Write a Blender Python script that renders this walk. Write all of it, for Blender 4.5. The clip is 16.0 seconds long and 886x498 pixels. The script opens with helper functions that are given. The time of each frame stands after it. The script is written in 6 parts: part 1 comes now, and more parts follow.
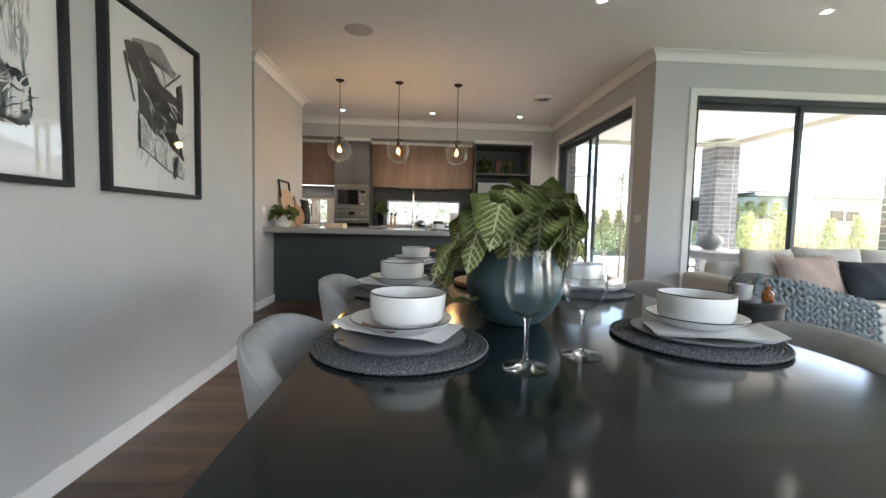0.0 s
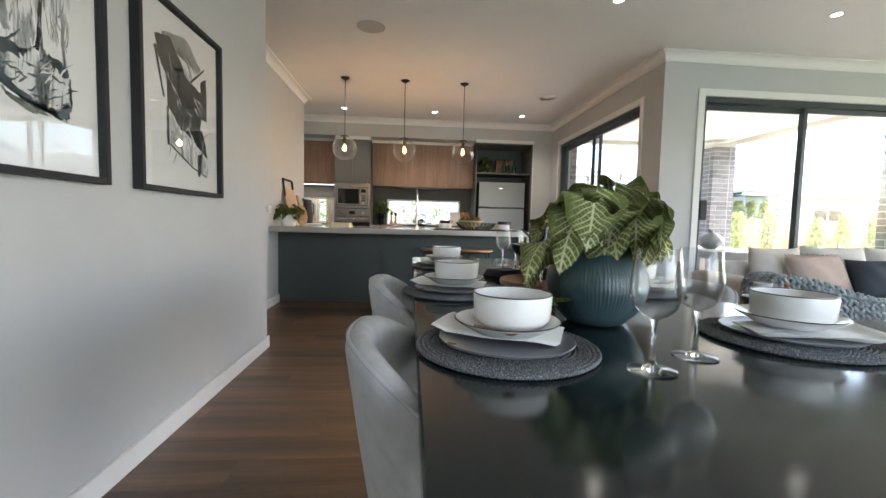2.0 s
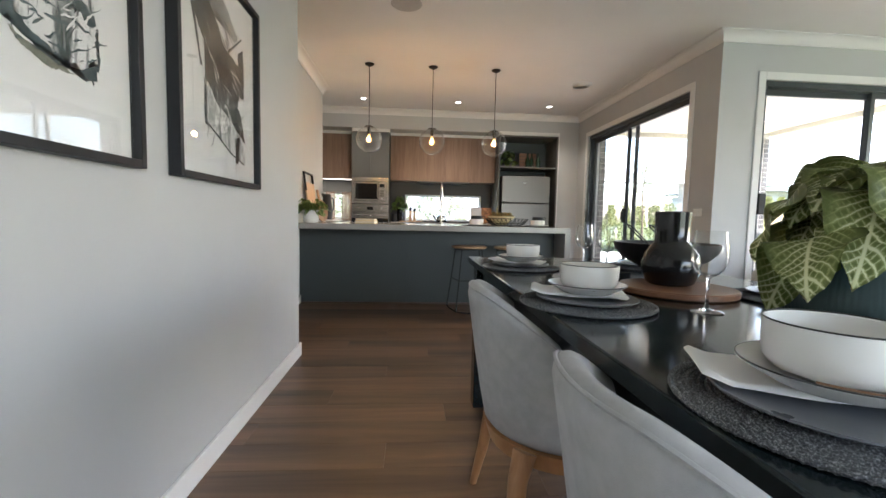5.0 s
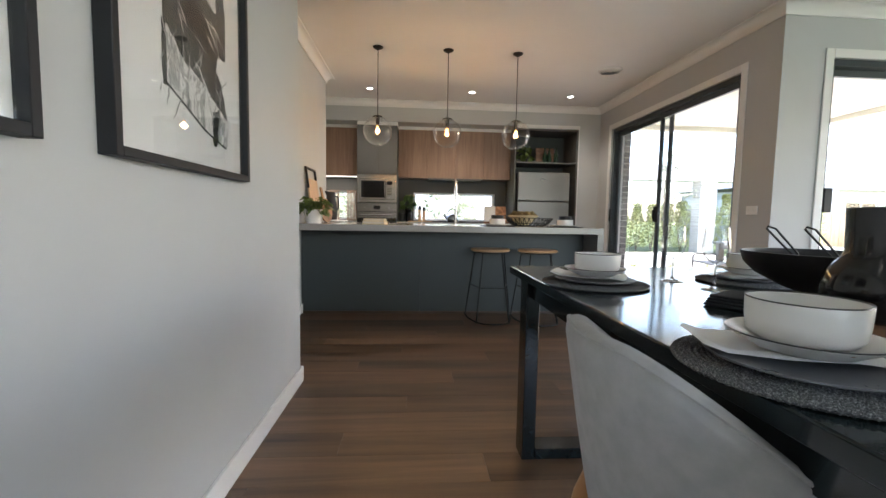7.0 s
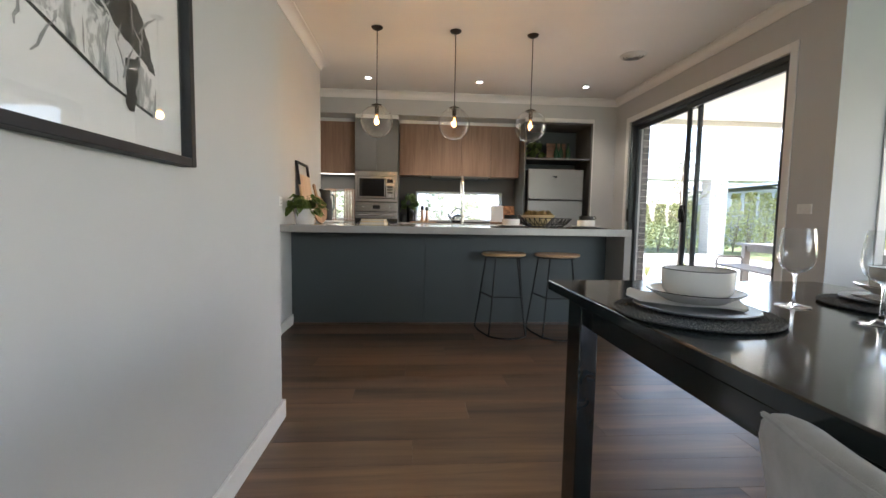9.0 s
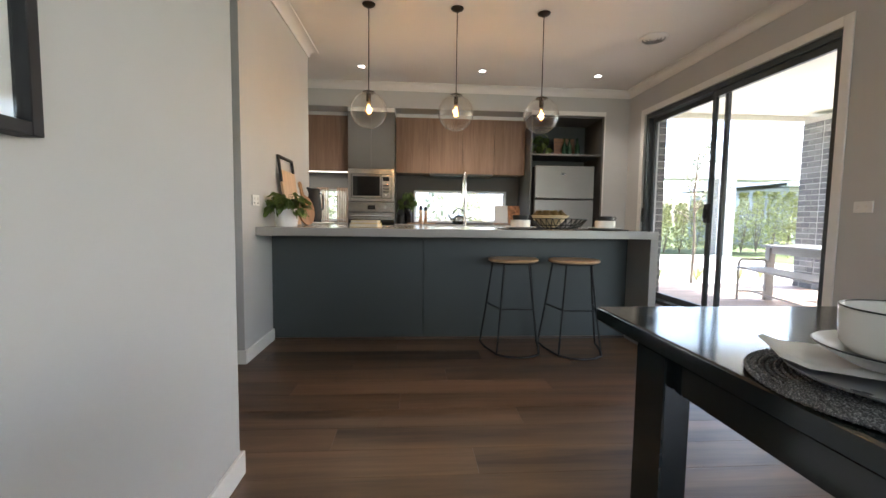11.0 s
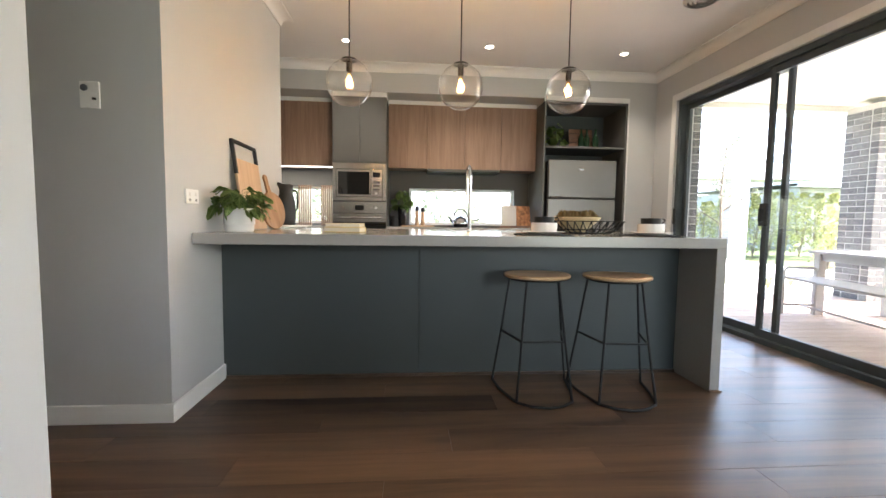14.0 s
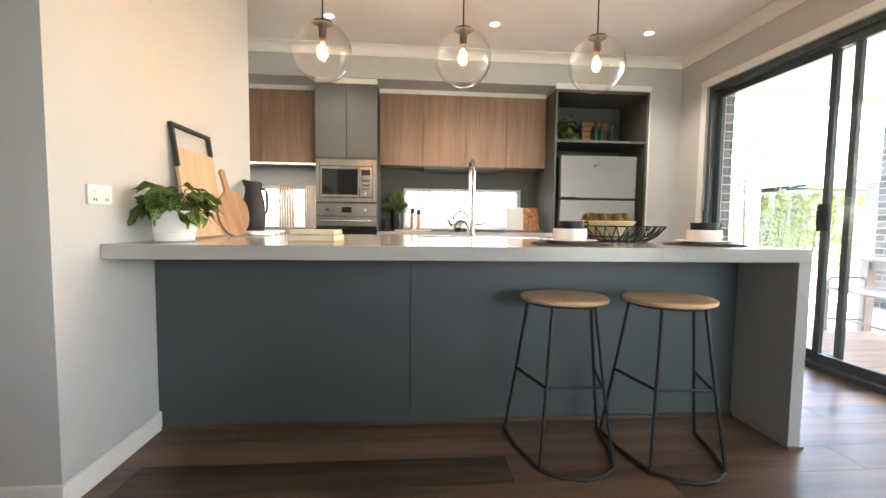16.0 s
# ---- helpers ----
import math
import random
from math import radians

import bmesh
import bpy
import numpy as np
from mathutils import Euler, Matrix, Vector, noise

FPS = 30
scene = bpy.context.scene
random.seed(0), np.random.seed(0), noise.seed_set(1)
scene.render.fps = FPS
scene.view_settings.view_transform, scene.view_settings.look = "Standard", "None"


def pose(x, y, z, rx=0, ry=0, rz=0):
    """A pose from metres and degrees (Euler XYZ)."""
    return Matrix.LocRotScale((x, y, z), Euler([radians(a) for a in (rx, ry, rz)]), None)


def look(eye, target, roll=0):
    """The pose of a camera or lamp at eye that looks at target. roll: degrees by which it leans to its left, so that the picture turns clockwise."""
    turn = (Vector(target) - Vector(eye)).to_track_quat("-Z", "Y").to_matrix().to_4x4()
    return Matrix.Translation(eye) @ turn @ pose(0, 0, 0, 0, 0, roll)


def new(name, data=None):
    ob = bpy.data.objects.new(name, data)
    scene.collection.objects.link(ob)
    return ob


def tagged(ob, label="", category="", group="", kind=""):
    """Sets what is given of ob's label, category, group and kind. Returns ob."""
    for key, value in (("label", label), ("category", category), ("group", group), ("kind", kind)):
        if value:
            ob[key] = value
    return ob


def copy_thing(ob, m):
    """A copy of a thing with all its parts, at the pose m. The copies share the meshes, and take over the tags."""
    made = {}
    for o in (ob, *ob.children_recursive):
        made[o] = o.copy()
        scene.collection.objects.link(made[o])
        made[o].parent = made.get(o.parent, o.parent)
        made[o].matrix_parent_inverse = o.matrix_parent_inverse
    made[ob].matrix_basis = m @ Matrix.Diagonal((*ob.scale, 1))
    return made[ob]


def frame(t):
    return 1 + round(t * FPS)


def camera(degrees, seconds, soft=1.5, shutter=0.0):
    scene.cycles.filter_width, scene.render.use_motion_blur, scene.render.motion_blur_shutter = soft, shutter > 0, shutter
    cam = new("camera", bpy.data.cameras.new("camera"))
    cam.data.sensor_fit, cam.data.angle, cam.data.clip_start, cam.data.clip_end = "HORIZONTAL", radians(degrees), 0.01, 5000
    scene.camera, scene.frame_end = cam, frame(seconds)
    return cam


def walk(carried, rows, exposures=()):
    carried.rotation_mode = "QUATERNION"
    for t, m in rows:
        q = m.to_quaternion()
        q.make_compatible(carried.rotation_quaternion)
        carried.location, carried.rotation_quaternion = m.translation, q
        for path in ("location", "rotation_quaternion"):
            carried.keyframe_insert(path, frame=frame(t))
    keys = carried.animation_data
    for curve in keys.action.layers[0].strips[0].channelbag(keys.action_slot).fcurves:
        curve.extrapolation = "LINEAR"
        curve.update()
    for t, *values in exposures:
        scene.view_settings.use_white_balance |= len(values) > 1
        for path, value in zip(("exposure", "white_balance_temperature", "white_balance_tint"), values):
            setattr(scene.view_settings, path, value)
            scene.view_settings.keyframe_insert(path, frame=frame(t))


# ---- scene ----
cam = camera(93.3, 16.0)
METRES, EYE, TILT, LEAN, TURN = 3.45, 1.02, 0.0, 0.0, -3.0
ROWS = [
    (0.0, 0.0, 0.0, 0.0, 0.09, -3.78, -1.38),
    (0.5, -0.0143, 0.0026, 0.0004, -0.47, -3.76, -1.4),
    (1.0, -0.0292, 0.0042, 0.0005, -0.97, -3.79, -1.39),
    (1.5, -0.0446, 0.006, -0.0002, -1.31, -3.81, -1.39),
    (2.0, -0.0651, 0.0082, -0.0019, -1.49, -3.82, -1.39),
    (2.5, -0.0838, 0.0111, -0.0037, -1.52, -3.9, -1.4),
    (3.0, -0.1032, 0.0199, -0.0049, -1.52, -3.97, -1.36),
    (3.5, -0.1205, 0.0333, -0.0049, -1.51, -4.05, -1.34),
    (4.0, -0.1361, 0.0513, -0.0044, -1.51, -4.08, -1.33),
    (4.5, -0.1469, 0.0702, -0.005, -1.49, -4.21, -1.27),
    (5.0, -0.1599, 0.0995, -0.0075, -1.24, -4.28, -1.26),
    (7.5, -0.2075, 0.272, -0.0078, -0.94, -4.37, -1.03),
    (8.0, -0.2115, 0.3042, -0.0086, -0.96, -4.33, -1.0),
    (8.5, -0.2154, 0.3349, -0.0098, -0.97, -4.33, -0.99),
    (9.0, -0.2181, 0.3702, -0.0092, -0.95, -4.29, -0.97),
    (11.5, -0.2187, 0.5322, -0.0092, -1.04, -4.14, -0.75),
    (12.0, -0.2196, 0.5682, -0.0113, -1.11, -4.1, -0.8),
    (12.5, -0.2216, 0.6043, -0.0094, -1.21, -4.07, -0.84),
    (13.0, -0.2242, 0.6419, -0.0098, -1.25, -3.96, -0.8),
    (13.5, -0.2236, 0.6764, -0.0111, -1.29, -3.96, -0.81),
    (14.0, -0.2225, 0.7194, -0.0075, -1.38, -3.96, -0.78),
    (14.5, -0.2206, 0.7584, -0.0042, -1.47, -3.87, -0.75),
    (15.0, -0.2189, 0.7989, -0.0027, -1.51, -3.8, -0.72),
    (15.5, -0.2177, 0.8391, -0.0044, -1.55, -3.77, -0.72),
    (16.0, -0.218, 0.8856, -0.0029, -1.58, -3.67, -0.71),
]
walk(cam, [(t, pose(0, 0, EYE, TILT, LEAN, TURN) @ pose(METRES * x, METRES * y, METRES * z, 90 + pitch, roll, yaw)) for t, x, y, z, yaw, pitch, roll in ROWS],
     exposures=[(0.0, 3.2, 6080, 11), (1.5, 3.3, 6080, 11), (3.5, 3.58, 6080, 11), (5.0, 3.5, 6080, 11), (7.5, 3.35, 6080, 11), (9.0, 3.32, 6080, 11), (12.5, 3.6, 6200, 11), (14.5, 4.0, 6230, 11), (16.0, 4.35, 6230, 11)])

# ---- world, sun and lamps ----
world = bpy.data.worlds.new("world")
scene.world = world
world.use_nodes = True
wn = world.node_tree.nodes
sky = wn.new("ShaderNodeTexSky")
sky.sky_type = "NISHITA"
sky.sun_disc = False
sky.sun_elevation = radians(45)
sky.sun_rotation = radians(97)
sky.dust_density = 3.0
wn["Background"].inputs["Strength"].default_value = 0.15
world.node_tree.links.new(sky.outputs[0], wn["Background"].inputs["Color"])
sun = new("sun", bpy.data.lights.new("sun", "SUN"))
sun.data.energy = 2.0
sun.data.angle = radians(0.5)
sun.data.color = (1.0, 0.95, 0.87)
sun.matrix_world = look((10, -1.2, 10), (0, 0, 0))

CEIL = 2.735


def spot(x, y, z, watts, colour=(1.0, 0.86, 0.68), size=125):
    lamp = new("downlight_lamp", bpy.data.lights.new("downlight_lamp", "SPOT"))
    lamp.data.energy, lamp.data.color = watts, colour
    lamp.data.spot_size, lamp.data.spot_blend = radians(size), 0.7
    lamp.data.shadow_soft_size = 0.04
    lamp.location = (x, y, z)


def glow(x, y, z, watts, colour=(1.0, 0.62, 0.3)):
    lamp = new("bulb_lamp", bpy.data.lights.new("bulb_lamp", "POINT"))
    lamp.data.energy, lamp.data.color = watts, colour
    lamp.data.shadow_soft_size = 0.03
    lamp.location = (x, y, z)


DOWNLIGHTS = [(-1.28, 6.8), (0.135, 6.8), (1.55, 6.82), (1.34, 3.25), (3.14, 3.24), (0.95, 0.6), (-0.3, 0.6), (3.2, 0.6)]
PENDANTS = [(-1.045, 5.36), (-0.314, 5.36), (0.426, 5.37)]
GLOBE_Z = 1.88
for x, y in DOWNLIGHTS:
    spot(x, y, CEIL - 0.03, 3.5 if y > 6 else (0.7 if y > 2 else 0.12))
for x, y in PENDANTS:
    glow(x, y, GLOBE_Z - 0.005, 0.8)


def sky_lamp(x, y, z, w, h, target, watts):
    """An area lamp added in the opening of an unseen window, in place of sky light."""
    lamp = new("window_fill_lamp", bpy.data.lights.new("window_fill_lamp", "AREA"))
    lamp.data.shape, lamp.data.size, lamp.data.size_y = "RECTANGLE", w, h
    lamp.data.energy, lamp.data.color = watts, (0.93, 0.965, 1.0)
    lamp.matrix_world = look((x, y, z), target)


# fill for the room from the right and from behind the camera
sky_lamp(6.62, 2.15, 1.3, 3.1, 2.1, (0, 2.15, 1.3), 0.4)
sky_lamp(2.6, -2.42, 1.3, 4.4, 2.1, (2.6, 3, 1.3), 6.6)


# ---- materials ----
def nodes(name):
    m = bpy.data.materials.new(name)
    m.use_nodes = True
    t = m.node_tree
    return m, t, t.nodes["Principled BSDF"]


def coords(t, scale=(1, 1, 1), shift=False):
    tc = t.nodes.new("ShaderNodeTexCoord")
    mp = t.nodes.new("ShaderNodeMapping")
    mp.inputs["Scale"].default_value = scale
    t.links.new(tc.outputs["Object"], mp.inputs["Vector"])
    if shift:
        oi = t.nodes.new("ShaderNodeObjectInfo")
        mul = t.nodes.new("ShaderNodeMath")
        mul.operation = "MULTIPLY"
        mul.inputs[1].default_value = 37.0
        t.links.new(oi.outputs["Random"], mul.inputs[0])
        t.links.new(mul.outputs[0], mp.inputs["Location"])
    return mp.outputs["Vector"]


def noise_node(t, vec, scale, detail=4, rough=0.5, distort=0.0):
    n = t.nodes.new("ShaderNodeTexNoise")
    n.inputs["Scale"].default_value = scale
    n.inputs["Detail"].default_value = detail
    n.inputs["Roughness"].default_value = rough
    n.inputs["Distortion"].default_value = distort
    t.links.new(vec, n.inputs["Vector"])
    return n.outputs["Fac"]


def ramp(t, fac, stops):
    r = t.nodes.new("ShaderNodeValToRGB")
    e = r.color_ramp.elements
    while len(e) < len(stops):
        e.new(0.5)
    for k, (p, c) in enumerate(stops):
        e[k].position = p
        e[k].color = (*c, 1) if len(c) == 3 else c
    t.links.new(fac, r.inputs["Fac"])
    return r.outputs["Color"]


def bump(t, b, fac, strength, dist=0.002):
    n = t.nodes.new("ShaderNodeBump")
    n.inputs["Strength"].default_value = strength
    n.inputs["Distance"].default_value = dist
    t.links.new(fac, n.inputs["Height"])
    t.links.new(n.outputs["Normal"], b.inputs["Normal"])


def tone(c, k):
    return tuple(min(1.0, v * k) for v in c)


def paint(name, col, rough=0.5, metal=0.0, var=0.06, scale=3.0, bscale=150.0, bstr=0.15, bdist=0.0006, rvar=0.08):
    m, t, b = nodes(name)
    v = coords(t)
    n = noise_node(t, v, scale, 5, 0.6)
    t.links.new(ramp(t, n, [(0.3, tone(col, 1 - var)), (0.7, tone(col, 1 + var))]), b.inputs["Base Color"])
    f = noise_node(t, v, bscale, 3)
    bump(t, b, f, bstr, bdist)
    r = t.nodes.new("ShaderNodeMapRange")
    r.inputs["To Min"].default_value = max(0.02, rough - rvar)
    r.inputs["To Max"].default_value = min(1.0, rough + rvar)
    t.links.new(noise_node(t, v, scale * 4, 4), r.inputs["Value"])
    t.links.new(r.outputs[0], b.inputs["Roughness"])
    b.inputs["Metallic"].default_value = metal
    return m


def wood(name, dark, light, along=0, grain=30.0, stretch=14.0, rough=0.45, shift=False, vary=0.0, bstr=0.2, spread=0.09, lo=0.32, hi=0.66, coat=0.0):
    m, t, b = nodes(name)
    s = [1.0, 1.0, 1.0]
    s[along] = 1.0 / stretch
    v = coords(t, s, shift)
    n1 = noise_node(t, v, grain, 6, 0.65, 0.6)
    n2 = noise_node(t, v, grain * 0.22, 3, 0.5, 0.8)
    mx = t.nodes.new("ShaderNodeMath")
    mx.operation = "MULTIPLY_ADD"
    mx.inputs[1].default_value = 0.55
    t.links.new(n1, mx.inputs[0])
    h = t.nodes.new("ShaderNodeMath")
    h.operation = "MULTIPLY"
    h.inputs[1].default_value = 0.45
    t.links.new(n2, h.inputs[0])
    t.links.new(h.outputs[0], mx.inputs[2])
    mid = tuple((a + c) / 2 for a, c in zip(dark, light))
    col = ramp(t, mx.outputs[0], [(lo, dark), ((lo + hi) / 2, mid), (hi, light)])
    if vary:
        oi = t.nodes.new("ShaderNodeObjectInfo")
        mr = t.nodes.new("ShaderNodeMapRange")
        mr.inputs["To Min"].default_value = 1 - vary
        mr.inputs["To Max"].default_value = 1 + vary
        t.links.new(oi.outputs["Random"], mr.inputs["Value"])
        hs = t.nodes.new("ShaderNodeHueSaturation")
        t.links.new(col, hs.inputs["Color"])
        t.links.new(mr.outputs[0], hs.inputs["Value"])
        col = hs.outputs["Color"]
    t.links.new(col, b.inputs["Base Color"])
    r = t.nodes.new("ShaderNodeMapRange")
    r.inputs["To Min"].default_value = rough - spread
    r.inputs["To Max"].default_value = rough + spread
    t.links.new(n1, r.inputs["Value"])
    t.links.new(r.outputs[0], b.inputs["Roughness"])
    bump(t, b, n1, bstr, 0.0006)
    b.inputs["Coat Weight"].default_value = coat
    b.inputs["Coat Roughness"].default_value = 0.1
    return m


def solid_glass(name):
    m, t, b = nodes(name)
    b.inputs["Base Color"].default_value = (1, 1, 1, 1)
    b.inputs["Transmission Weight"].default_value = 1.0
    b.inputs["Roughness"].default_value = 0.0
    b.inputs["IOR"].default_value = 1.4
    return m


def thin_glass(name, tint=(1, 1, 1), extra=0.0, edge=4.0):
    m = bpy.data.materials.new(name)
    m.use_nodes = True
    t = m.node_tree
    t.nodes.remove(t.nodes["Principled BSDF"])
    tr = t.nodes.new("ShaderNodeBsdfTransparent")
    tr.inputs["Color"].default_value = (*tint, 1)
    gl = t.nodes.new("ShaderNodeBsdfGlossy")
    gl.inputs["Roughness"].default_value = 0.01
    lw = t.nodes.new("ShaderNodeLayerWeight")
    lw.inputs["Blend"].default_value = 0.5
    pw = t.nodes.new("ShaderNodeMath")
    pw.operation = "POWER"
    pw.inputs[1].default_value = edge
    fr = t.nodes.new("ShaderNodeMath")
    fr.operation = "MULTIPLY_ADD"
    fr.inputs[1].default_value = 0.9
    fr.inputs[2].default_value = 0.04 + extra
    t.links.new(lw.outputs["Facing"], pw.inputs[0])
    t.links.new(pw.outputs[0], fr.inputs[0])
    mix = t.nodes.new("ShaderNodeMixShader")
    t.links.new(fr.outputs[0], mix.inputs[0])
    t.links.new(tr.outputs[0], mix.inputs[1])
    t.links.new(gl.outputs[0], mix.inputs[2])
    t.links.new(mix.outputs[0], t.nodes["Material Output"].inputs["Surface"])
    return m


def lit(name, col, strength):
    m, t, b = nodes(name)
    b.inputs["Base Color"].default_value = (*col, 1)
    b.inputs["Emission Color"].default_value = (*col, 1)
    b.inputs["Emission Strength"].default_value = strength
    return m


M_WALL = paint("wall_paint", (0.505, 0.512, 0.518), 0.55, var=0.02, bscale=260, bstr=0.12)
M_CEIL = paint("ceiling_paint", (0.8, 0.79, 0.78), 0.8, var=0.015)
M_TRIM = paint("trim_gloss_paint", (0.78, 0.78, 0.77), 0.35, var=0.02, bstr=0.05)
M_PLANK = wood("floor_plank_wood", (0.035, 0.021, 0.014), (0.22, 0.132, 0.078), 0, 9, 14, 0.36, True, 0.17, 0.04, 0.05, 0.36, 0.64)
M_GAP = paint("floor_joint", (0.03, 0.02, 0.015), 0.8)
M_PANEL = paint("charcoal_laminate", (0.051, 0.062, 0.063), 0.5, var=0.03, bstr=0.05)
M_GREY = paint("grey_laminate", (0.088, 0.088, 0.085), 0.6, var=0.04, bstr=0.05)
M_STONE = paint("engineered_stone", (0.38, 0.37, 0.35), 0.14, var=0.03, scale=60, bstr=0.02, rvar=0.04)
M_OAK = wood("oak_veneer", (0.2, 0.118, 0.078), (0.36, 0.235, 0.165), 2, 26, 16, 0.5, True, 0.05, 0.1)
M_ALU = paint("dark_aluminium", (0.06, 0.072, 0.08), 0.38, 0.3, var=0.04, bstr=0.03)
M_GLASS = thin_glass("window_glass", (0.97, 0.98, 0.98))
M_BLACKWOOD = wood("black_stained_wood", (0.006, 0.011, 0.014), (0.012, 0.02, 0.024), 1, 14, 20, 0.12, False, 0, 0.06, 0.05, coat=0.08)
M_BLACKMETAL = paint("black_powder_coat", (0.010, 0.011, 0.012), 0.6, 0.0, var=0.1, bstr=0.1)
M_STEEL = paint("brushed_steel", (0.38, 0.37, 0.355), 0.26, 1.0, var=0.02, scale=2, bscale=300, bstr=0.02, rvar=0.02)
M_CHROME = paint("chrome", (0.7, 0.7, 0.7), 0.08, 1.0, var=0.02, bstr=0.0, rvar=0.03)
M_FABRIC = paint("grey_chair_fabric", (0.44, 0.445, 0.455), 0.9, var=0.1, scale=25, bscale=700, bstr=0.5, bdist=0.001)
M_LEGWOOD = wood("chair_leg_oak", (0.36, 0.17, 0.07), (0.55, 0.3, 0.14), 2, 30, 12, 0.4)
M_CERAMIC = paint("white_ceramic", (0.8, 0.79, 0.77), 0.22, var=0.02, bstr=0.03)
M_RIM = paint("dark_rim_glaze", (0.03, 0.03, 0.03), 0.35)
M_PLATE = paint("slate_grey_plate", (0.13, 0.14, 0.16), 0.3, var=0.08)
M_LINEN = paint("white_linen", (0.8, 0.8, 0.8), 0.9, var=0.03, bscale=900, bstr=0.3)
M_MORTAR = paint("mortar", (0.5, 0.48, 0.45), 0.95, var=0.1, bscale=120, bstr=0.6)
M_DECK = wood("deck_board", (0.24, 0.17, 0.13), (0.42, 0.32, 0.25), 0, 18, 12, 0.65, True, 0.15)
M_GRASS = paint("lawn_ground", (0.1, 0.13, 0.045), 0.95, var=0.35, scale=2, bscale=40, bstr=0.8, bdist=0.02)
M_RENDER = paint("white_rendered_wall", (0.7, 0.69, 0.67), 0.85, var=0.04)
M_WINE = solid_glass("blown_glass")
M_GLOBE = thin_glass("globe_glass", (0.985, 0.975, 0.96), 0.02, 2.6)
M_GOBLET = thin_glass("goblet_glass", (0.98, 0.985, 0.985), 0.0, 3.0)
M_BULBGLASS = thin_glass("amber_bulb_glass", (1.0, 0.86, 0.62), 0.03)
M_BULB = lit("warm_filament_glow", (1.0, 0.52, 0.18), 1.3)
M_LED = lit("downlight_glow", (1.0, 0.93, 0.82), 2)


# ---- helpers of the build ----
def thing(name, x=0, y=0, z=0, label="", category="", group="", kind="", turn=0.0):
    e = new(name)
    e.empty_display_size = 0.1
    e.matrix_basis = pose(x, y, z, 0, 0, turn)
    return tagged(e, label, category, group, kind)


def mesh_of(name, bm, material, smooth=0.0):
    me = bpy.data.meshes.new(name)
    bmesh.ops.recalc_face_normals(bm, faces=bm.faces)
    if smooth:
        for f in bm.faces:
            f.smooth = True
        for e in bm.edges:
            if len(e.link_faces) == 2 and e.calc_face_angle(0) > radians(smooth):
                e.smooth = False
    bm.to_mesh(me)
    bm.free()
    for mt in (material if isinstance(material, (list, tuple)) else [material]):
        me.materials.append(mt)
    return me


def part(name, bm, material, parent, label="", smooth=40):
    ob = new(name, mesh_of(name, bm, material, smooth))
    ob.parent = parent
    return tagged(ob, label)


def structure(name, bm, material, label="", category="", smooth=0, kind="structure"):
    ob = new(name, mesh_of(name, bm, material, smooth))
    return tagged(ob, label, category, "", kind)


def box(bm, x0, y0, z0, x1, y1, z1, bev=0.0, seg=0, m=None):
    seg = seg or (1 if bev < 0.01 else 3)
    r = bmesh.ops.create_cube(bm, size=1.0)
    vs = r["verts"]
    for v in vs:
        v.co = Vector((x0 + (v.co.x + 0.5) * (x1 - x0), y0 + (v.co.y + 0.5) * (y1 - y0), z0 + (v.co.z + 0.5) * (z1 - z0)))
    if bev:
        es = list({e for v in vs for e in v.link_edges})
        out = bmesh.ops.bevel(bm, geom=es, offset=bev, segments=seg, affect="EDGES", profile=0.5)
        vs = list({v for v in out["verts"]} | {v for v in vs if v.is_valid})
    if m is not None:
        bmesh.ops.transform(bm, matrix=m, verts=[v for v in vs if v.is_valid])
    return bm


def boxes(*rows, bev=0.0):
    bm = bmesh.new()
    for r in rows:
        box(bm, *r, bev=bev)
    return bm


def lathe(bm, profile, seg=40, cx=0, cy=0, ripple=None, lift=None):
    """Turn (radius, height) pairs about the z axis."""
    rings = []
    for k, (r, z) in enumerate(profile):
        if r < 1e-5:
            rings.append([bm.verts.new((cx, cy, z))])
            continue
        ring = []
        for i in range(seg):
            a = 2 * math.pi * i / seg
            rr = r * (ripple(a, z) if ripple else 1.0)
            zz = z + (lift(a, k) if lift else 0.0)
            ring.append(bm.verts.new((cx + rr * math.cos(a), cy + rr * math.sin(a), zz)))
        rings.append(ring)
    for a, b in zip(rings, rings[1:]):
        n = max(len(a), len(b))
        if len(a) == 1 and len(b) == 1:
            continue
        for i in range(n):
            j = (i + 1) % n
            if len(a) == 1:
                bm.faces.new((a[0], b[i], b[j]))
            elif len(b) == 1:
                bm.faces.new((a[i], a[j], b[0]))
            else:
                bm.faces.new((a[i], a[j], b[j], b[i]))
    return bm


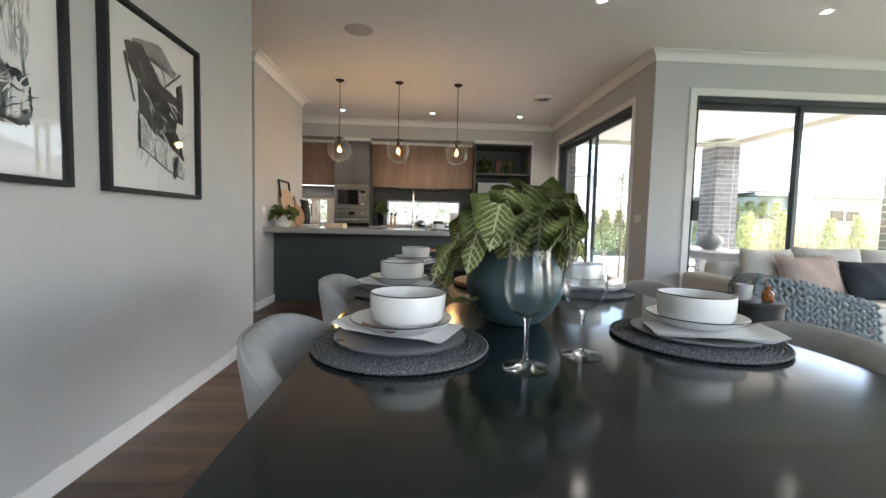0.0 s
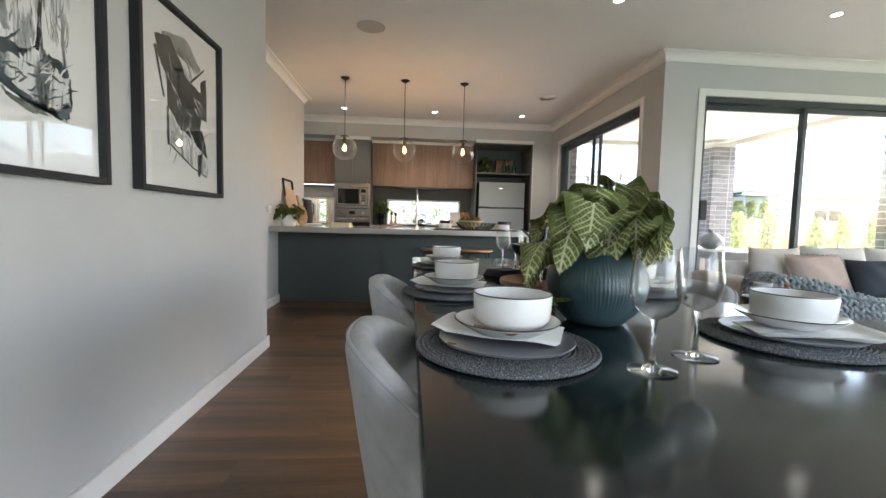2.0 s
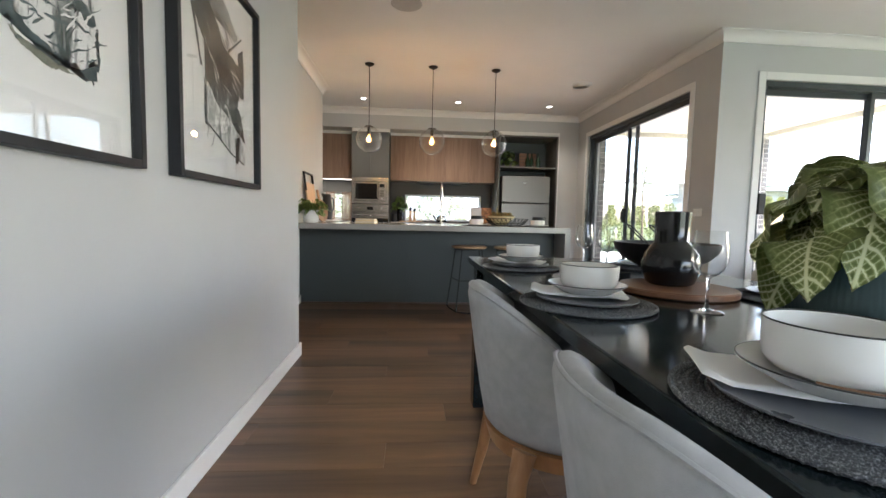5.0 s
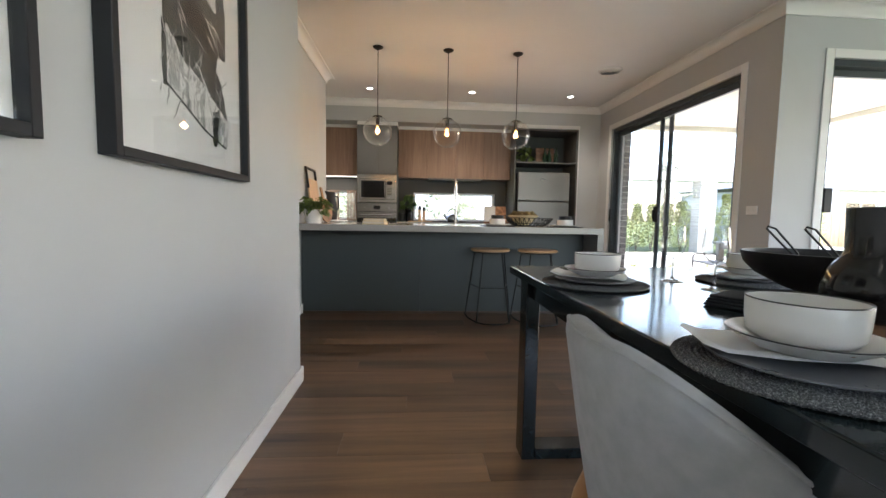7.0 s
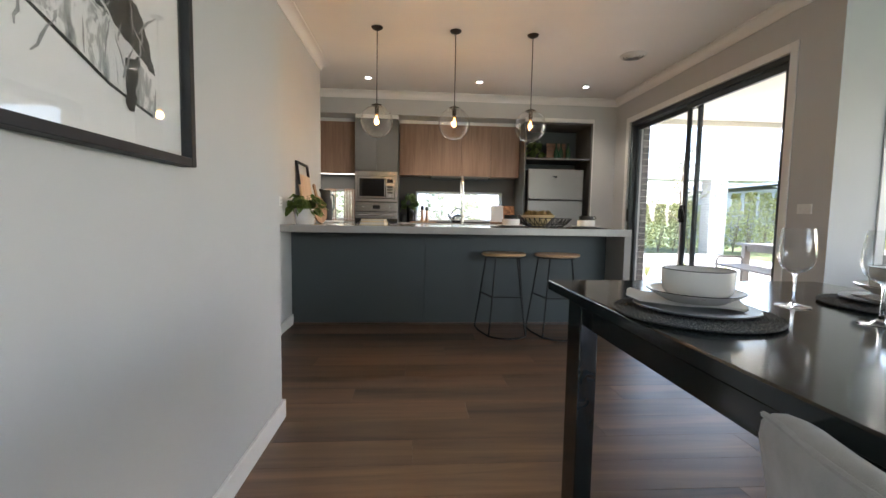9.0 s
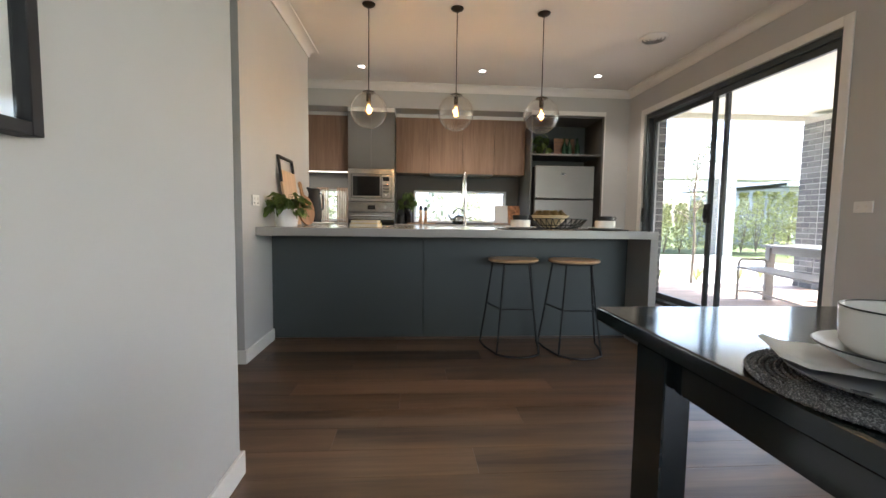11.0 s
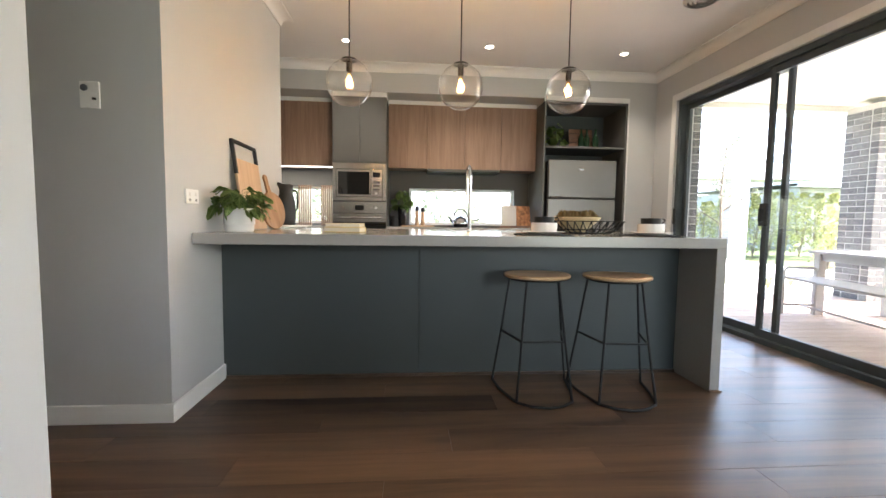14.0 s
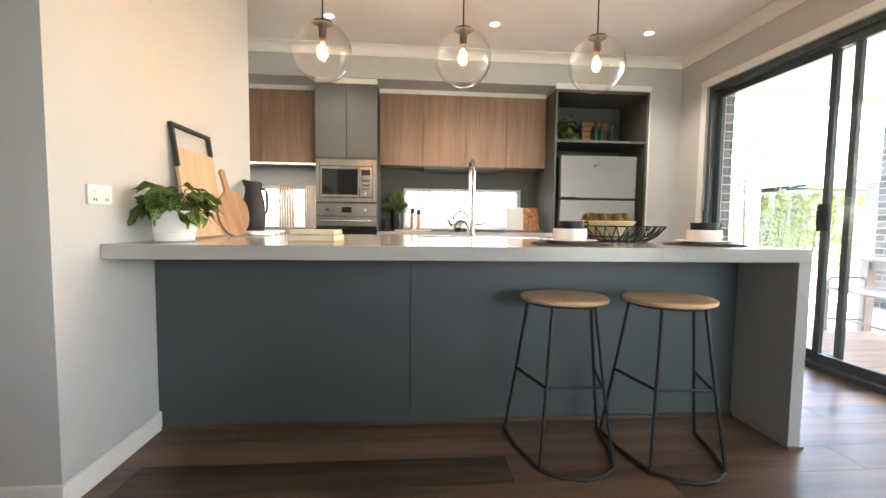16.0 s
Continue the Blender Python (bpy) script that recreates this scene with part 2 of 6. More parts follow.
def tube(bm, pts, r, seg=10, closed=False, taper=None):
    """A round bar along a line of points."""
    pts = [Vector(p) for p in pts]
    n = len(pts)
    rings = []
    prev = None
    for k, p in enumerate(pts):
        if closed:
            d = pts[(k + 1) % n] - pts[k - 1]
        else:
            d = pts[min(k + 1, n - 1)] - pts[max(k - 1, 0)]
        d.normalize()
        if prev is None:
            up = Vector((0, 0, 1)) if abs(d.z) < 0.9 else Vector((1, 0, 0))
            u = d.cross(up).normalized()
        else:
            u = (prev - d * prev.dot(d)).normalized()
        prev = u
        w = d.cross(u)
        rr = r * (taper(k / max(1, n - 1)) if taper else 1.0)
        rings.append([bm.verts.new(p + (u * math.cos(2 * math.pi * i / seg) + w * math.sin(2 * math.pi * i / seg)) * rr) for i in range(seg)])
    pairs = list(zip(rings, rings[1:])) + ([(rings[-1], rings[0])] if closed else [])
    for a, b in pairs:
        for i in range(seg):
            j = (i + 1) % seg
            bm.faces.new((a[i], a[j], b[j], b[i]))
    if not closed:
        bm.faces.new(rings[0])
        bm.faces.new(rings[-1])
    return bm


# ---- structure: dining, kitchen, living ----
T = 0.2
BACK_Y, REAR_Y, RIGHT_X = 7.4, -2.4, 6.6
structure("wall_dining", boxes((-1.43, REAR_Y, 0, -1.315, 3.335, CEIL)), M_WALL, "pale grey painted dining wall with framed pictures", "wall")
structure("wall_hall_near", boxes((-4.6, 3.215, 0, -1.43, 3.335, CEIL)), M_WALL, "plain painted hall wall", "wall")
structure("wall_nib", boxes((-1.9, 4.58, 0, -1.78, 6.35, CEIL)), M_WALL, "pale painted nib wall beside the kitchen counter", "wall")
structure("wall_hall_far", boxes((-4.6, 4.58, 0, -1.9, 4.7, CEIL)), M_WALL, "pale painted hall wall with a thermostat", "wall")
structure("wall_pantry", boxes((-3.6, 6.23, 0, -1.9, 6.35, CEIL)), M_WALL, "plain painted wall behind the nib", "wall")
structure("wall_hall", boxes((-4.72, 3.23, 0, -4.6, 4.7, CEIL)), M_WALL, "plain painted hall end wall", "wall")
structure("wall_kitchen_side", boxes((-3.72, 6.23, 0, -3.6, 8.2, CEIL)), M_WALL, "plain painted kitchen side wall", "wall")
# rear kitchen wall with two low windows
W1 = (-0.66, 0.72, 0.93, 1.40)
W2 = (-2.45, -1.62, 0.93, 1.40)
structure("wall_kitchen", boxes((-3.6, 8.0, 0, 2.27, 8.2, 0.93), (-3.6, 8.0, 1.40, 2.27, 8.2, CEIL),
                                (-3.6, 8.0, 0.93, W2[0], 8.2, 1.40), (W2[1], 8.0, 0.93, W1[0], 8.2, 1.40), (W1[1], 8.0, 0.93, 2.27, 8.2, 1.40)),
          M_WALL, "painted wall behind the kitchen cabinets", "wall")
structure("wall_bulkhead", boxes((-3.6, 7.4, 2.43, 0.91, 8.0, CEIL), (0.91, 7.4, 2.4, 1.92, 8.0, CEIL), (1.92, 7.4, 0, 2.27, 8.0, CEIL)),
          M_WALL, "painted bulkhead over the kitchen cabinets", "wall")
# wall with the kitchen sliding door
S1 = (4.52, 7.0, 2.335)
structure("wall_slider_kitchen", boxes((2.27, 4.31, 0, 2.47, S1[0], CEIL), (2.27, S1[1], 0, 2.47, 8.2, CEIL), (2.27, S1[0], S1[2], 2.47, S1[1], CEIL)),
          M_WALL, "painted wall with a kitchen sliding door", "wall")
S2 = (2.70, 5.45, 2.33)
structure("wall_slider_living", boxes((2.27, 4.11, 0, S2[0], 4.31, CEIL), (S2[1], 4.11, 0, RIGHT_X, 4.31, CEIL), (S2[0], 4.11, S2[2], S2[1], 4.31, CEIL)),
          M_WALL, "painted wall with a living room sliding door", "wall")
# both wide openings are out of view, added to let daylight in
structure("wall_living", boxes((RIGHT_X, REAR_Y, 0, RIGHT_X + T, 0.6, CEIL), (RIGHT_X, 3.7, 0, RIGHT_X + T, 4.31, CEIL), (RIGHT_X, 0.6, 0, RIGHT_X + T, 3.7, 0.25), (RIGHT_X, 0.6, 2.4, RIGHT_X + T, 3.7, CEIL)), M_WALL, "painted living room wall with a wide unseen window", "wall")
structure("wall_rear", boxes((-1.43, REAR_Y - T, 0, 0.4, REAR_Y, CEIL), (4.8, REAR_Y - T, 0, RIGHT_X + T, REAR_Y, CEIL), (0.4, REAR_Y - T, 0, 4.8, REAR_Y, 0.25), (0.4, REAR_Y - T, 2.35, 4.8, REAR_Y, CEIL)), M_WALL, "painted rear wall with a wide unseen window", "wall")
bm = boxes((-4.72, REAR_Y - T, CEIL, RIGHT_X + T, 4.31, CEIL + 0.12), (-4.72, 4.31, CEIL, 2.47, 8.2, CEIL + 0.12))
structure("ceiling", bm, M_CEIL, "flat white plaster ceiling", "ceiling")
structure("floor", boxes((-4.72, REAR_Y - T, -0.14, RIGHT_X + T, 4.31, -0.012), (-4.72, 4.31, -0.14, 2.47, 8.2, -0.012)), M_GAP, "dark brown timber plank floor", "floor")


def cornice_run(bm, x0, y0, x1, y1, nx, ny, s=0.09, ends=(0, 0)):
    """A cove along a wall's top from one end to the other; (nx, ny) points into the room. ends: +1 outside corner, -1 inside."""
    d = Vector((x1 - x0, y1 - y0)).normalized()
    prof = [(0, -s), (0.012, -s), (0.012, -s + 0.008)]
    for k in range(7):
        a = radians(90 * k / 6)
        prof.append((s - 0.008 - (s - 0.02) * math.cos(a), -s + 0.008 + (s - 0.02) * math.sin(a)))
    prof += [(s, -0.012), (s, 0.0), (0, 0.0)]
    rings = []
    for (px, py), sg in (((x0, y0), -ends[0]), ((x1, y1), ends[1])):
        rings.append([bm.verts.new((px + nx * a + d.x * a * sg, py + ny * a + d.y * a * sg, CEIL - 0.001 + b)) for a, b in prof])
    n = len(prof)
    for i in range(n):
        j = (i + 1) % n
        bm.faces.new((rings[0][i], rings[0][j], rings[1][j], rings[1][i]))
    bm.faces.new(rings[0])
    bm.faces.new(list(reversed(rings[1])))


bm = bmesh.new()
cornice_run(bm, -1.314, REAR_Y, -1.314, 3.336, 1, 0, ends=(-1, 1))
cornice_run(bm, -1.314, 3.336, -4.6, 3.336, 0, 1, ends=(1, -1))
cornice_run(bm, -4.6, 4.579, -1.779, 4.579, 0, -1, ends=(-1, 1))
cornice_run(bm, -1.779, 4.579, -1.779, 6.351, 1, 0, ends=(1, 1))
cornice_run(bm, -1.779, 6.351, -3.6, 6.351, 0, 1, ends=(1, -1))
cornice_run(bm, -3.6, 7.399, 2.269, 7.399, 0, -1, ends=(-1, -1))
cornice_run(bm, 2.269, 7.399, 2.269, 4.109, -1, 0, ends=(-1, 1))
cornice_run(bm, 2.269, 4.109, RIGHT_X, 4.109, 0, -1, ends=(1, -1))
cornice_run(bm, RIGHT_X, 4.109, RIGHT_X, REAR_Y, -1, 0, ends=(-1, -1))
cornice_run(bm, RIGHT_X, REAR_Y, -1.314, REAR_Y, 0, 1, ends=(-1, -1))
structure("cornice", bm, M_CEIL, "white plaster cove cornice", "cornice", 35)


def skirting(name, x0, y0, x1, y1):
    bm = boxes((x0, y0, 0.0, x1, y1, 0.092), bev=0.003)
    structure(name, bm, M_TRIM, "white painted skirting board", "skirting")


skirting("baseboard_dining", -1.314, REAR_Y, -1.299, 3.35)
skirting("baseboard_dining_end", -4.6, 3.336, -1.314, 3.351)
skirting("baseboard_nib", -4.6, 4.564, -1.764, 4.579)
skirting("baseboard_nib_side", -1.779, 4.579, -1.764, 5.139)
skirting("baseboard_living", 2.27, 4.094, 2.62, 4.109)
skirting("baseboard_corner", 2.254, 4.094, 2.269, 4.47)
skirting("baseboard_living_right", 5.54, 4.094, RIGHT_X, 4.109)
skirting("baseboard_kitchen", 1.93, 7.384, 2.269, 7.399)


# ---- sliding doors ----
def slider(name, width, head, label, stiles, lap=0.03):
    """A sliding door in its opening: local x along the wall, y outwards, z up; frame, two leaves and their glass."""
    d = thing(name, label=label, category="sliding door", kind="structure")
    fr = boxes((0, 0.02, 0.0, 0.045, 0.13, head), (width - 0.045, 0.02, 0.0, width, 0.13, head), (0.045, 0.02, head - 0.05, width - 0.045, 0.13, head),
               (0.045, 0.02, -0.01, width - 0.045, 0.13, 0.035), bev=0.002)
    part("door_frame", fr, M_ALU, d)
    mid = stiles
    for k, (a, b, yy) in enumerate(((0.045, mid + lap, 0.09), (mid - lap, width - 0.045, 0.045))):
        leaf = boxes((a, yy, 0.04, a + 0.044, yy + 0.035, head - 0.055), (b - 0.044, yy, 0.04, b, yy + 0.035, head - 0.055),
                     (a + 0.044, yy, 0.04, b - 0.044, yy + 0.035, 0.11), (a + 0.044, yy, head - 0.11, b - 0.044, yy + 0.035, head - 0.055), bev=0.002)
        lf = part("door_leaf", leaf, M_ALU, d)
        g = part("pane", boxes((a + 0.044, yy + 0.014, 0.11, b - 0.044, yy + 0.02, head - 0.11)), M_GLASS, lf)
        g.visible_shadow = False
    return d


def architrave(name, pts, thick, proud):
    structure(name, boxes(*pts, bev=0.003), M_TRIM, "white painted architrave round a sliding door", "architrave")


d1 = slider("door_kitchen", S1[1] - S1[0], S1[2], "dark aluminium sliding glass door to the deck", 1.238, 0.078)
d1.matrix_basis = Matrix(((0, 1, 0, 2.27), (-1, 0, 0, S1[1]), (0, 0, 1, 0), (0, 0, 0, 1)))
hb = boxes((1.152, 0.018, 0.98, 1.224, 0.044, 1.17), bev=0.004)
box(hb, 1.175, -0.01, 1.02, 1.202, 0.018, 1.13, 0.004)
part("handle", hb, M_BLACKMETAL, d1, "black plastic door latch")
hb = boxes((0.012, 0.0, 0.98, 0.04, 0.02, 1.16), bev=0.004)
part("handle", hb, M_BLACKMETAL, d1, "black plastic door latch")
d2 = slider("door_living", S2[1] - S2[0], S2[2], "dark aluminium sliding glass door to the patio", 1.16)
d2.matrix_basis = pose(S2[0], 4.11, 0)
hb = boxes((0.03, 0.0, 1.09, 0.1, 0.044, 1.29), bev=0.004)
part("handle", hb, M_BLACKMETAL, d2, "black door pull")
A = 0.07
architrave("trim_kitchen_door", ((2.255, S1[0] - A, 0, 2.268, S1[0], S1[2] + A), (2.255, S1[1], 0, 2.268, S1[1] + A, S1[2] + A), (2.255, S1[0], S1[2], 2.268, S1[1], S1[2] + A)), A, 0.014)
architrave("trim_living_door", ((S2[0] - A, 4.095, 0, S2[0], 4.108, S2[2] + A), (S2[1], 4.095, 0, S2[1] + A, 4.108, S2[2] + A), (S2[0], 4.095, S2[2], S2[1], 4.108, S2[2] + A)), A, 0.014)

# ---- kitchen counter ----
CT = 0.91
bm = boxes((-1.779, 4.80, CT - 0.06, 1.19, 6.3, CT), bev=0.0025)
c = thing("counter", label="pale grey stone breakfast counter with a waterfall end", category="counter")
part("worktop", bm, M_STONE, c)
part("waterfall_end", boxes((1.13, 4.80, 0, 1.19, 6.3, CT - 0.06), bev=0.002), M_STONE, c, "pale grey stone end panel")
for k, (a, b) in enumerate(((-1.779, -0.585), (-0.582, 1.129))):
    part("front_panel", boxes((a, 5.14, 0.0, b, 5.158, CT - 0.06), bev=0.001), M_PANEL, c, "charcoal laminate panel")
part("cabinet_body", boxes((-1.779, 5.16, 0.0, 1.129, 6.28, CT - 0.062)), M_PANEL, c)
part("shadow_strip", boxes((-1.764, 5.128, 0.0, 1.129, 5.139, 0.018)), M_PLANK, c, "thin brown floor trim")
part("end_strip", boxes((1.125, 4.79, 0.0, 1.2, 4.799, 0.012)), M_PLANK, c, "thin brown floor trim")


# ---- kitchen wall units ----
def upper_cabinet(x0, x1, z0, z1, y=7.68):
    u = thing("wall_cabinet", (x0 + x1) / 2, y, z0, "oak veneer wall cabinet with a plain door", "cabinet", "oak wall cabinets over the bench")
    w = (x1 - x0) / 2
    part("cabinet_body", boxes((-w, 0.02, 0, w, 0.318, z1 - z0)), M_OAK, u)
    part("door", boxes((-w + 0.003, 0, 0, w - 0.003, 0.019, z1 - z0), bev=0.001), M_OAK, u)


UZ0, UZ1 = 1.618, 2.375
for a, b in ((-2.68, -2.148), (-2.148, -1.535), (-0.915, -0.446), (-0.446, 0.011), (0.011, 0.463), (0.463, 0.908)):
    upper_cabinet(a, b, UZ0, UZ1)
structure("trim_cabinet_filler", boxes((-3.6, 7.7, UZ1 + 0.002, -1.535, 7.99, 2.428), (-0.915, 7.7, UZ1 + 0.002, 0.908, 7.99, 2.428)), M_TRIM, "white filler above the wall cabinets", "filler")
tw = thing("oven_tower", label="dark grey tall cabinet holding the ovens", category="cabinet")
part("cabinet_body", boxes((-1.53, 7.42, 0, -0.92, 7.99, 2.372)), M_GREY, tw)
for a, b in ((-1.53, -1.2265), (-1.2235, -0.92)):
    part("door", boxes((a, 7.4, 1.64, b, 7.419, 2.372), bev=0.001), M_GREY, tw)
part("door", boxes((-1.53, 7.4, 0.1, -0.92, 7.419, 0.45), bev=0.001), M_GREY, tw)
structure("trim_tower_filler", boxes((-1.53, 7.41, 2.374, -0.92, 7.99, 2.428)), M_TRIM, "white filler above the oven cabinet", "filler")
# fridge niche
fn = thing("fridge_surround", label="dark grey open cabinet around the fridge", category="cabinet")
part("side_panel", boxes((0.91, 7.39, 0, 0.93, 7.99, 2.395), bev=0.001), M_GREY, fn)
part("side_panel", boxes((1.895, 7.392, 0, 1.917, 7.99, 2.395), bev=0.001), M_GREY, fn)
part("shelf", boxes((0.932, 7.4, 1.862, 1.893, 7.97, 1.886), bev=0.001), M_GREY, fn)
part("back_panel", boxes((0.932, 7.972, 0.0, 1.893, 7.99, 2.395)), M_PANEL, fn)
part("top_panel", boxes((0.932, 7.4, 2.371, 1.893, 7.97, 2.395)), M_GREY, fn)
M_FRIDGE = paint("silver_fridge_finish", (0.2, 0.193, 0.185), 0.36, 0.5, var=0.02, bstr=0.02, rvar=0.03)
fr = thing("fridge", 0.97, 7.36, 0.0, "stainless steel two-door fridge in a niche", "fridge")
part("body", boxes((0, 0.06, 0.02, 0.82, 0.6, 1.715), bev=0.006), M_BLACKMETAL, fr)
part("freezer_door", boxes((0, 0, 1.275, 0.82, 0.055, 1.72), bev=0.008), M_FRIDGE, fr)
part("fridge_door", boxes((0, 0, 0.08, 0.82, 0.055, 1.262), bev=0.008), M_FRIDGE, fr)
structure("trim_niche", boxes((0.905, 7.386, 2.402, 1.935, 7.398, 2.455), (1.921, 7.386, 0.0, 1.935, 7.398, 2.402), bev=0.002), M_TRIM, "white trim round the fridge niche", "trim")
# back bench
bb = thing("back_bench", label="pale stone bench over dark grey cabinets", category="bench")
part("worktop", boxes((-0.918, 7.38, 0.875, 0.908, 7.998, 0.91), (-3.6, 7.38, 0.875, -1.532, 7.998, 0.91), bev=0.002), M_STONE, bb)
part("cabinet_body", boxes((-0.918, 7.42, 0.0, 0.908, 7.99, 0.873), (-3.6, 7.42, 0, -1.532, 7.99, 0.873)), M_GREY, bb)
sp = boxes((-0.918, 7.986, 0.912, W1[0], 7.998, UZ0), (W1[1], 7.986, 0.912, 0.908, 7.998, UZ0), (W1[0], 7.986, W1[3], W1[1], 7.998, UZ0), (W1[0], 7.986, 0.912, W1[1], 7.998, W1[2]),
           (-3.6, 7.986, 0.912, W2[0], 7.998, UZ0), (W2[1], 7.986, 0.912, -1.532, 7.998, UZ0), (W2[0], 7.986, W2[3], W2[1], 7.998, UZ0), (W2[0], 7.986, 0.912, W2[1], 7.998, W2[2]))
structure("trim_splashback", sp, M_GREY, "grey splashback around the low window", "splashback")
for nm, w in (("window_kitchen", W1), ("window_side", W2)):
    wd = thing(nm, label="low splashback window with a slim frame", category="window", kind="structure")
    part("window_frame", boxes((w[0], 8.06, w[2], w[0] + 0.03, 8.12, w[3]), (w[1] - 0.03, 8.06, w[2], w[1], 8.12, w[3]), (w[0] + 0.03, 8.06, w[3] - 0.03, w[1] - 0.03, 8.12, w[3]), (w[0] + 0.03, 8.06, w[2], w[1] - 0.03, 8.12, w[2] + 0.03)), M_TRIM, wd)
    g = part("pane", boxes((w[0] + 0.03, 8.085, w[2] + 0.03, w[1] - 0.03, 8.091, w[3] - 0.03)), M_GLASS, wd)
    g.visible_shadow = False

# ---- dining table ----
TZ = 0.775
TT = thing("dining_table", 0.298, 1.482, 0, "long black-stained wooden dining table", "table")
HW, HL = 0.505, 1.275
bm = bmesh.new()
box(bm, -HW, -HL, TZ - 0.035, HW, HL, TZ, 0.004)
part("tabletop", bm, M_BLACKWOOD, TT)
for sx in (-1, 1):
    part("apron", boxes((sx * (HW - 0.04) - 0.012, -HL + 0.28, TZ - 0.1, sx * (HW - 0.04) + 0.012, HL - 0.28, TZ - 0.037)), M_BLACKWOOD, TT)
for sy in (-1, 1):
    yy = sy * (HL - 0.225)
    for sx in (-1, 1):
        part("leg", boxes((sx * (HW - 0.037) - 0.027, yy - 0.05, 0.0, sx * (HW - 0.037) + 0.027, yy + 0.05, TZ - 0.037), bev=0.003), M_BLACKWOOD, TT)
    part("foot_rail", boxes((-HW + 0.066, yy - 0.049, 0.0, HW - 0.066, yy + 0.049, 0.045), bev=0.003), M_BLACKWOOD, TT)
    part("cross_rail", boxes((-HW + 0.066, yy - 0.02, TZ - 0.115, HW - 0.066, yy + 0.02, TZ - 0.037)), M_BLACKWOOD, TT)


# ---- dining chairs ----
def chair_rim(u, z):
    """Middle of the backrest's shell at u (-1 to 1 across) and height z, and its outward direction."""
    a = radians(88) * u
    up = min(1.0, max(0.0, (z - 0.40) / 0.4))
    wide = 0.74 + 0.26 * up ** 0.8
    back = 0.085 * up
    return 0.03 - back - 0.225 * math.cos(a) + 0.02 * up, 0.265 * math.sin(a) * wide, -math.cos(a), math.sin(a)


def chair_top(u):
    s = max(0.0, (abs(u) - 0.22) / 0.78)
    return 0.805 - 0.17 * s ** 1.7 - (0.05 * ((abs(u) - 0.93) / 0.07) ** 2 if abs(u) > 0.93 else 0.0)


def chair_shell():
    """An upholstered back that curls round the seat."""
    bm = bmesh.new()
    n = 40
    rows = []
    for k in range(n + 1):
        u = -1 + 2 * k / n
        top, bot, th = chair_top(u), 0.40, 0.027
        prof = [(-th, bot), (-th, 0.5), (-th, 0.6), (-th, top - 0.03)]
        prof += [(-th * math.cos(radians(g)), top - 0.03 + 0.03 * math.sin(radians(g))) for g in (35, 65, 90, 115, 145)]
        prof += [(th, top - 0.03), (th * 1.1, 0.6), (th * 1.1, 0.5), (th, bot + 0.02), (th * 0.5, bot)]
        ring = []
        for o, z in prof:
            x, y, nx, ny = chair_rim(u, z)
            ring.append(bm.verts.new((x + nx * o, y + ny * o, z)))
        rows.append(ring)
    m = len(rows[0])
    for a, b in zip(rows, rows[1:]):
        for i in range(m):
            j = (i + 1) % m
            bm.faces.new((a[i], a[j], b[j], b[i]))
    bm.faces.new(rows[0])
    bm.faces.new(rows[-1])
    return bm


def chair(label):
    ch = thing("dining_chair", 0, 0, 0, label, "chair", "dining chairs round the table")
    part("backrest", chair_shell(), M_FABRIC, ch, smooth=60)
    pip = bmesh.new()
    pts = []
    for k in range(41):
        u = -1 + 2 * k / 40
        z = chair_top(u) - 0.006
        x, y, nx, ny = chair_rim(u, z)
        pts.append((x + nx * 0.019, y + ny * 0.019, z))
    tube(pip, pts, 0.0035, 6)
    part("piping", pip, M_FABRIC, ch)
    st = bmesh.new()
    lathe(st, [(0, 0.405), (0.2, 0.405), (0.22, 0.415), (0.225, 0.44), (0.215, 0.47), (0.19, 0.485), (0, 0.49)], 36)
    for v in st.verts:
        v.co.x = v.co.x * (1.0 if v.co.x < 0 else 1.08) + 0.01
    part("seat", st, M_FABRIC, ch)
    rail = bmesh.new()
    lathe(rail, [(0.17, 0.355), (0.21, 0.355), (0.225, 0.404), (0.17, 0.404), (0.17, 0.355)], 36)
    part("seat_frame", rail, M_LEGWOOD, ch)
    for sx, sy in ((1, 1), (1, -1), (-1, 1), (-1, -1)):
        lg = bmesh.new()
        tube(lg, [(sx * 0.15, sy * 0.19, 0.41), (sx * 0.17, sy * 0.21, 0.35), (sx * 0.19, sy * 0.25, 0.18), (sx * 0.215, sy * 0.31, 0.0)], 0.024, 12, taper=lambda q: 1.3 - 0.75 * q)
        part("leg", lg, M_LEGWOOD, ch)
    return ch


ch = chair("light grey upholstered tub chair with oak legs at the table")
ch.matrix_basis = pose(-0.058, 0.853, 0, 0, 0, 2)
copy_thing(ch, pose(-0.083, 1.55, 0, 0, 0, -2))
copy_thing(ch, pose(0.64, 0.84, 0, 0, 0, 178))
copy_thing(ch, pose(0.66, 1.53, 0, 0, 0, 181))


# ---- table settings ----
def woven_mat_mesh(r=0.172, rim=False):
    """Coiled cord rings, each ring a row of twisted beads."""
    bm = bmesh.new()
    k = 0
    rr = r - 0.004 - 0.0086
    if rim:
        rr = r - 0.004
    while rr > (r - 0.006 if rim else 0.012):
        n = int(2 * math.pi * rr / 0.011)
        ring = []
        for i in range(n * 2):
            a = 2 * math.pi * i / (n * 2)
            up = 0.0016 if i % 2 else -0.0008
            ring.append((rr * math.cos(a), rr * math.sin(a), 0.0048 + up))
        tube(bm, ring, 0.0038, 5, closed=True)
        rr -= 0.0086
        k += 1
    return mesh_of("cord", bm, M_MAT, 60)


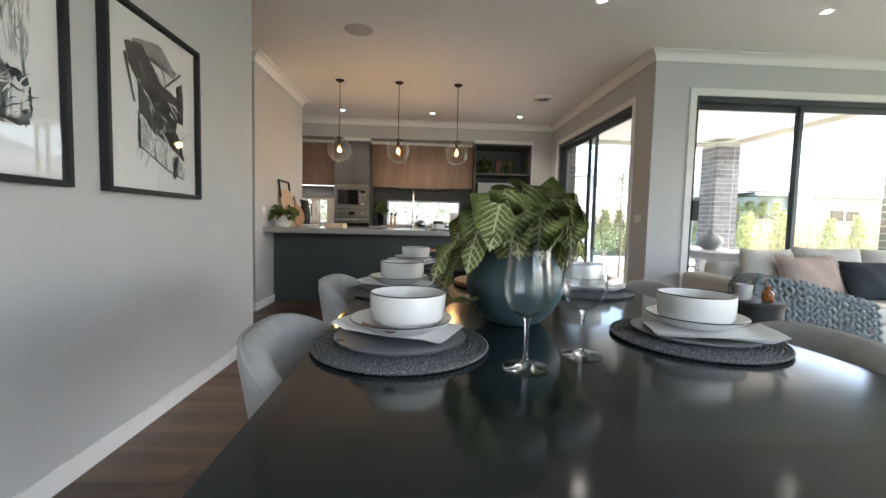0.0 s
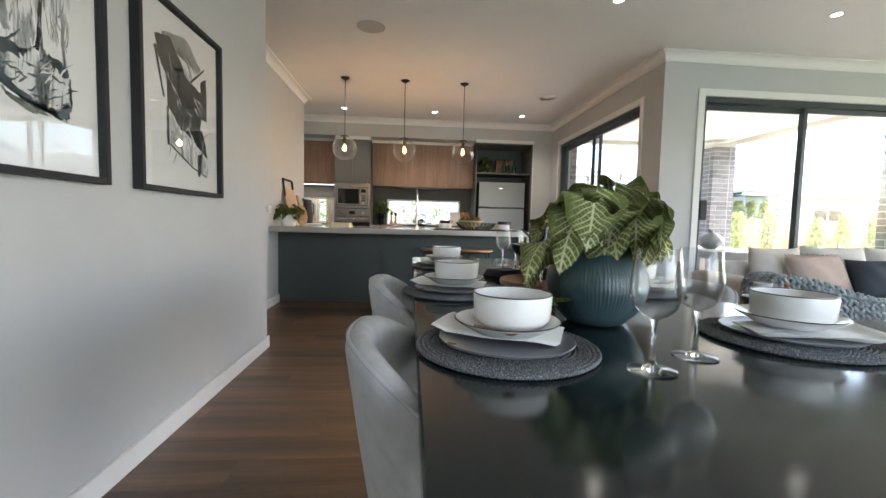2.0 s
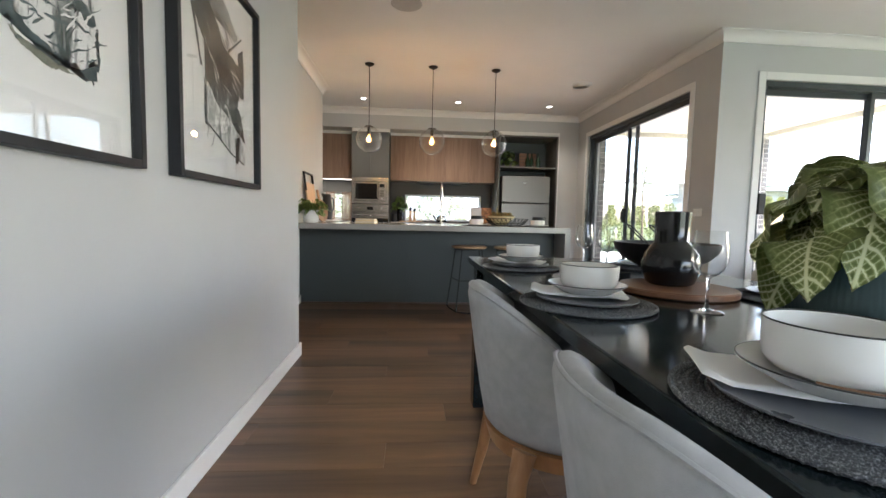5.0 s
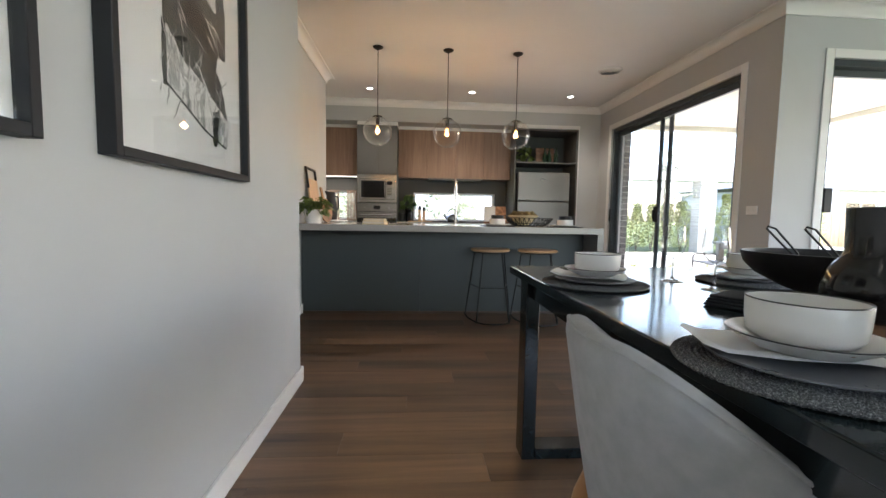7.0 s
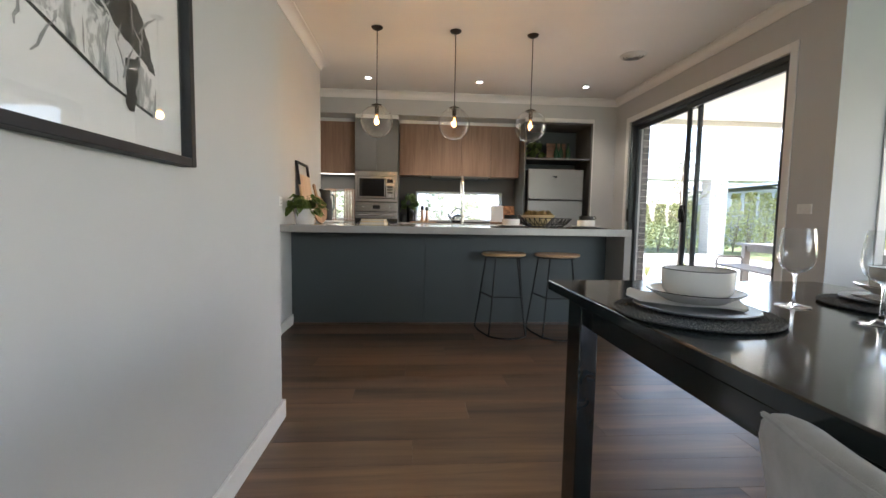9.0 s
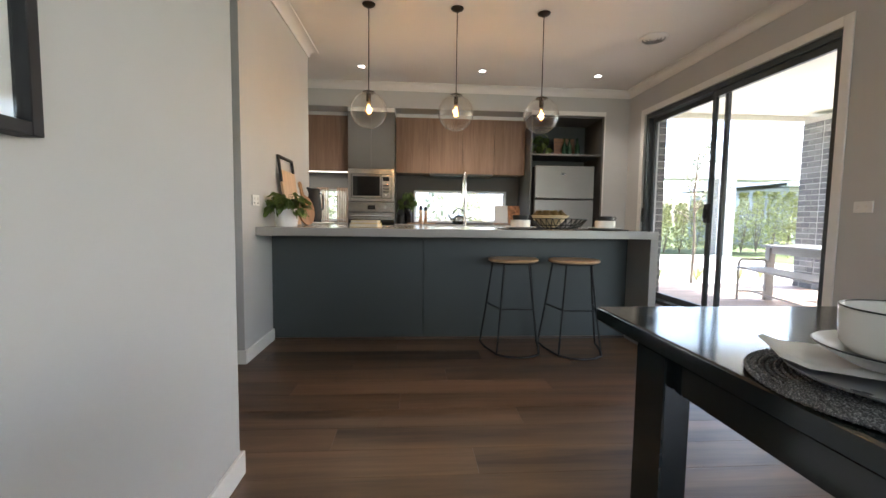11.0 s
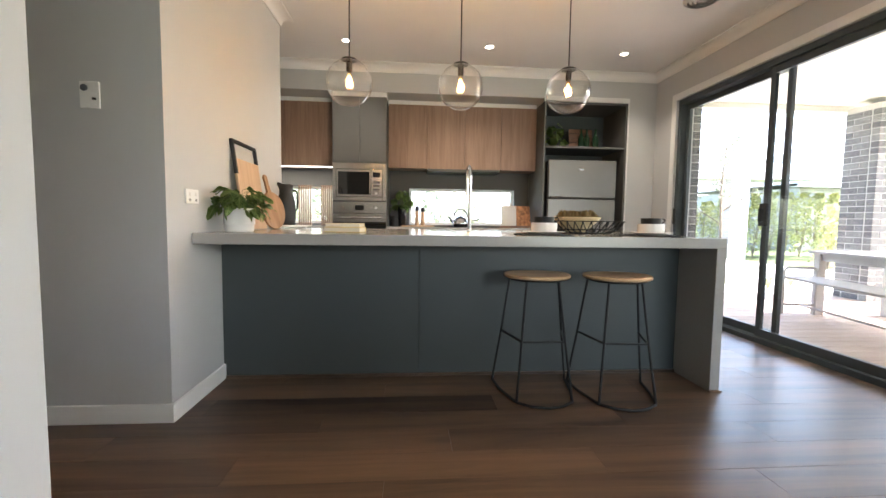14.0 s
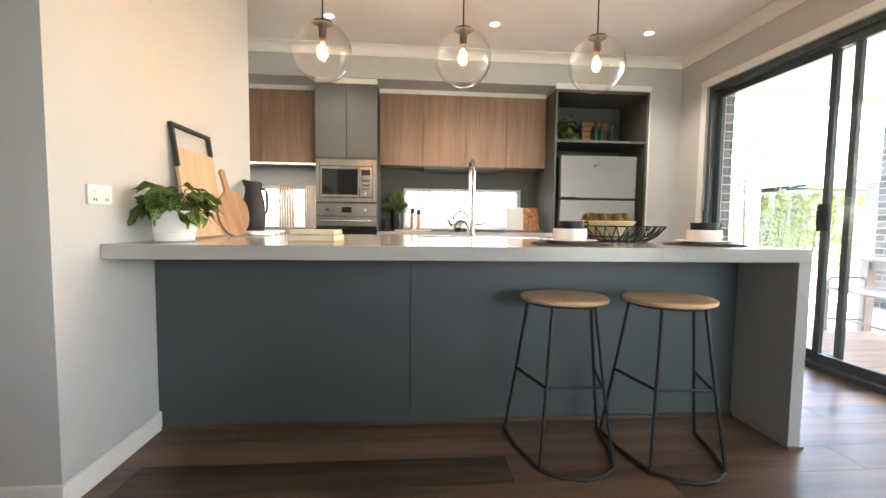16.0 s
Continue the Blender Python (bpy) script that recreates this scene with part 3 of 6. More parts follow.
def m_mat():
    m, t, b = nodes("charcoal_woven_cord")
    v = coords(t)
    n = noise_node(t, v, 420, 2, 0.6)
    n2 = noise_node(t, v, 14, 3)
    t.links.new(ramp(t, n, [(0.3, (0.035, 0.039, 0.044)), (0.52, (0.11, 0.118, 0.128)), (0.7, (0.36, 0.37, 0.39))]), b.inputs["Base Color"])
    b.inputs["Roughness"].default_value = 0.85
    bump(t, b, n, 0.5, 0.001)
    return m


M_MAT = m_mat()
M_SPOON = wood("spoon_wood", (0.16, 0.08, 0.04), (0.3, 0.16, 0.09), 0, 40, 10, 0.5)
MAT_MESH = woven_mat_mesh()
MAT_EDGE = woven_mat_mesh(rim=True)
MAT_BACK = mesh_of("backing", lathe(bmesh.new(), [(0, 0.001), (0.168, 0.001), (0.168, 0.0045), (0, 0.0045)], 48), M_MAT, 40)


def bowl_mesh():
    bm = bmesh.new()
    lathe(bm, [(0, 0), (0.045, 0), (0.05, 0.003), (0.063, 0.006), (0.0715, 0.016), (0.0738, 0.035), (0.0748, 0.062), (0.0738, 0.0645),
               (0.0715, 0.062), (0.0705, 0.036), (0.068, 0.02), (0.06, 0.011), (0, 0.009)], 56, ripple=lambda a, z: 1 + 0.004 * math.sin(3 * a + z * 40))
    return bm


def rim_ring(r, z, w=0.0012):
    bm = bmesh.new()
    tube(bm, [(r * math.cos(2 * math.pi * i / 56), r * math.sin(2 * math.pi * i / 56), z) for i in range(56)], w, 6, closed=True)
    return bm


def plate_bm(r, rise, foot=0.6):
    bm = bmesh.new()
    lathe(bm, [(0, 0.0), (r * foot, 0.0), (r * (foot + 0.05), 0.003), (r * 0.96, rise - 0.003), (r, rise), (r * 0.985, rise + 0.002), (r * foot, 0.0065), (0, 0.006)], 56)
    return bm


def napkin_bm(w, d):
    bm = bmesh.new()
    n, m = 22, 14
    layers = []
    for L in range(3):
        rows = []
        for j in range(m + 1):
            row = []
            for i in range(n + 1):
                x = -w / 2 + w * i / n + 0.004 * L
                y = -d / 2 + d * j / m + 0.003 * L
                out = max(0, abs(x) - 0.085)
                z = 0.0032 * L + 0.0015 * math.sin(9 * x / w + 3 * y / d + L) - 0.06 * out + 0.022 * (max(0, -x - 0.085) / 0.05)
                row.append(bm.verts.new((x, y, z)))
            rows.append(row)
        layers.append(rows)
        for a, b in zip(rows, rows[1:]):
            for i in range(n):
                bm.faces.new((a[i], a[i + 1], b[i + 1], b[i]))
    top, bot = layers[2], layers[0]
    edge = lambda rows: [rows[0][i] for i in range(n + 1)] + [rows[j][n] for j in range(1, m + 1)] + [rows[m][i] for i in range(n - 1, -1, -1)] + [rows[j][0] for j in range(m - 1, 0, -1)]
    ea, eb = edge(bot), edge(top)
    for i in range(len(ea)):
        j = (i + 1) % len(ea)
        bm.faces.new((ea[i], ea[j], eb[j], eb[i]))
    return bm


def spoon_bm():
    bm = bmesh.new()
    tube(bm, [(-0.055, 0, 0.003), (0.02, 0, 0.003), (0.05, 0, 0.004)], 0.004, 8)
    lathe(bm, [(0, 0.0), (0.013, 0.001), (0.018, 0.005), (0.014, 0.004), (0, 0.003)], 20, -0.07, 0)
    return bm


def setting_set():
    """One mat, dark plate, napkin, white plate, spoon and bowl at the origin; each a thing of its own."""
    made = []
    z = 0.0
    m = thing("placemat", 0, 0, z, "round charcoal woven cord placemat on the table", "placemat", "placemats on the dining table")
    for nm, me in (("backing", MAT_BACK), ("cord_coil", MAT_MESH), ("border", MAT_EDGE)):
        piece = new(nm, me)
        piece.parent = m
    made.append(m)
    p = thing("dinner_plate", 0, 0, 0.0105, "slate grey dinner plate on a woven mat", "plate", "slate dinner plates")
    part("dish", plate_bm(0.128, 0.010), M_PLATE, p)
    made.append(p)
    q = thing("napkin", -0.012, 0.034, 0.0235, "folded white linen napkin under a side plate", "napkin", "white napkins", turn=-24)
    part("cloth", napkin_bm(0.236, 0.115), M_LINEN, q, smooth=70)
    made.append(q)
    s = thing("side_plate", 0, 0, 0.033, "white stoneware side plate with a dark rim", "plate", "white side plates")
    part("dish", plate_bm(0.099, 0.022, 0.62), M_CERAMIC, s)
    part("rim", rim_ring(0.0982, 0.0232), M_RIM, s, "thin dark glazed rim")
    made.append(s)
    w = thing("wooden_spoon", -0.03, -0.074, 0.0432, "small wooden spoon resting on the plate", "spoon", "wooden spoons")
    part("spoon_body", spoon_bm(), M_SPOON, w)
    w.matrix_basis = pose(-0.046, -0.062, 0.0485, 0, 0, 138) @ Matrix.Diagonal((0.62, 0.75, 0.8, 1))
    made.append(w)
    b = thing("bowl", 0.012, 0.012, 0.0395, "white stoneware bowl with a thin dark rim", "bowl", "white bowls on the table")
    part("bowl_body", bowl_mesh(), M_CERAMIC, b)
    part("rim", rim_ring(0.0738, 0.0646), M_RIM, b, "thin dark glazed rim")
    made.append(b)
    return made


base_set = setting_set()
base_pose = [o.matrix_basis.copy() for o in base_set]
SETTINGS = [(-0.036, 0.812, 0), (-0.074, 1.425, 6), (-0.041, 2.222, -5), (0.6, 0.872, 188), (0.6, 1.5, 176), (0.57, 2.285, 183)]
for k, (x, y, turn) in enumerate(SETTINGS):
    at = pose(x, y, TZ + 0.001, 0, 0, turn)
    for o, m in zip(base_set, base_pose):
        # napkin and spoon lie the same way round for each guest
        if k == 0:
            o.matrix_basis = at @ m
        else:
            copy_thing(o, at @ m)


# ---- wine glasses ----
def wine_glass():
    g = thing("wine_glass", 0, 0, 0, "clear stemmed wine glass on the table", "glass", "wine glasses on the dining table")
    bm = bmesh.new()
    lathe(bm, [(0, 0.0), (0.037, 0.0), (0.0385, 0.0012), (0.03, 0.003), (0.012, 0.006), (0.006, 0.011), (0.004, 0.02), (0.0036, 0.05), (0.004, 0.078), (0.0075, 0.0852), (0, 0.0855)], 40)
    part("stem", bm, M_WINE, g, smooth=80)
    bm = bmesh.new()
    out = [(0.008, 0.0862), (0.02, 0.092), (0.033, 0.105), (0.0405, 0.125), (0.0405, 0.145), (0.0375, 0.17), (0.034, 0.2)]
    lathe(bm, [(0, 0.0858)] + out + [(0.0333, 0.2006)] + [(r - 0.0013, z + 0.001) for r, z in reversed(out[1:-1])] + [(0, 0.0885)], 48)
    part("cup", bm, M_GOBLET, g, smooth=80)
    return g


wg = wine_glass()
wg.matrix_basis = pose(0.181, 0.688, TZ + 0.001)
for x, y in ((0.305, 0.757), (0.2, 1.345), (0.293, 2.315), (0.317, 2.13)):
    copy_thing(wg, pose(x, y, TZ + 0.001))

# ---- vase with a leafy plant ----
M_VASE = paint("dark_teal_glaze", (0.046, 0.08, 0.088), 0.35, var=0.3, scale=7, bstr=0.1)
VX, VY = 0.234, 1.025
vs = thing("vase", VX, VY, TZ + 0.001, "round dark teal ribbed ceramic vase with foliage", "vase")
bm = bmesh.new()
lathe(bm, [(r * 0.92, z) for r, z in [(0, 0), (0.06, 0), (0.076, 0.006), (0.102, 0.03), (0.122, 0.065), (0.13, 0.095), (0.125, 0.125), (0.108, 0.155), (0.087, 0.178), (0.08, 0.192), (0.074, 0.192), (0.08, 0.175), (0.1, 0.145), (0.1, 0.05), (0, 0.03)]], 288,
      ripple=lambda a, z: 1 + 0.0036 * math.sin(88 * a + 5 * z) * min(1, max(0, z / 0.02)))
part("pot", bm, M_VASE, vs, smooth=60)
part("rim", rim_ring(0.077, 0.193, 0.0035), M_VASE, vs)


def leaf_material(name, dark, mid, pale, spots=0.5):
    m, t, b = nodes(name)
    tc = t.nodes.new("ShaderNodeTexCoord")
    sep = t.nodes.new("ShaderNodeSeparateXYZ")
    t.links.new(tc.outputs["Object"], sep.inputs[0])
    def math_node(op, a, c):
        n = t.nodes.new("ShaderNodeMath")
        n.operation = op
        for k, v in enumerate((a, c)):
            if isinstance(v, (int, float)):
                n.inputs[k].default_value = v
            elif v is not None:
                t.links.new(v, n.inputs[k])
        return n.outputs[0]
    ay = math_node("ABSOLUTE", sep.outputs["Y"], None)
    slant = math_node("SUBTRACT", sep.outputs["X"], math_node("MULTIPLY", ay, 0.75))
    nz = noise_node(t, tc.outputs["Object"], 30, 4, 0.6)
    wob = math_node("ADD", slant, math_node("MULTIPLY", math_node("SUBTRACT", nz, 0.5), 0.018))
    vein = math_node("ABSOLUTE", math_node("SINE", math_node("MULTIPLY", wob, 230.0), None), None)
    vein = math_node("POWER", math_node("SUBTRACT", 1.0, vein), 2.2)
    midrib = math_node("POWER", math_node("MAXIMUM", math_node("SUBTRACT", 1.0, math_node("MULTIPLY", ay, 300.0)), 0.0), 0.8)
    fade = math_node("MAXIMUM", math_node("SUBTRACT", 1.0, math_node("MULTIPLY", ay, 18.0)), 0.0)
    fine = math_node("ABSOLUTE", math_node("SINE", math_node("MULTIPLY", math_node("ADD", wob, math_node("MULTIPLY", ay, 1.9)), 290.0), None), None)
    fine = math_node("MULTIPLY", math_node("POWER", math_node("SUBTRACT", 1.0, fine), 2.0), 0.45)
    mask = math_node("MULTIPLY", noise_node(t, tc.outputs["Object"], 18, 3, 0.6), 1.9)
    vein = math_node("MULTIPLY", math_node("MAXIMUM", vein, fine), mask)
    tot = math_node("MAXIMUM", math_node("MULTIPLY", math_node("MULTIPLY", vein, fade), 1.15), midrib)
    tot = math_node("ADD", tot, math_node("MULTIPLY", math_node("SUBTRACT", noise_node(t, tc.outputs["Object"], 60, 3, 0.6), 0.5), spots))
    t.links.new(ramp(t, tot, [(0.0, dark), (0.22, mid), (0.62, pale)]), b.inputs["Base Color"])
    b.inputs["Roughness"].default_value = 0.42
    bump(t, b, tot, 0.25, 0.002)
    tl = t.nodes.new("ShaderNodeBsdfTranslucent")
    t.links.new(b.inputs["Base Color"].links[0].from_socket, tl.inputs["Color"])
    mix = t.nodes.new("ShaderNodeMixShader")
    mix.inputs[0].default_value = 0.3
    t.links.new(b.outputs[0], mix.inputs[1])
    t.links.new(tl.outputs[0], mix.inputs[2])
    t.links.new(mix.outputs[0], t.nodes["Material Output"].inputs["Surface"])
    return m


M_LEAF = leaf_material("variegated_leaf", (0.15, 0.185, 0.05), (0.33, 0.365, 0.14), (0.74, 0.75, 0.5))
M_LEAF2 = leaf_material("green_leaf", (0.07, 0.13, 0.03), (0.16, 0.25, 0.06), (0.28, 0.36, 0.12), 0.3)
M_STEM = paint("green_stem", (0.09, 0.12, 0.04), 0.5)


def leaf_mesh(name, length, width, droop, cup, material, lobed=True):
    """A pointed heart-shaped leaf along x with a raised midrib, a drooping tip and a wavy edge."""
    bm = bmesh.new()
    n, m = 14, 4
    rows = []
    for i in range(n + 1):
        u = i / n
        if lobed:
            w = width * (0.52 * math.sin(math.pi * min(1, u ** 0.62)) ** 0.8 + 0.1 * math.exp(-((u - 0.18) / 0.12) ** 2)) * (1 - 0.15 * u)
        else:
            w = width * 0.5 * math.sin(math.pi * u ** 0.8) ** 0.8
        w = max(w, 0.0006)
        row = []
        for j in range(-m, m + 1):
            v = j / m
            x = length * (u - (0.16 * abs(v) ** 1.5 * (1 - u) if lobed else 0))
            z = -droop * u * u * length + cup * (abs(v) ** 1.3) * w + 0.08 * width * math.sin(11 * u + 2 * v) * abs(v)
            row.append(bm.verts.new((x, v * w, z)))
        rows.append(row)
    faces = []
    for a, b in zip(rows, rows[1:]):
        for j in range(2 * m):
            faces.append(bm.faces.new((a[j], a[j + 1], b[j + 1], b[j])))
    bmesh.ops.solidify(bm, geom=faces, thickness=0.0008)
    return mesh_of(name, bm, material, 80)


LEAVES = [leaf_mesh("leaf", 0.122, 0.128, 0.35, 0.1, M_LEAF), leaf_mesh("leaf", 0.112, 0.115, 0.5, 0.14, M_LEAF), leaf_mesh("leaf", 0.132, 0.122, 0.6, 0.1, M_LEAF), leaf_mesh("leaf", 0.1, 0.106, 0.4, 0.16, M_LEAF)]
fp = thing("foliage_plant", VX, VY, TZ + 0.001, "bunch of variegated green leaves in a vase", "plant")
rnd = random.Random(12)
# azimuth, reach and height of each stalk's end, downward tilt of the leaf, leaf shape
SPRAYS = []
for n, reach, h, tilt, start in ((6, 0.045, 0.312, 8, 10), (8, 0.1, 0.3, 30, 35), (9, 0.135, 0.27, 52, 12), (5, 0.12, 0.235, 60, 30)):
    for k in range(n):
        SPRAYS.append((start + 360 * k / n + rnd.uniform(-14, 14), reach * rnd.uniform(0.75, 1.15), h + rnd.uniform(-0.02, 0.02), tilt + rnd.uniform(-12, 12), rnd.randrange(4)))
SPRAYS += [(198, 0.2, 0.2, 20, 1), (186, 0.17, 0.17, 40, 3), (208, 0.19, 0.06, -10, 3), (12, 0.19, 0.265, 62, 2), (356, 0.19, 0.3, 55, 2), (40, 0.18, 0.31, 40, 2), (322, 0.16, 0.28, 60, 1), (25, 0.15, 0.32, 25, 2), (262, 0.13, 0.31, 45, 0), (240, 0.15, 0.3, 48, 0), (285, 0.14, 0.29, 52, 0)]
for az, reach, h, tilt, which in SPRAYS:
    a = radians(az)
    ex, ey = reach * 0.75 * math.cos(a), reach * 0.75 * math.sin(a)
    st = bmesh.new()
    tube(st, [(0.03 * math.cos(a), 0.03 * math.sin(a), 0.15), (ex * 0.5, ey * 0.5, h * 0.86 + 0.012), (ex * 0.85, ey * 0.85, h + 0.008), (ex, ey, h)], 0.0022, 5)
    part("stem", st, M_STEM, fp)
    lf = new("leaf", LEAVES[which])
    lf.parent = fp
    lf.matrix_basis = pose(ex, ey, h, 0, 0, az) @ pose(0, 0, 0, rnd.uniform(-22, 22), tilt, rnd.uniform(-24, 24))

# ---- board, black vase and black bowl ----
M_BLACKGLOSS = paint("black_glaze", (0.01, 0.01, 0.011), 0.13, var=0.2, bstr=0.02, rvar=0.04)
M_BLACKMATT = paint("matt_black", (0.014, 0.014, 0.015), 0.5, var=0.15)
M_BOARD = wood("acacia_board", (0.12, 0.055, 0.028), (0.26, 0.13, 0.07), 1, 22, 10, 0.4)
bd = thing("serving_board", 0.3, 1.62, TZ + 0.001, "round dark wooden serving board on the table", "board")
bm = bmesh.new()
lathe(bm, [(0, 0), (0.165, 0), (0.17, 0.004), (0.17, 0.016), (0.166, 0.02), (0, 0.02)], 56)
part("board_body", bm, M_BOARD, bd)
bv = thing("black_vase", 0.294, 1.645, TZ + 0.022, "glossy black ceramic bottle vase on a board", "vase")
bm = bmesh.new()
lathe(bm, [(0, 0), (0.056, 0), (0.07, 0.008), (0.084, 0.045), (0.086, 0.07), (0.079, 0.1), (0.058, 0.125), (0.05, 0.14), (0.051, 0.19), (0.0525, 0.23), (0.048, 0.232), (0.046, 0.19), (0.045, 0.14), (0, 0.11)], 56)
part("vase_body", bm, M_BLACKGLOSS, bv)
BX, BY = 0.415, 1.87
sb = thing("salad_bowl", BX, BY, TZ + 0.001, "wide matt black bowl on a small foot", "bowl")
bm = bmesh.new()
lathe(bm, [(0, 0), (0.062, 0), (0.062, 0.022), (0.05, 0.036), (0.085, 0.05), (0.145, 0.083), (0.172, 0.112), (0.181, 0.142), (0.176, 0.143), (0.166, 0.116), (0.14, 0.09), (0.08, 0.06), (0, 0.055)], 64)
part("bowl_body", bm, M_BLACKMATT, sb)
for k, (dx, dy) in enumerate(((0.0, 0.03), (0.05, -0.03))):
    sv = thing("salad_server", BX, BY, TZ + 0.062, "black metal salad server leaning in a bowl", "server", "salad servers")
    bm = bmesh.new()
    loop = [(0.03 + dx, dy, 0.005), (-0.06 + dx, dy + 0.011, 0.082), (-0.125 + dx, dy + 0.014, 0.142), (-0.134 + dx, dy, 0.148), (-0.125 + dx, dy - 0.014, 0.142), (-0.06 + dx, dy - 0.011, 0.082)]
    tube(bm, loop, 0.0028, 6, closed=True)
    part("handle", bm, M_BLACKMATT, sv)
M_CLOTH = paint("charcoal_linen", (0.03, 0.033, 0.038), 0.9, var=0.2, bscale=700, bstr=0.4)
ct = thing("dark_napkin", 0.2, 1.885, TZ + 0.001, "folded charcoal cloth napkin beside the bowl", "napkin", turn=32)
for k in range(4):
    part("fold", boxes((-0.075 + 0.004 * k, -0.055, 0.0072 * k, 0.075, 0.055 - 0.003 * k, 0.0072 * k + 0.0068), bev=0.0025), M_CLOTH, ct)

# ---- pictures ----
M_PAPER = paint("mat_board", (0.78, 0.78, 0.78), 0.8, var=0.01)
M_FRAME = paint("black_frame_wood", (0.008, 0.009, 0.012), 0.55, var=0.15)
M_PICGLASS = thin_glass("picture_glass", (0.99, 0.99, 0.99), -0.012)


def ink_material(name, seed, stretch, lo, hi, tint):
    m, t, b = nodes(name)
    tc = t.nodes.new("ShaderNodeTexCoord")
    mp = t.nodes.new("ShaderNodeMapping")
    mp.inputs["Location"].default_value = (seed, seed * 1.7, seed * 0.3)
    mp.inputs["Rotation"].default_value = (radians(9), 0, 0)
    mp.inputs["Scale"].default_value = stretch
    t.links.new(tc.outputs["Object"], mp.inputs["Vector"])
    n1 = noise_node(t, mp.outputs[0], 3.0, 8, 0.62, 1.6)
    n2 = noise_node(t, mp.outputs[0], 22.0, 6, 0.7, 0.6)
    ad = t.nodes.new("ShaderNodeMath")
    ad.operation = "MULTIPLY_ADD"
    ad.inputs[1].default_value = 0.3
    t.links.new(n2, ad.inputs[0])
    t.links.new(n1, ad.inputs[2])
    t.links.new(ramp(t, ad.outputs[0], [(lo, (0.012, 0.018, 0.018)), (lo + 0.04, tint), (hi - 0.03, (0.45, 0.46, 0.46)), (hi, (0.76, 0.76, 0.76))]), b.inputs["Base Color"])
    b.inputs["Roughness"].default_value = 0.75
    return m


M_INK = ink_material("ink_wash", 3.1, (1, 1.6, 0.8), 0.5, 0.66, (0.06, 0.085, 0.085))
M_INK2 = ink_material("pale_ink_wash", 7.7, (1, 4.2, 0.9), 0.46, 0.66, (0.2, 0.22, 0.22))
M_INKDARK = paint("dark_ink", (0.022, 0.028, 0.026), 0.7, var=0.5, scale=14, bstr=0.1)
M_INKTEAL = paint("blue_grey_ink", (0.07, 0.1, 0.11), 0.7, var=0.6, scale=10, bstr=0.1)
M_INKMID = paint("grey_ink_wash", (0.3, 0.31, 0.31), 0.7, var=0.45, scale=12, bstr=0.1)
M_INKOLIVE = paint("olive_ink", (0.2, 0.21, 0.17), 0.7, var=0.5, scale=16, bstr=0.1)


def blot(pts, depth, jag=0.006, seed=1, sub=12):
    """A flat brush patch with ragged edges; points are across and up, in metres."""
    r = random.Random(seed)
    bm = bmesh.new()
    out = []
    for (a, b), (c, d) in zip(pts, pts[1:] + pts[:1]):
        for k in range(sub):
            q = k / sub
            out.append((a + (c - a) * q + r.uniform(-jag, jag), b + (d - b) * q + r.uniform(-jag, jag)))
    bm.faces.new([bm.verts.new((depth, y, z)) for y, z in out])
    bmesh.ops.triangulate(bm, faces=bm.faces)
    return bm


def picture(y0, y1, z0, z1, label):
    """A framed print on the dining wall: local x out from the wall, y along it."""
    p = thing("framed_picture", -1.314, (y0 + y1) / 2, z0, label, "picture", "framed prints on the dining wall")
    w, h, f, dp = (y1 - y0) / 2, z1 - z0, 0.022, 0.04
    bm = boxes((0, -w, 0, dp, -w + f, h), (0, w - f, 0, dp, w, h), (0, -w + f, 0, dp, w - f, f), (0, -w + f, h - f, dp, w - f, h), bev=0.0015)
    part("frame", bm, M_FRAME, p)
    part("mount", boxes((0.004, -w + f, f, 0.012, w - f, h - f)), M_PAPER, p, "white mount board")
    part("pane", boxes((0.026, -w + f, f, 0.028, w - f, h - f)), M_PICGLASS, p)
    return p


pc = picture(1.79, 2.507, 1.112, 1.935, "black framed abstract ink print under glass")
part("print", blot([(-0.2, 0.1), (0.2, 0.1), (0.2, 0.72), (-0.2, 0.72)], 0.0125, 0.0, 1, 1), M_PAPER, pc)
part("ink_patch", blot([(-0.13, 0.62), (0.02, 0.665), (0.13, 0.58), (0.11, 0.55), (-0.02, 0.6), (-0.12, 0.57)], 0.0128, 0.0060, 3), M_INKMID, pc, "grey wash")
part("ink_patch", blot([(-0.17, 0.6), (-0.08, 0.62), (0.03, 0.5), (0.15, 0.47), (0.16, 0.41), (0.06, 0.42), (0.03, 0.45), (-0.03, 0.47), (-0.05, 0.41), (0.06, 0.37), (0.15, 0.29), (0.18, 0.19), (0.09, 0.24), (-0.02, 0.28), (-0.1, 0.35), (-0.1, 0.45), (-0.15, 0.52)], 0.0131, 0.0045, 4), M_INKDARK, pc, "black brush stroke")
part("ink_patch", blot([(0.13, 0.52), (0.175, 0.55), (0.18, 0.36), (0.135, 0.36)], 0.0131, 0.0030, 5), M_INKDARK, pc, "black brush stroke")
part("ink_patch", blot([(-0.1, 0.33), (-0.02, 0.28), (0.1, 0.23), (0.18, 0.17), (0.18, 0.1), (0.05, 0.14), (-0.1, 0.21)], 0.0128, 0.0045, 6), M_INK2, pc, "pale wash")
part("ink_patch", blot([(-0.11, 0.35), (-0.095, 0.35), (-0.095, 0.2), (-0.11, 0.2)], 0.0134, 0.0023, 7), M_INKDARK, pc, "black brush stroke")
part("ink_patch", blot([(-0.1, 0.205), (0.06, 0.13), (0.17, 0.1), (0.17, 0.106), (0.06, 0.137), (-0.1, 0.213)], 0.0134, 0.001, 8, 2), M_INKDARK, pc, "thin black line")
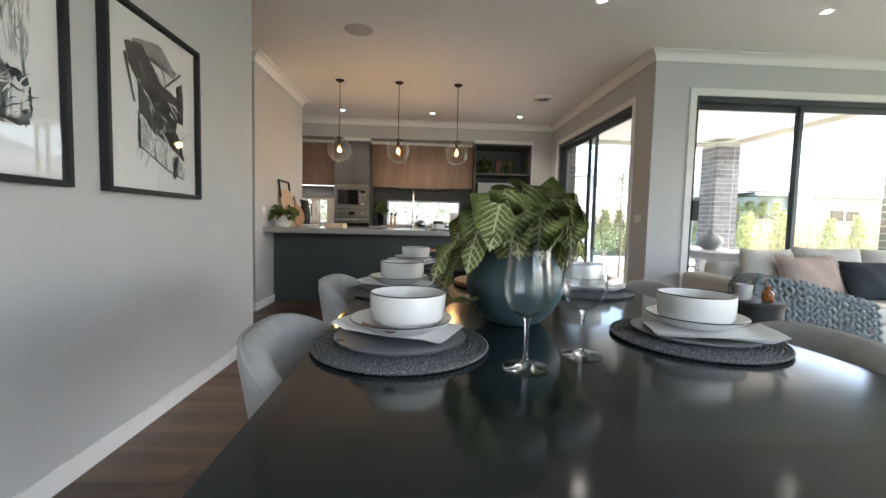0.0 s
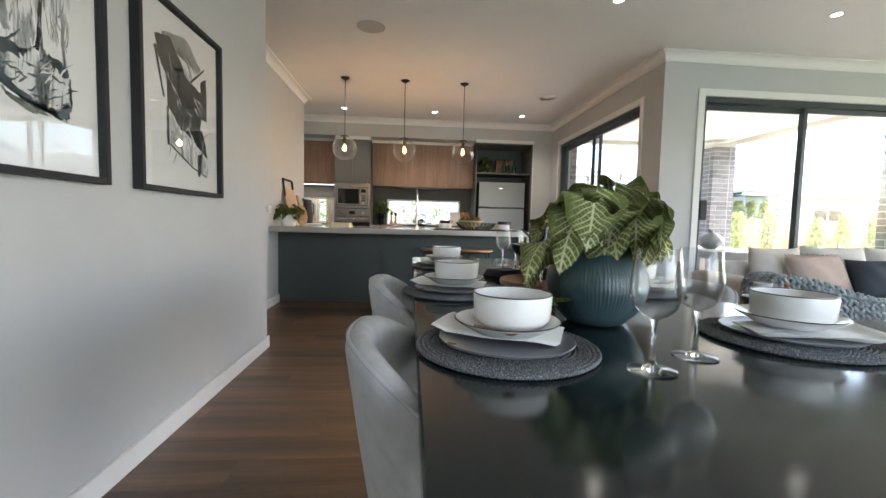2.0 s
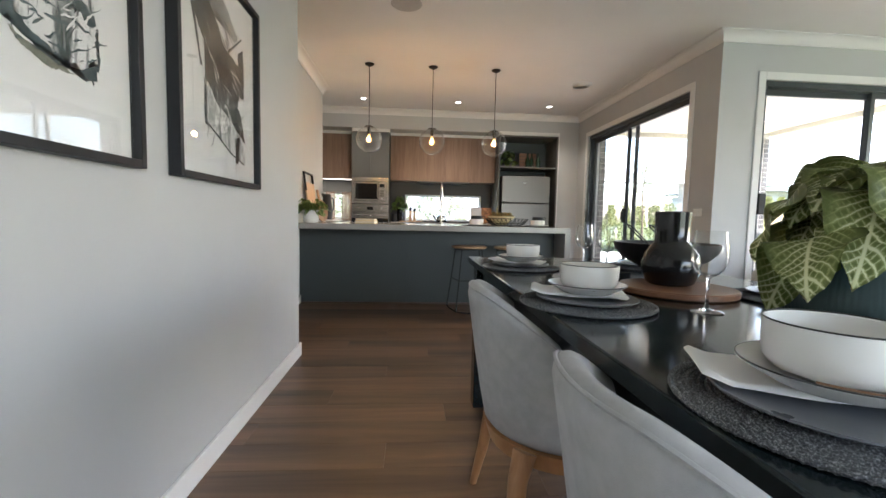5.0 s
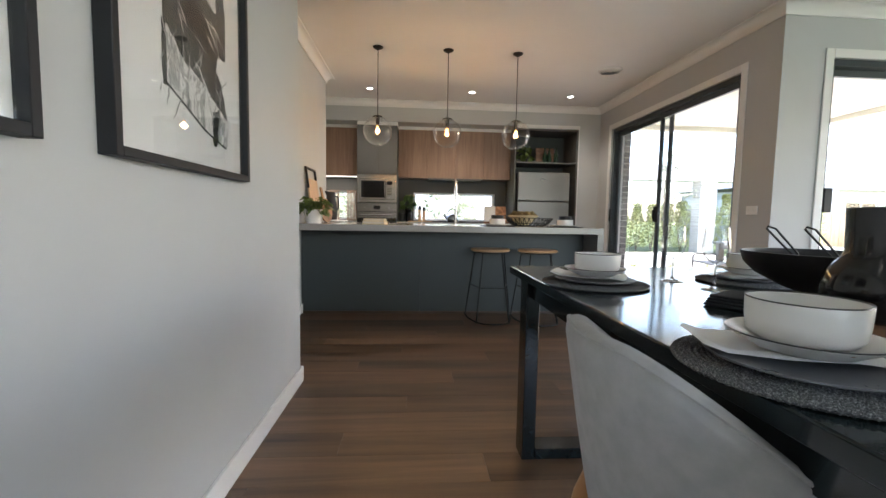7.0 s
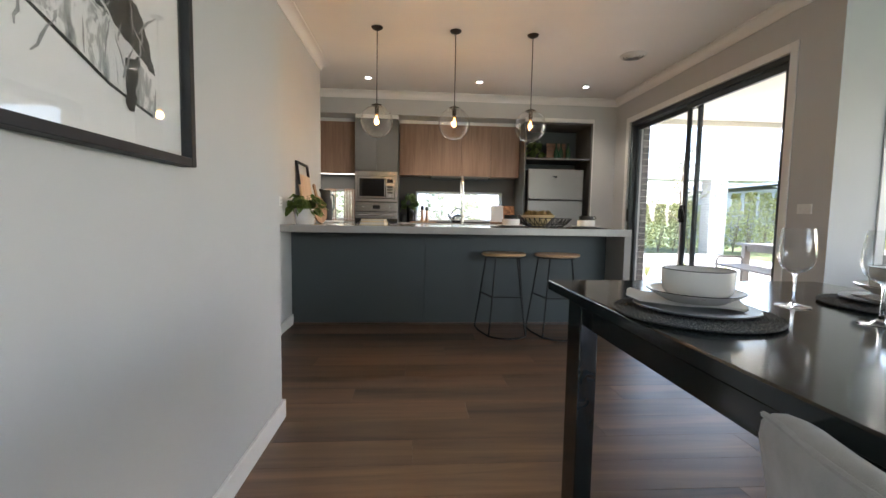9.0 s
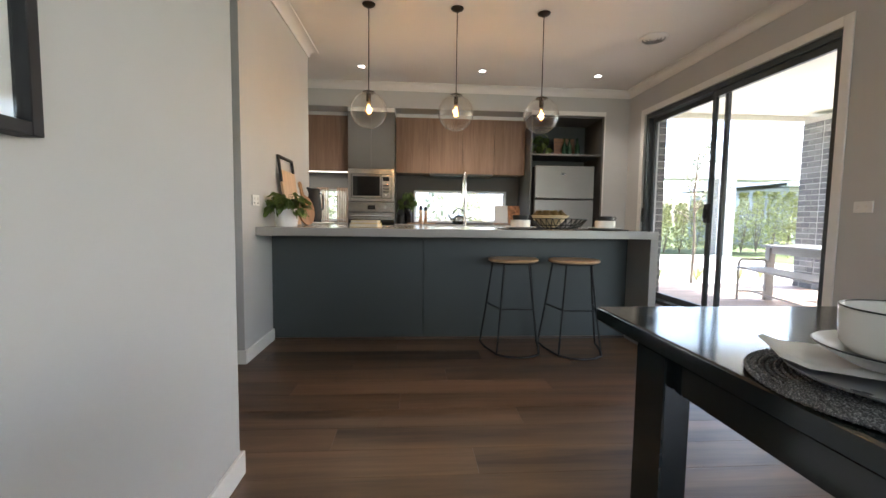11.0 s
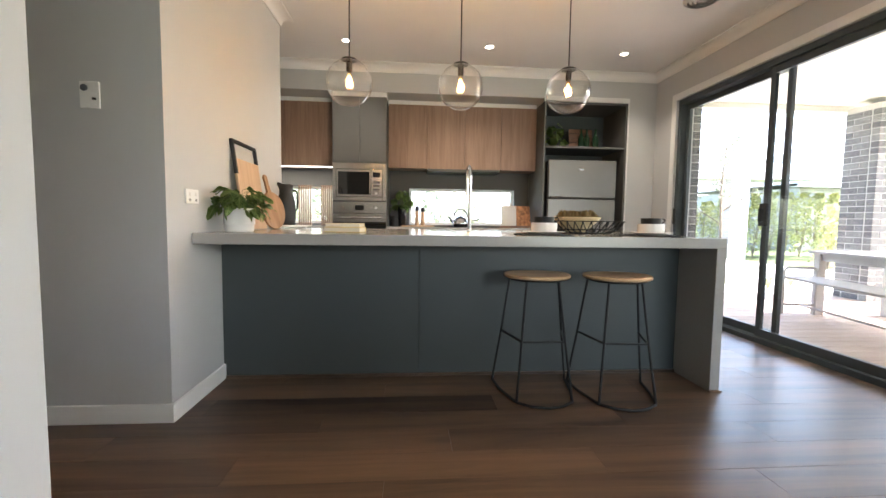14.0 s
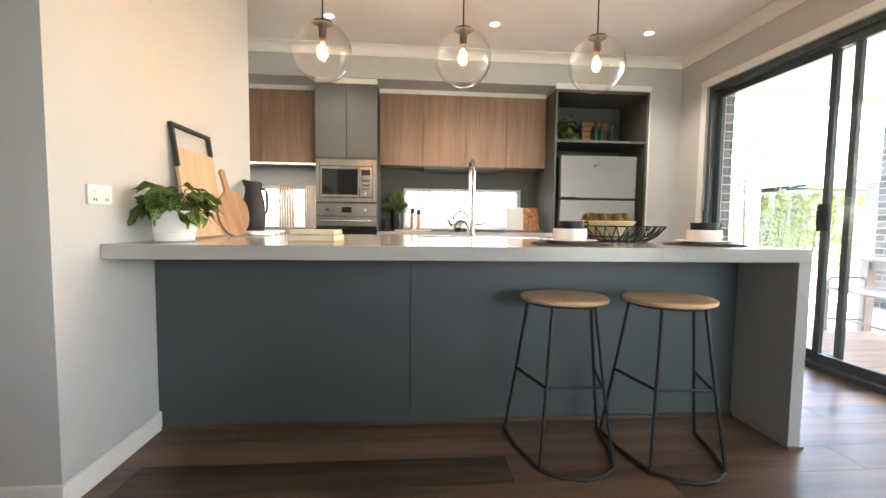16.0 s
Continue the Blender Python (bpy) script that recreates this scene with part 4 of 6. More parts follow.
part("ink_patch", blot([(0.1, 0.19), (0.14, 0.21), (0.12, 0.1), (0.1, 0.1)], 0.0137, 0.0037, 9), M_INKDARK, pc, "black brush stroke")
part("ink_patch", blot([(0.05, 0.5), (0.16, 0.59), (0.165, 0.585), (0.055, 0.49)], 0.0137, 0.001, 19, 2), M_INKDARK, pc, "thin black line")
part("ink_patch", blot([(-0.18, 0.55), (-0.13, 0.38), (-0.12, 0.38), (-0.165, 0.56)], 0.0137, 0.003, 29, 4), M_INKDARK, pc, "black brush stroke")
def scratches(pc, mt, n, y0, y1, z0, z1, steep, seed, depth, thick=0.0022):
    """Thin dry-brush lines scattered over a part of a print."""
    r = random.Random(seed)
    bm = bmesh.new()
    for k in range(n):
        y, z = r.uniform(y0, y1), r.uniform(z0, z1)
        L = r.uniform(0.02, 0.09)
        a = radians(steep + r.gauss(0, 16))
        c, q, w = math.cos(a), math.sin(a), thick * r.uniform(0.4, 1.6)
        pts = [(y, z)]
        out = []
        for i in range(6):
            f = i / 5
            out.append((y + c * L * f + r.uniform(-w, w), z + q * L * f + r.uniform(-w, w), w * (1 - abs(2 * f - 0.8) * 0.7)))
        up = [bm.verts.new((depth + 0.00002 * k, p[0] - q * max(p[2], 0.0003), p[1] + c * max(p[2], 0.0003))) for p in out]
        dn = [bm.verts.new((depth + 0.00002 * k, p[0] + q * max(p[2], 0.0003), p[1] - c * max(p[2], 0.0003))) for p in out]
        for i in range(5):
            bm.faces.new((up[i], up[i + 1], dn[i + 1], dn[i]))
    part("ink_lines", bm, mt, pc, "dry brush lines")


scratches(pc, M_INKDARK, 26, -0.17, 0.1, 0.44, 0.6, -58, 71, 0.0139)
scratches(pc, M_INKMID, 30, -0.12, 0.14, 0.12, 0.32, 78, 72, 0.0139)
scratches(pc, M_PAPER, 22, -0.12, 0.14, 0.22, 0.58, -50, 73, 0.0146)
for ob in pc.children:
    if ob.name.startswith("ink"):
        ob.matrix_basis = Matrix(((1, 0, 0, 0), (0, 1.27, 0, 0.0), (0, 0, 1.13, -0.015), (0, 0, 0, 1)))
pc = picture(0.895, 1.617, 1.112, 1.935, "black framed blue-grey abstract print under glass")
part("print", blot([(-0.25, 0.13), (0.21, 0.13), (0.21, 0.74), (-0.25, 0.74)], 0.0125, 0.0, 1, 1), M_PAPER, pc)
part("ink_patch", blot([(-0.24, 0.4), (-0.12, 0.37), (0.0, 0.39), (0.19, 0.37), (0.2, 0.74), (-0.24, 0.74)], 0.0127, 0.012, 10), M_INK2, pc, "pale streaked wash")
part("ink_patch", blot([(-0.2, 0.36), (-0.1, 0.41), (0.0, 0.4), (0.1, 0.42), (0.19, 0.4), (0.2, 0.29), (0.17, 0.245), (0.1, 0.265), (0.02, 0.25), (-0.06, 0.285), (-0.15, 0.32)], 0.0129, 0.008, 11), M_INKTEAL, pc, "blue-grey wash")
part("ink_patch", blot([(-0.13, 0.36), (-0.02, 0.385), (0.06, 0.45), (0.1, 0.39), (0.18, 0.37), (0.19, 0.3), (0.12, 0.265), (0.04, 0.28), (-0.06, 0.31)], 0.0131, 0.009, 12), M_INK, pc, "dark blot")
part("ink_patch", blot([(-0.1, 0.29), (0.0, 0.262), (0.1, 0.25), (0.0, 0.242), (-0.08, 0.27)], 0.0133, 0.004, 13), M_INKOLIVE, pc, "olive wash")
part("ink_patch", blot([(0.04, 0.42), (0.055, 0.42), (0.085, 0.66), (0.075, 0.66)], 0.0134, 0.005, 14), M_INKDARK, pc, "black brush stroke")
part("ink_patch", blot([(-0.17, 0.7), (-0.13, 0.7), (-0.06, 0.44), (-0.09, 0.44)], 0.0129, 0.009, 15), M_INKMID, pc, "grey wash")
scratches(pc, M_INKMID, 60, -0.22, 0.18, 0.42, 0.68, 88, 74, 0.0136, 0.0028)
scratches(pc, M_INKTEAL, 36, -0.2, 0.17, 0.27, 0.42, 12, 77, 0.0142, 0.003)
scratches(pc, M_INKDARK, 22, -0.05, 0.18, 0.3, 0.6, 84, 75, 0.0146, 0.0016)
scratches(pc, M_PAPER, 9, 0.0, 0.17, 0.3, 0.38, 15, 76, 0.0152, 0.0024)
for ob in pc.children:
    if ob.name.startswith("ink"):
        ob.matrix_basis = Matrix(((1, 0, 0, 0), (0, 0.78, 0, 0.075), (0, 0, 1.05, -0.075), (0, 0, 0, 1)))

# ---- pendants, downlights, vents, switches ----
M_BRONZE = paint("dark_bronze", (0.03, 0.024, 0.02), 0.35, 0.6)
for k, (x, y) in enumerate(PENDANTS):
    pd = thing("pendant_light", x, y, GLOBE_Z, "clear glass globe pendant with a glowing filament bulb", "pendant light", "globe pendants over the counter")
    top = CEIL - GLOBE_Z
    bm = bmesh.new()
    lathe(bm, [(0, top - 0.028), (0.02, top - 0.028), (0.05, top - 0.012), (0.055, top - 0.001), (0, top - 0.001)], 32)
    part("canopy", bm, M_BRONZE, pd)
    part("cord", tube(bmesh.new(), [(0, 0, 0.165), (0, 0, 0.4), (0, 0, top - 0.026)], 0.0042, 8), M_BLACKMETAL, pd)
    bm = bmesh.new()
    lathe(bm, [(0, 0.168), (0.012, 0.166), (0.05, 0.15), (0.052, 0.144), (0.02, 0.144), (0.019, 0.075), (0.016, 0.07), (0, 0.07)], 32)
    part("lampholder", bm, M_BRONZE, pd)
    bm = bmesh.new()
    prof = [(0.15 * math.sin(radians(a)), 0.15 * math.cos(radians(a))) for a in range(18, 181, 9)]
    prof[-1] = (0, -0.15)
    lathe(bm, prof, 48)
    part("globe", bm, M_GLOBE, pd, "clear glass globe", smooth=80)
    bm = bmesh.new()
    lathe(bm, [(0.012, 0.07), (0.014, 0.05), (0.024, 0.02), (0.031, -0.005), (0.028, -0.025), (0.016, -0.038), (0, -0.042)], 24)
    bu = part("bulb", bm, M_BULBGLASS, pd, "amber tinted glass bulb", smooth=80)
    bm = bmesh.new()
    for q in range(4):
        a = radians(90 * q)
        tube(bm, [(0.004 * math.cos(a), 0.004 * math.sin(a), 0.05), (0.012 * math.cos(a), 0.012 * math.sin(a), 0.0), (0.008 * math.cos(a + 0.6), 0.008 * math.sin(a + 0.6), -0.022)], 0.0022, 5)
    part("filament", bm, M_BULB, bu, "glowing filament")
for x, y in DOWNLIGHTS:
    dl = thing("downlight", x, y, CEIL, "round white recessed downlight, switched on", "downlight", "recessed ceiling downlights")
    bm = bmesh.new()
    lathe(bm, [(0.036, -0.004), (0.05, -0.006), (0.055, -0.001), (0.036, -0.001)], 32)
    part("trim_ring", bm, M_TRIM, dl)
    bm = bmesh.new()
    lathe(bm, [(0, -0.003), (0.036, -0.003), (0.036, -0.001), (0, -0.001)], 32)
    part("lens", bm, M_LED, dl, "glowing lens")
vt = thing("ceiling_vent", 1.61, 5.735, CEIL, "round white ceiling air vent", "vent")
for r0, r1 in ((0.105, 0.13), (0.072, 0.092), (0.042, 0.06), (0.0, 0.028)):
    bm = bmesh.new()
    lathe(bm, [(r0, -0.02), (r1, -0.008), (r1 + 0.002, -0.001), (r0, -0.012)] if r0 else [(0, -0.022), (r1, -0.016), (r1, -0.004), (0, -0.004)], 36)
    part("ring", bm, M_TRIM, vt)
bm = bmesh.new()
lathe(bm, [(0, -0.002), (0.128, -0.002), (0.128, -0.0005), (0, -0.0005)], 36)
part("backing", bm, M_FABRIC, vt)
sk = thing("ceiling_speaker", -0.605, 3.955, CEIL, "round flush ceiling speaker grille", "speaker")
bm = bmesh.new()
lathe(bm, [(0, -0.006), (0.11, -0.006), (0.122, -0.004), (0.128, -0.0005), (0, -0.0005)], 40)
part("grille", bm, paint("speaker_mesh", (0.5, 0.49, 0.48), 0.8, var=0.1, scale=80, bscale=600, bstr=0.8), sk)


def wall_plate(name, m, w, h, label, cat, keys):
    p = thing(name, label=label, category=cat)
    p.matrix_basis = m
    part("plate", boxes((-w / 2, -0.011, -h / 2, w / 2, -0.001, h / 2), bev=0.002), M_TRIM, p)
    for a, b in keys:
        part("switch", boxes((a - 0.008, -0.014, b - 0.009, a + 0.008, -0.0115, b + 0.009), bev=0.001), M_CERAMIC, p)
    return p


wp = wall_plate("power_outlet", pose(-1.779, 4.8, 1.098, 0, 0, 90), 0.125, 0.075, "white double power outlet on the nib wall", "outlet", ((-0.03, 0.012), (0.03, 0.012)))
for a in (-0.03, 0.03):
    part("socket", boxes((a - 0.008, -0.0125, -0.024, a - 0.004, -0.0115, -0.012), (a + 0.004, -0.0125, -0.024, a + 0.008, -0.0115, -0.012)), M_BLACKMATT, wp)
wall_plate("light_switch", pose(2.269, 4.3, 1.1, 0, 0, -90), 0.118, 0.075, "white light switch plate", "switch", ((-0.025, 0), (0.025, 0)))
th = wall_plate("thermostat", pose(-2.09, 4.579, 1.538), 0.085, 0.118, "white wall thermostat with a grey dial", "thermostat", ())
bm = bmesh.new()
lathe(bm, [(0, 0.0), (0.015, 0.0), (0.015, 0.006), (0.012, 0.008), (0, 0.008)], 24)
bmesh.ops.transform(bm, matrix=pose(-0.02, -0.011, 0.03, 90, 0, 0), verts=bm.verts)
part("dial", bm, M_PLATE, th)
for k in range(3):
    part("button", boxes((0.012, -0.0135, -0.045 + 0.022 * k, 0.03, -0.0115, -0.035 + 0.022 * k)), M_BLACKMATT if k == 1 else M_LINEN, th)


# ---- counter stools ----
M_STOOLSEAT = wood("stool_seat_elm", (0.42, 0.25, 0.13), (0.66, 0.45, 0.28), 0, 24, 10, 0.42)


def stool():
    s = thing("bar_stool", 0, 0, 0, "bar stool with a wooden seat on black wire legs", "stool", "bar stools at the counter")
    bm = bmesh.new()
    lathe(bm, [(0, 0.670), (0.165, 0.670), (0.178, 0.677), (0.18, 0.689), (0.172, 0.695), (0.12, 0.691), (0, 0.685)], 44)
    for v in bm.verts:
        v.co.x *= 1.06
        if v.co.y > 0.09:
            v.co.y = 0.09 + (v.co.y - 0.09) * 0.55
    part("seat", bm, M_STOOLSEAT, s)
    bm = bmesh.new()
    tube(bm, [(0.15 * math.cos(2 * math.pi * k / 32), 0.13 * math.sin(2 * math.pi * k / 32) - 0.01, 0.664) for k in range(32)], 0.0055, 8, closed=True)
    part("seat_ring", bm, M_BLACKMETAL, s)
    feet = ((-0.225, 0.15), (-0.14, -0.19), (0.17, -0.18), (0.23, 0.15))
    tops = ((-0.145, 0.06), (-0.085, -0.12), (0.095, -0.118), (0.145, 0.06))
    for (fx, fy), (tx, ty) in zip(feet, tops):
        part("leg", tube(bmesh.new(), [(fx, fy, 0.0095), ((fx + tx) / 2, (fy + ty) / 2, 0.32), (tx, ty, 0.664)], 0.0072, 8), M_BLACKMETAL, s)
    loop = [(-0.225, 0.15, 0.0082), (-0.205, 0.0, 0.0082), (-0.14, -0.19, 0.0082), (-0.07, -0.245, 0.0082), (0.02, -0.262, 0.0082), (0.1, -0.24, 0.0082), (0.17, -0.18, 0.0082), (0.21, -0.02, 0.0082), (0.23, 0.15, 0.0082)]
    part("base_ring", tube(bmesh.new(), loop, 0.0078, 8), M_BLACKMETAL, s)
    part("foot_bar", tube(bmesh.new(), [(-0.18, 0.095, 0.33), (-0.11, -0.15, 0.33), (0.128, -0.14, 0.33), (0.18, 0.095, 0.33)], 0.0065, 8), M_BLACKMETAL, s)
    return s


st = stool()
st.matrix_basis = pose(0.095, 4.88, 0, 0, 0, -3)
copy_thing(st, pose(0.55, 4.83, 0, 0, 0, -6))

# ---- ovens ----
M_DARKGLASS = paint("black_oven_glass", (0.008, 0.009, 0.01), 0.06, var=0.1, bstr=0.0, rvar=0.02)
mw = thing("microwave", -1.225, 7.4, 1.2, "built-in stainless steel microwave with a trim frame", "microwave")
w = 0.303
part("trim_frame", boxes((-w, -0.012, 0, -w + 0.04, 0.018, 0.43), (w - 0.04, -0.012, 0, w, 0.018, 0.43), (-w + 0.04, -0.012, 0.36, w - 0.04, 0.018, 0.43), (-w + 0.04, -0.012, 0, w - 0.04, 0.018, 0.045), bev=0.002), M_STEEL, mw)
dr = part("door", boxes((-w + 0.043, -0.016, 0.048, 0.13, 0.015, 0.357), bev=0.003), M_STEEL, mw)
part("window", boxes((-w + 0.062, -0.0185, 0.075, 0.11, -0.0165, 0.33), bev=0.001), M_DARKGLASS, dr)
cp = part("control_panel", boxes((0.133, -0.016, 0.048, w - 0.043, 0.015, 0.357), bev=0.003), M_STEEL, mw)
part("display", boxes((0.15, -0.018, 0.27, 0.235, -0.0165, 0.325)), M_DARKGLASS, cp)
for k in range(3):
    part("button", boxes((0.155, -0.0185, 0.2 - 0.04 * k, 0.23, -0.0165, 0.222 - 0.04 * k), bev=0.001), M_GREY, cp)
bm = bmesh.new()
lathe(bm, [(0, 0), (0.017, 0), (0.016, 0.014), (0, 0.014)], 24)
bmesh.ops.transform(bm, matrix=pose(0.192, -0.016, 0.085, 90, 0, 0), verts=bm.verts)
part("knob", bm, M_CHROME, cp)
part("handle", boxes((0.112, -0.03, 0.07, 0.126, -0.0165, 0.335), bev=0.004), M_STEEL, dr)
ov = thing("oven", -1.225, 7.4, 0.46, "built-in stainless steel oven with a black glass door", "oven")
cp = part("control_panel", boxes((-w, -0.012, 0.6, w, 0.018, 0.73), bev=0.002), M_STEEL, ov)
part("display", boxes((-0.05, -0.0145, 0.635, 0.05, -0.0125, 0.69)), M_DARKGLASS, cp)
for a in (-0.19, 0.19):
    bm = bmesh.new()
    lathe(bm, [(0, 0), (0.019, 0), (0.017, 0.016), (0, 0.016)], 24)
    bmesh.ops.transform(bm, matrix=pose(a, -0.012, 0.662, 90, 0, 0), verts=bm.verts)
    part("knob", bm, M_CHROME, cp)
dr = part("door", boxes((-w, -0.012, 0.01, w, 0.018, 0.595), bev=0.002), M_STEEL, ov)
part("window", boxes((-w + 0.002, -0.0145, 0.02, w - 0.002, -0.0125, 0.5)), M_DARKGLASS, dr)
part("handle", tube(bmesh.new(), [(-0.25, -0.014, 0.548), (-0.25, -0.042, 0.55), (-0.24, -0.05, 0.55), (0.24, -0.05, 0.55), (0.25, -0.042, 0.55), (0.25, -0.014, 0.548)], 0.009, 10), M_CHROME, dr)
part("handle", tube(bmesh.new(), [(0.02, -0.002, 1.285), (0.03, -0.02, 1.283), (0.1, -0.024, 1.283), (0.16, -0.004, 1.285)], 0.008, 8), M_CHROME, fr, "chrome pull handle")
part("badge", boxes((0.36, -0.0015, 1.6, 0.42, -0.0005, 1.62)), M_CHROME, fr)
rh = thing("range_hood", 0.0, 7.68, UZ0, "slim grey slide-out range hood", "range hood")
part("hood_body", boxes((-0.44, -0.012, -0.03, 0.45, 0.3, -0.002), bev=0.002), M_GREY, rh)
M_STRIP = lit("led_strip_glow", (1.0, 0.9, 0.78), 0.5)
ls = thing("led_strip", -2.1, 7.72, UZ0 - 0.012, "glowing strip light under the wall cabinets", "strip light")
part("diffuser", boxes((-1.4, -0.02, 0.004, 0.565, 0.0, 0.011)), M_STRIP, ls)
lamp = new("strip_lamp", bpy.data.lights.new("strip_lamp", "AREA"))
lamp.data.shape, lamp.data.size, lamp.data.size_y, lamp.data.energy, lamp.data.color = "RECTANGLE", 1.8, 0.02, 0.9, (1.0, 0.88, 0.72)
lamp.location = (-2.4, 7.71, UZ0 - 0.016)

# ---- on the counter ----
M_POT = paint("white_fluted_pot", (0.78, 0.77, 0.75), 0.5, var=0.04)
SOIL = paint("potting_soil", (0.03, 0.022, 0.016), 0.95, var=0.4, scale=40, bstr=0.8)


def pot_plant(name, x, y, z, r, h, label, spread, n, size, seed, pot_mat, upright=0.3):
    p = thing(name, x, y, z, label, "plant")
    bm = bmesh.new()
    lathe(bm, [(0, 0), (r * 0.86, 0), (r * 0.9, 0.004), (r * 0.93, h * 0.3), (r * 0.985, h * 0.31), (r, h - 0.004), (r * 0.98, h), (r * 0.93, h), (r * 0.92, h * 0.85), (0, h * 0.85)], 56,
          ripple=lambda a, q: 1 + 0.006 * math.sin(28 * a))
    part("pot", bm, pot_mat, p, smooth=60)
    bm = bmesh.new()
    lathe(bm, [(0, h * 0.9), (r * 0.9, h * 0.88), (r * 0.9, h * 0.86), (0, h * 0.86)], 24)
    part("soil", bm, SOIL, p)
    q = random.Random(seed)
    lm = [leaf_mesh("leaf", size, size * 0.72, 0.4, 0.15, M_LEAF2, False), leaf_mesh("leaf", size * 0.8, size * 0.62, 0.7, 0.2, M_LEAF2, False)]
    for k in range(n):
        az = k * 137.5 + q.uniform(-20, 20)
        lvl = q.random()
        rr = spread * (0.25 + 0.75 * q.random() ** 0.7) * (1 - 0.35 * lvl)
        hh = h + size * (0.1 + 1.35 * lvl * upright * 2) - 0.03 * (rr / spread)
        ex, ey = rr * math.cos(radians(az)), rr * math.sin(radians(az))
        part("stem", tube(bmesh.new(), [(ex * 0.15, ey * 0.15, h * 0.88), (ex * 0.5, ey * 0.5, hh * 0.98), (ex, ey, hh)], 0.0015, 4), M_STEM, p)
        lf = new("leaf", lm[k % 2])
        lf.parent = p
        lf.matrix_basis = pose(ex, ey, hh, 0, 0, az + q.uniform(-40, 40)) @ pose(0, 0, 0, q.uniform(-30, 30), q.uniform(-10, 50), 0)
    return p


pot_plant("pot_plant", -1.635, 5.05, CT + 0.001, 0.086, 0.135, "leafy green plant in a white fluted pot", 0.155, 64, 0.085, 8, M_POT, 0.5)
M_LIGHTBOARD = wood("pale_board_wood", (0.42, 0.27, 0.16), (0.66, 0.48, 0.32), 2, 16, 9, 0.5)
M_PADDLE = wood("striped_paddle_wood", (0.16, 0.075, 0.035), (0.52, 0.32, 0.17), 2, 18, 14, 0.45)
b1 = thing("cutting_board", -1.695, 5.44, CT + 0.002, "tall pale wooden board with a black handle leaning on the wall", "board")
b1.matrix_basis = pose(-1.692, 5.48, CT + 0.004, 0, -7.5, 0)
part("board_body", boxes((-0.012, -0.2, 0, 0.008, 0.2, 0.46), bev=0.003), M_LIGHTBOARD, b1)
hd = boxes((-0.013, -0.202, 0.36, 0.009, -0.182, 0.58), (-0.013, 0.182, 0.46, 0.009, 0.202, 0.58), (-0.013, -0.182, 0.56, 0.009, 0.182, 0.58), bev=0.002)
part("handle", hd, M_BLACKMATT, b1, "black painted handle")
b2 = thing("paddle_board", -1.66, 5.7, CT + 0.002, "round striped wooden paddle board leaning on the wall", "board")
b2.matrix_basis = pose(-1.64, 5.76, CT + 0.003, 12, -8, -16)
bm = bmesh.new()
out = [(0.135 * math.sin(radians(a)) * (1.0 if a < 180 else 1.0), 0.135 - 0.135 * math.cos(radians(a))) for a in range(0, 361, 12)]
ol = [(y, z) for y, z in out if not (z > 0.262 and abs(y) < 0.03)]
ol = [(y, z) for y, z in ol if z <= 0.262]
ol = [p for p in ol if p[0] >= 0] + [(0.02, 0.28), (0.016, 0.34), (0.02, 0.39), (0.0, 0.405), (-0.02, 0.39), (-0.016, 0.34), (-0.02, 0.28)] + [p for p in ol if p[0] < -1e-6]
f = bm.faces.new([bm.verts.new((0, y, z)) for y, z in ol])
ex = bmesh.ops.extrude_face_region(bm, geom=[f])
bmesh.ops.translate(bm, vec=(0.016, 0, 0), verts=[v for v in ex["geom"] if isinstance(v, bmesh.types.BMVert)])
part("board_body", bm, M_PADDLE, b2, smooth=30)
tr = thing("tray", -1.66, 6.12, CT + 0.001, "round white footed tray on the counter", "tray")
bm = bmesh.new()
lathe(bm, [(0, 0.012), (0.18, 0.012), (0.186, 0.015), (0.186, 0.026), (0.18, 0.027), (0.176, 0.02), (0, 0.02)], 48)
part("dish", bm, M_CERAMIC, tr)
for k in range(3):
    a = radians(120 * k + 20)
    bm = bmesh.new()
    lathe(bm, [(0, 0), (0.012, 0), (0.014, 0.012), (0, 0.012)], 16, 0.14 * math.cos(a), 0.14 * math.sin(a))
    part("foot", bm, M_CERAMIC, tr)
jg = thing("coffee_jug", -1.675, 6.12, CT + 0.0215, "matt black vacuum jug on a tray", "jug")
bm = bmesh.new()
lathe(bm, [(0, 0), (0.062, 0), (0.067, 0.005), (0.074, 0.06), (0.076, 0.13), (0.07, 0.2), (0.056, 0.26), (0.052, 0.285), (0.056, 0.33), (0.05, 0.342), (0, 0.345)], 40)
for v in bm.verts:
    if v.co.z > 0.28 and v.co.x < -0.02:
        v.co.x -= 0.022 * (v.co.z - 0.28) / 0.06
        v.co.z += 0.012
part("jug_body", bm, M_BLACKMATT, jg)
part("handle", tube(bmesh.new(), [(0.046, 0, 0.29), (0.075, 0, 0.292), (0.088, 0, 0.275), (0.092, 0, 0.2), (0.088, 0, 0.14), (0.07, 0, 0.12)], 0.0085, 10), M_BLACKMATT, jg)
M_BOOK = paint("yellow_book_cover", (0.62, 0.45, 0.14), 0.5, var=0.15, scale=20)
M_BOOK2 = paint("cream_book_cover", (0.7, 0.58, 0.34), 0.55, var=0.1)
M_PAGES = paint("book_pages", (0.72, 0.66, 0.54), 0.9, var=0.06, bscale=800)
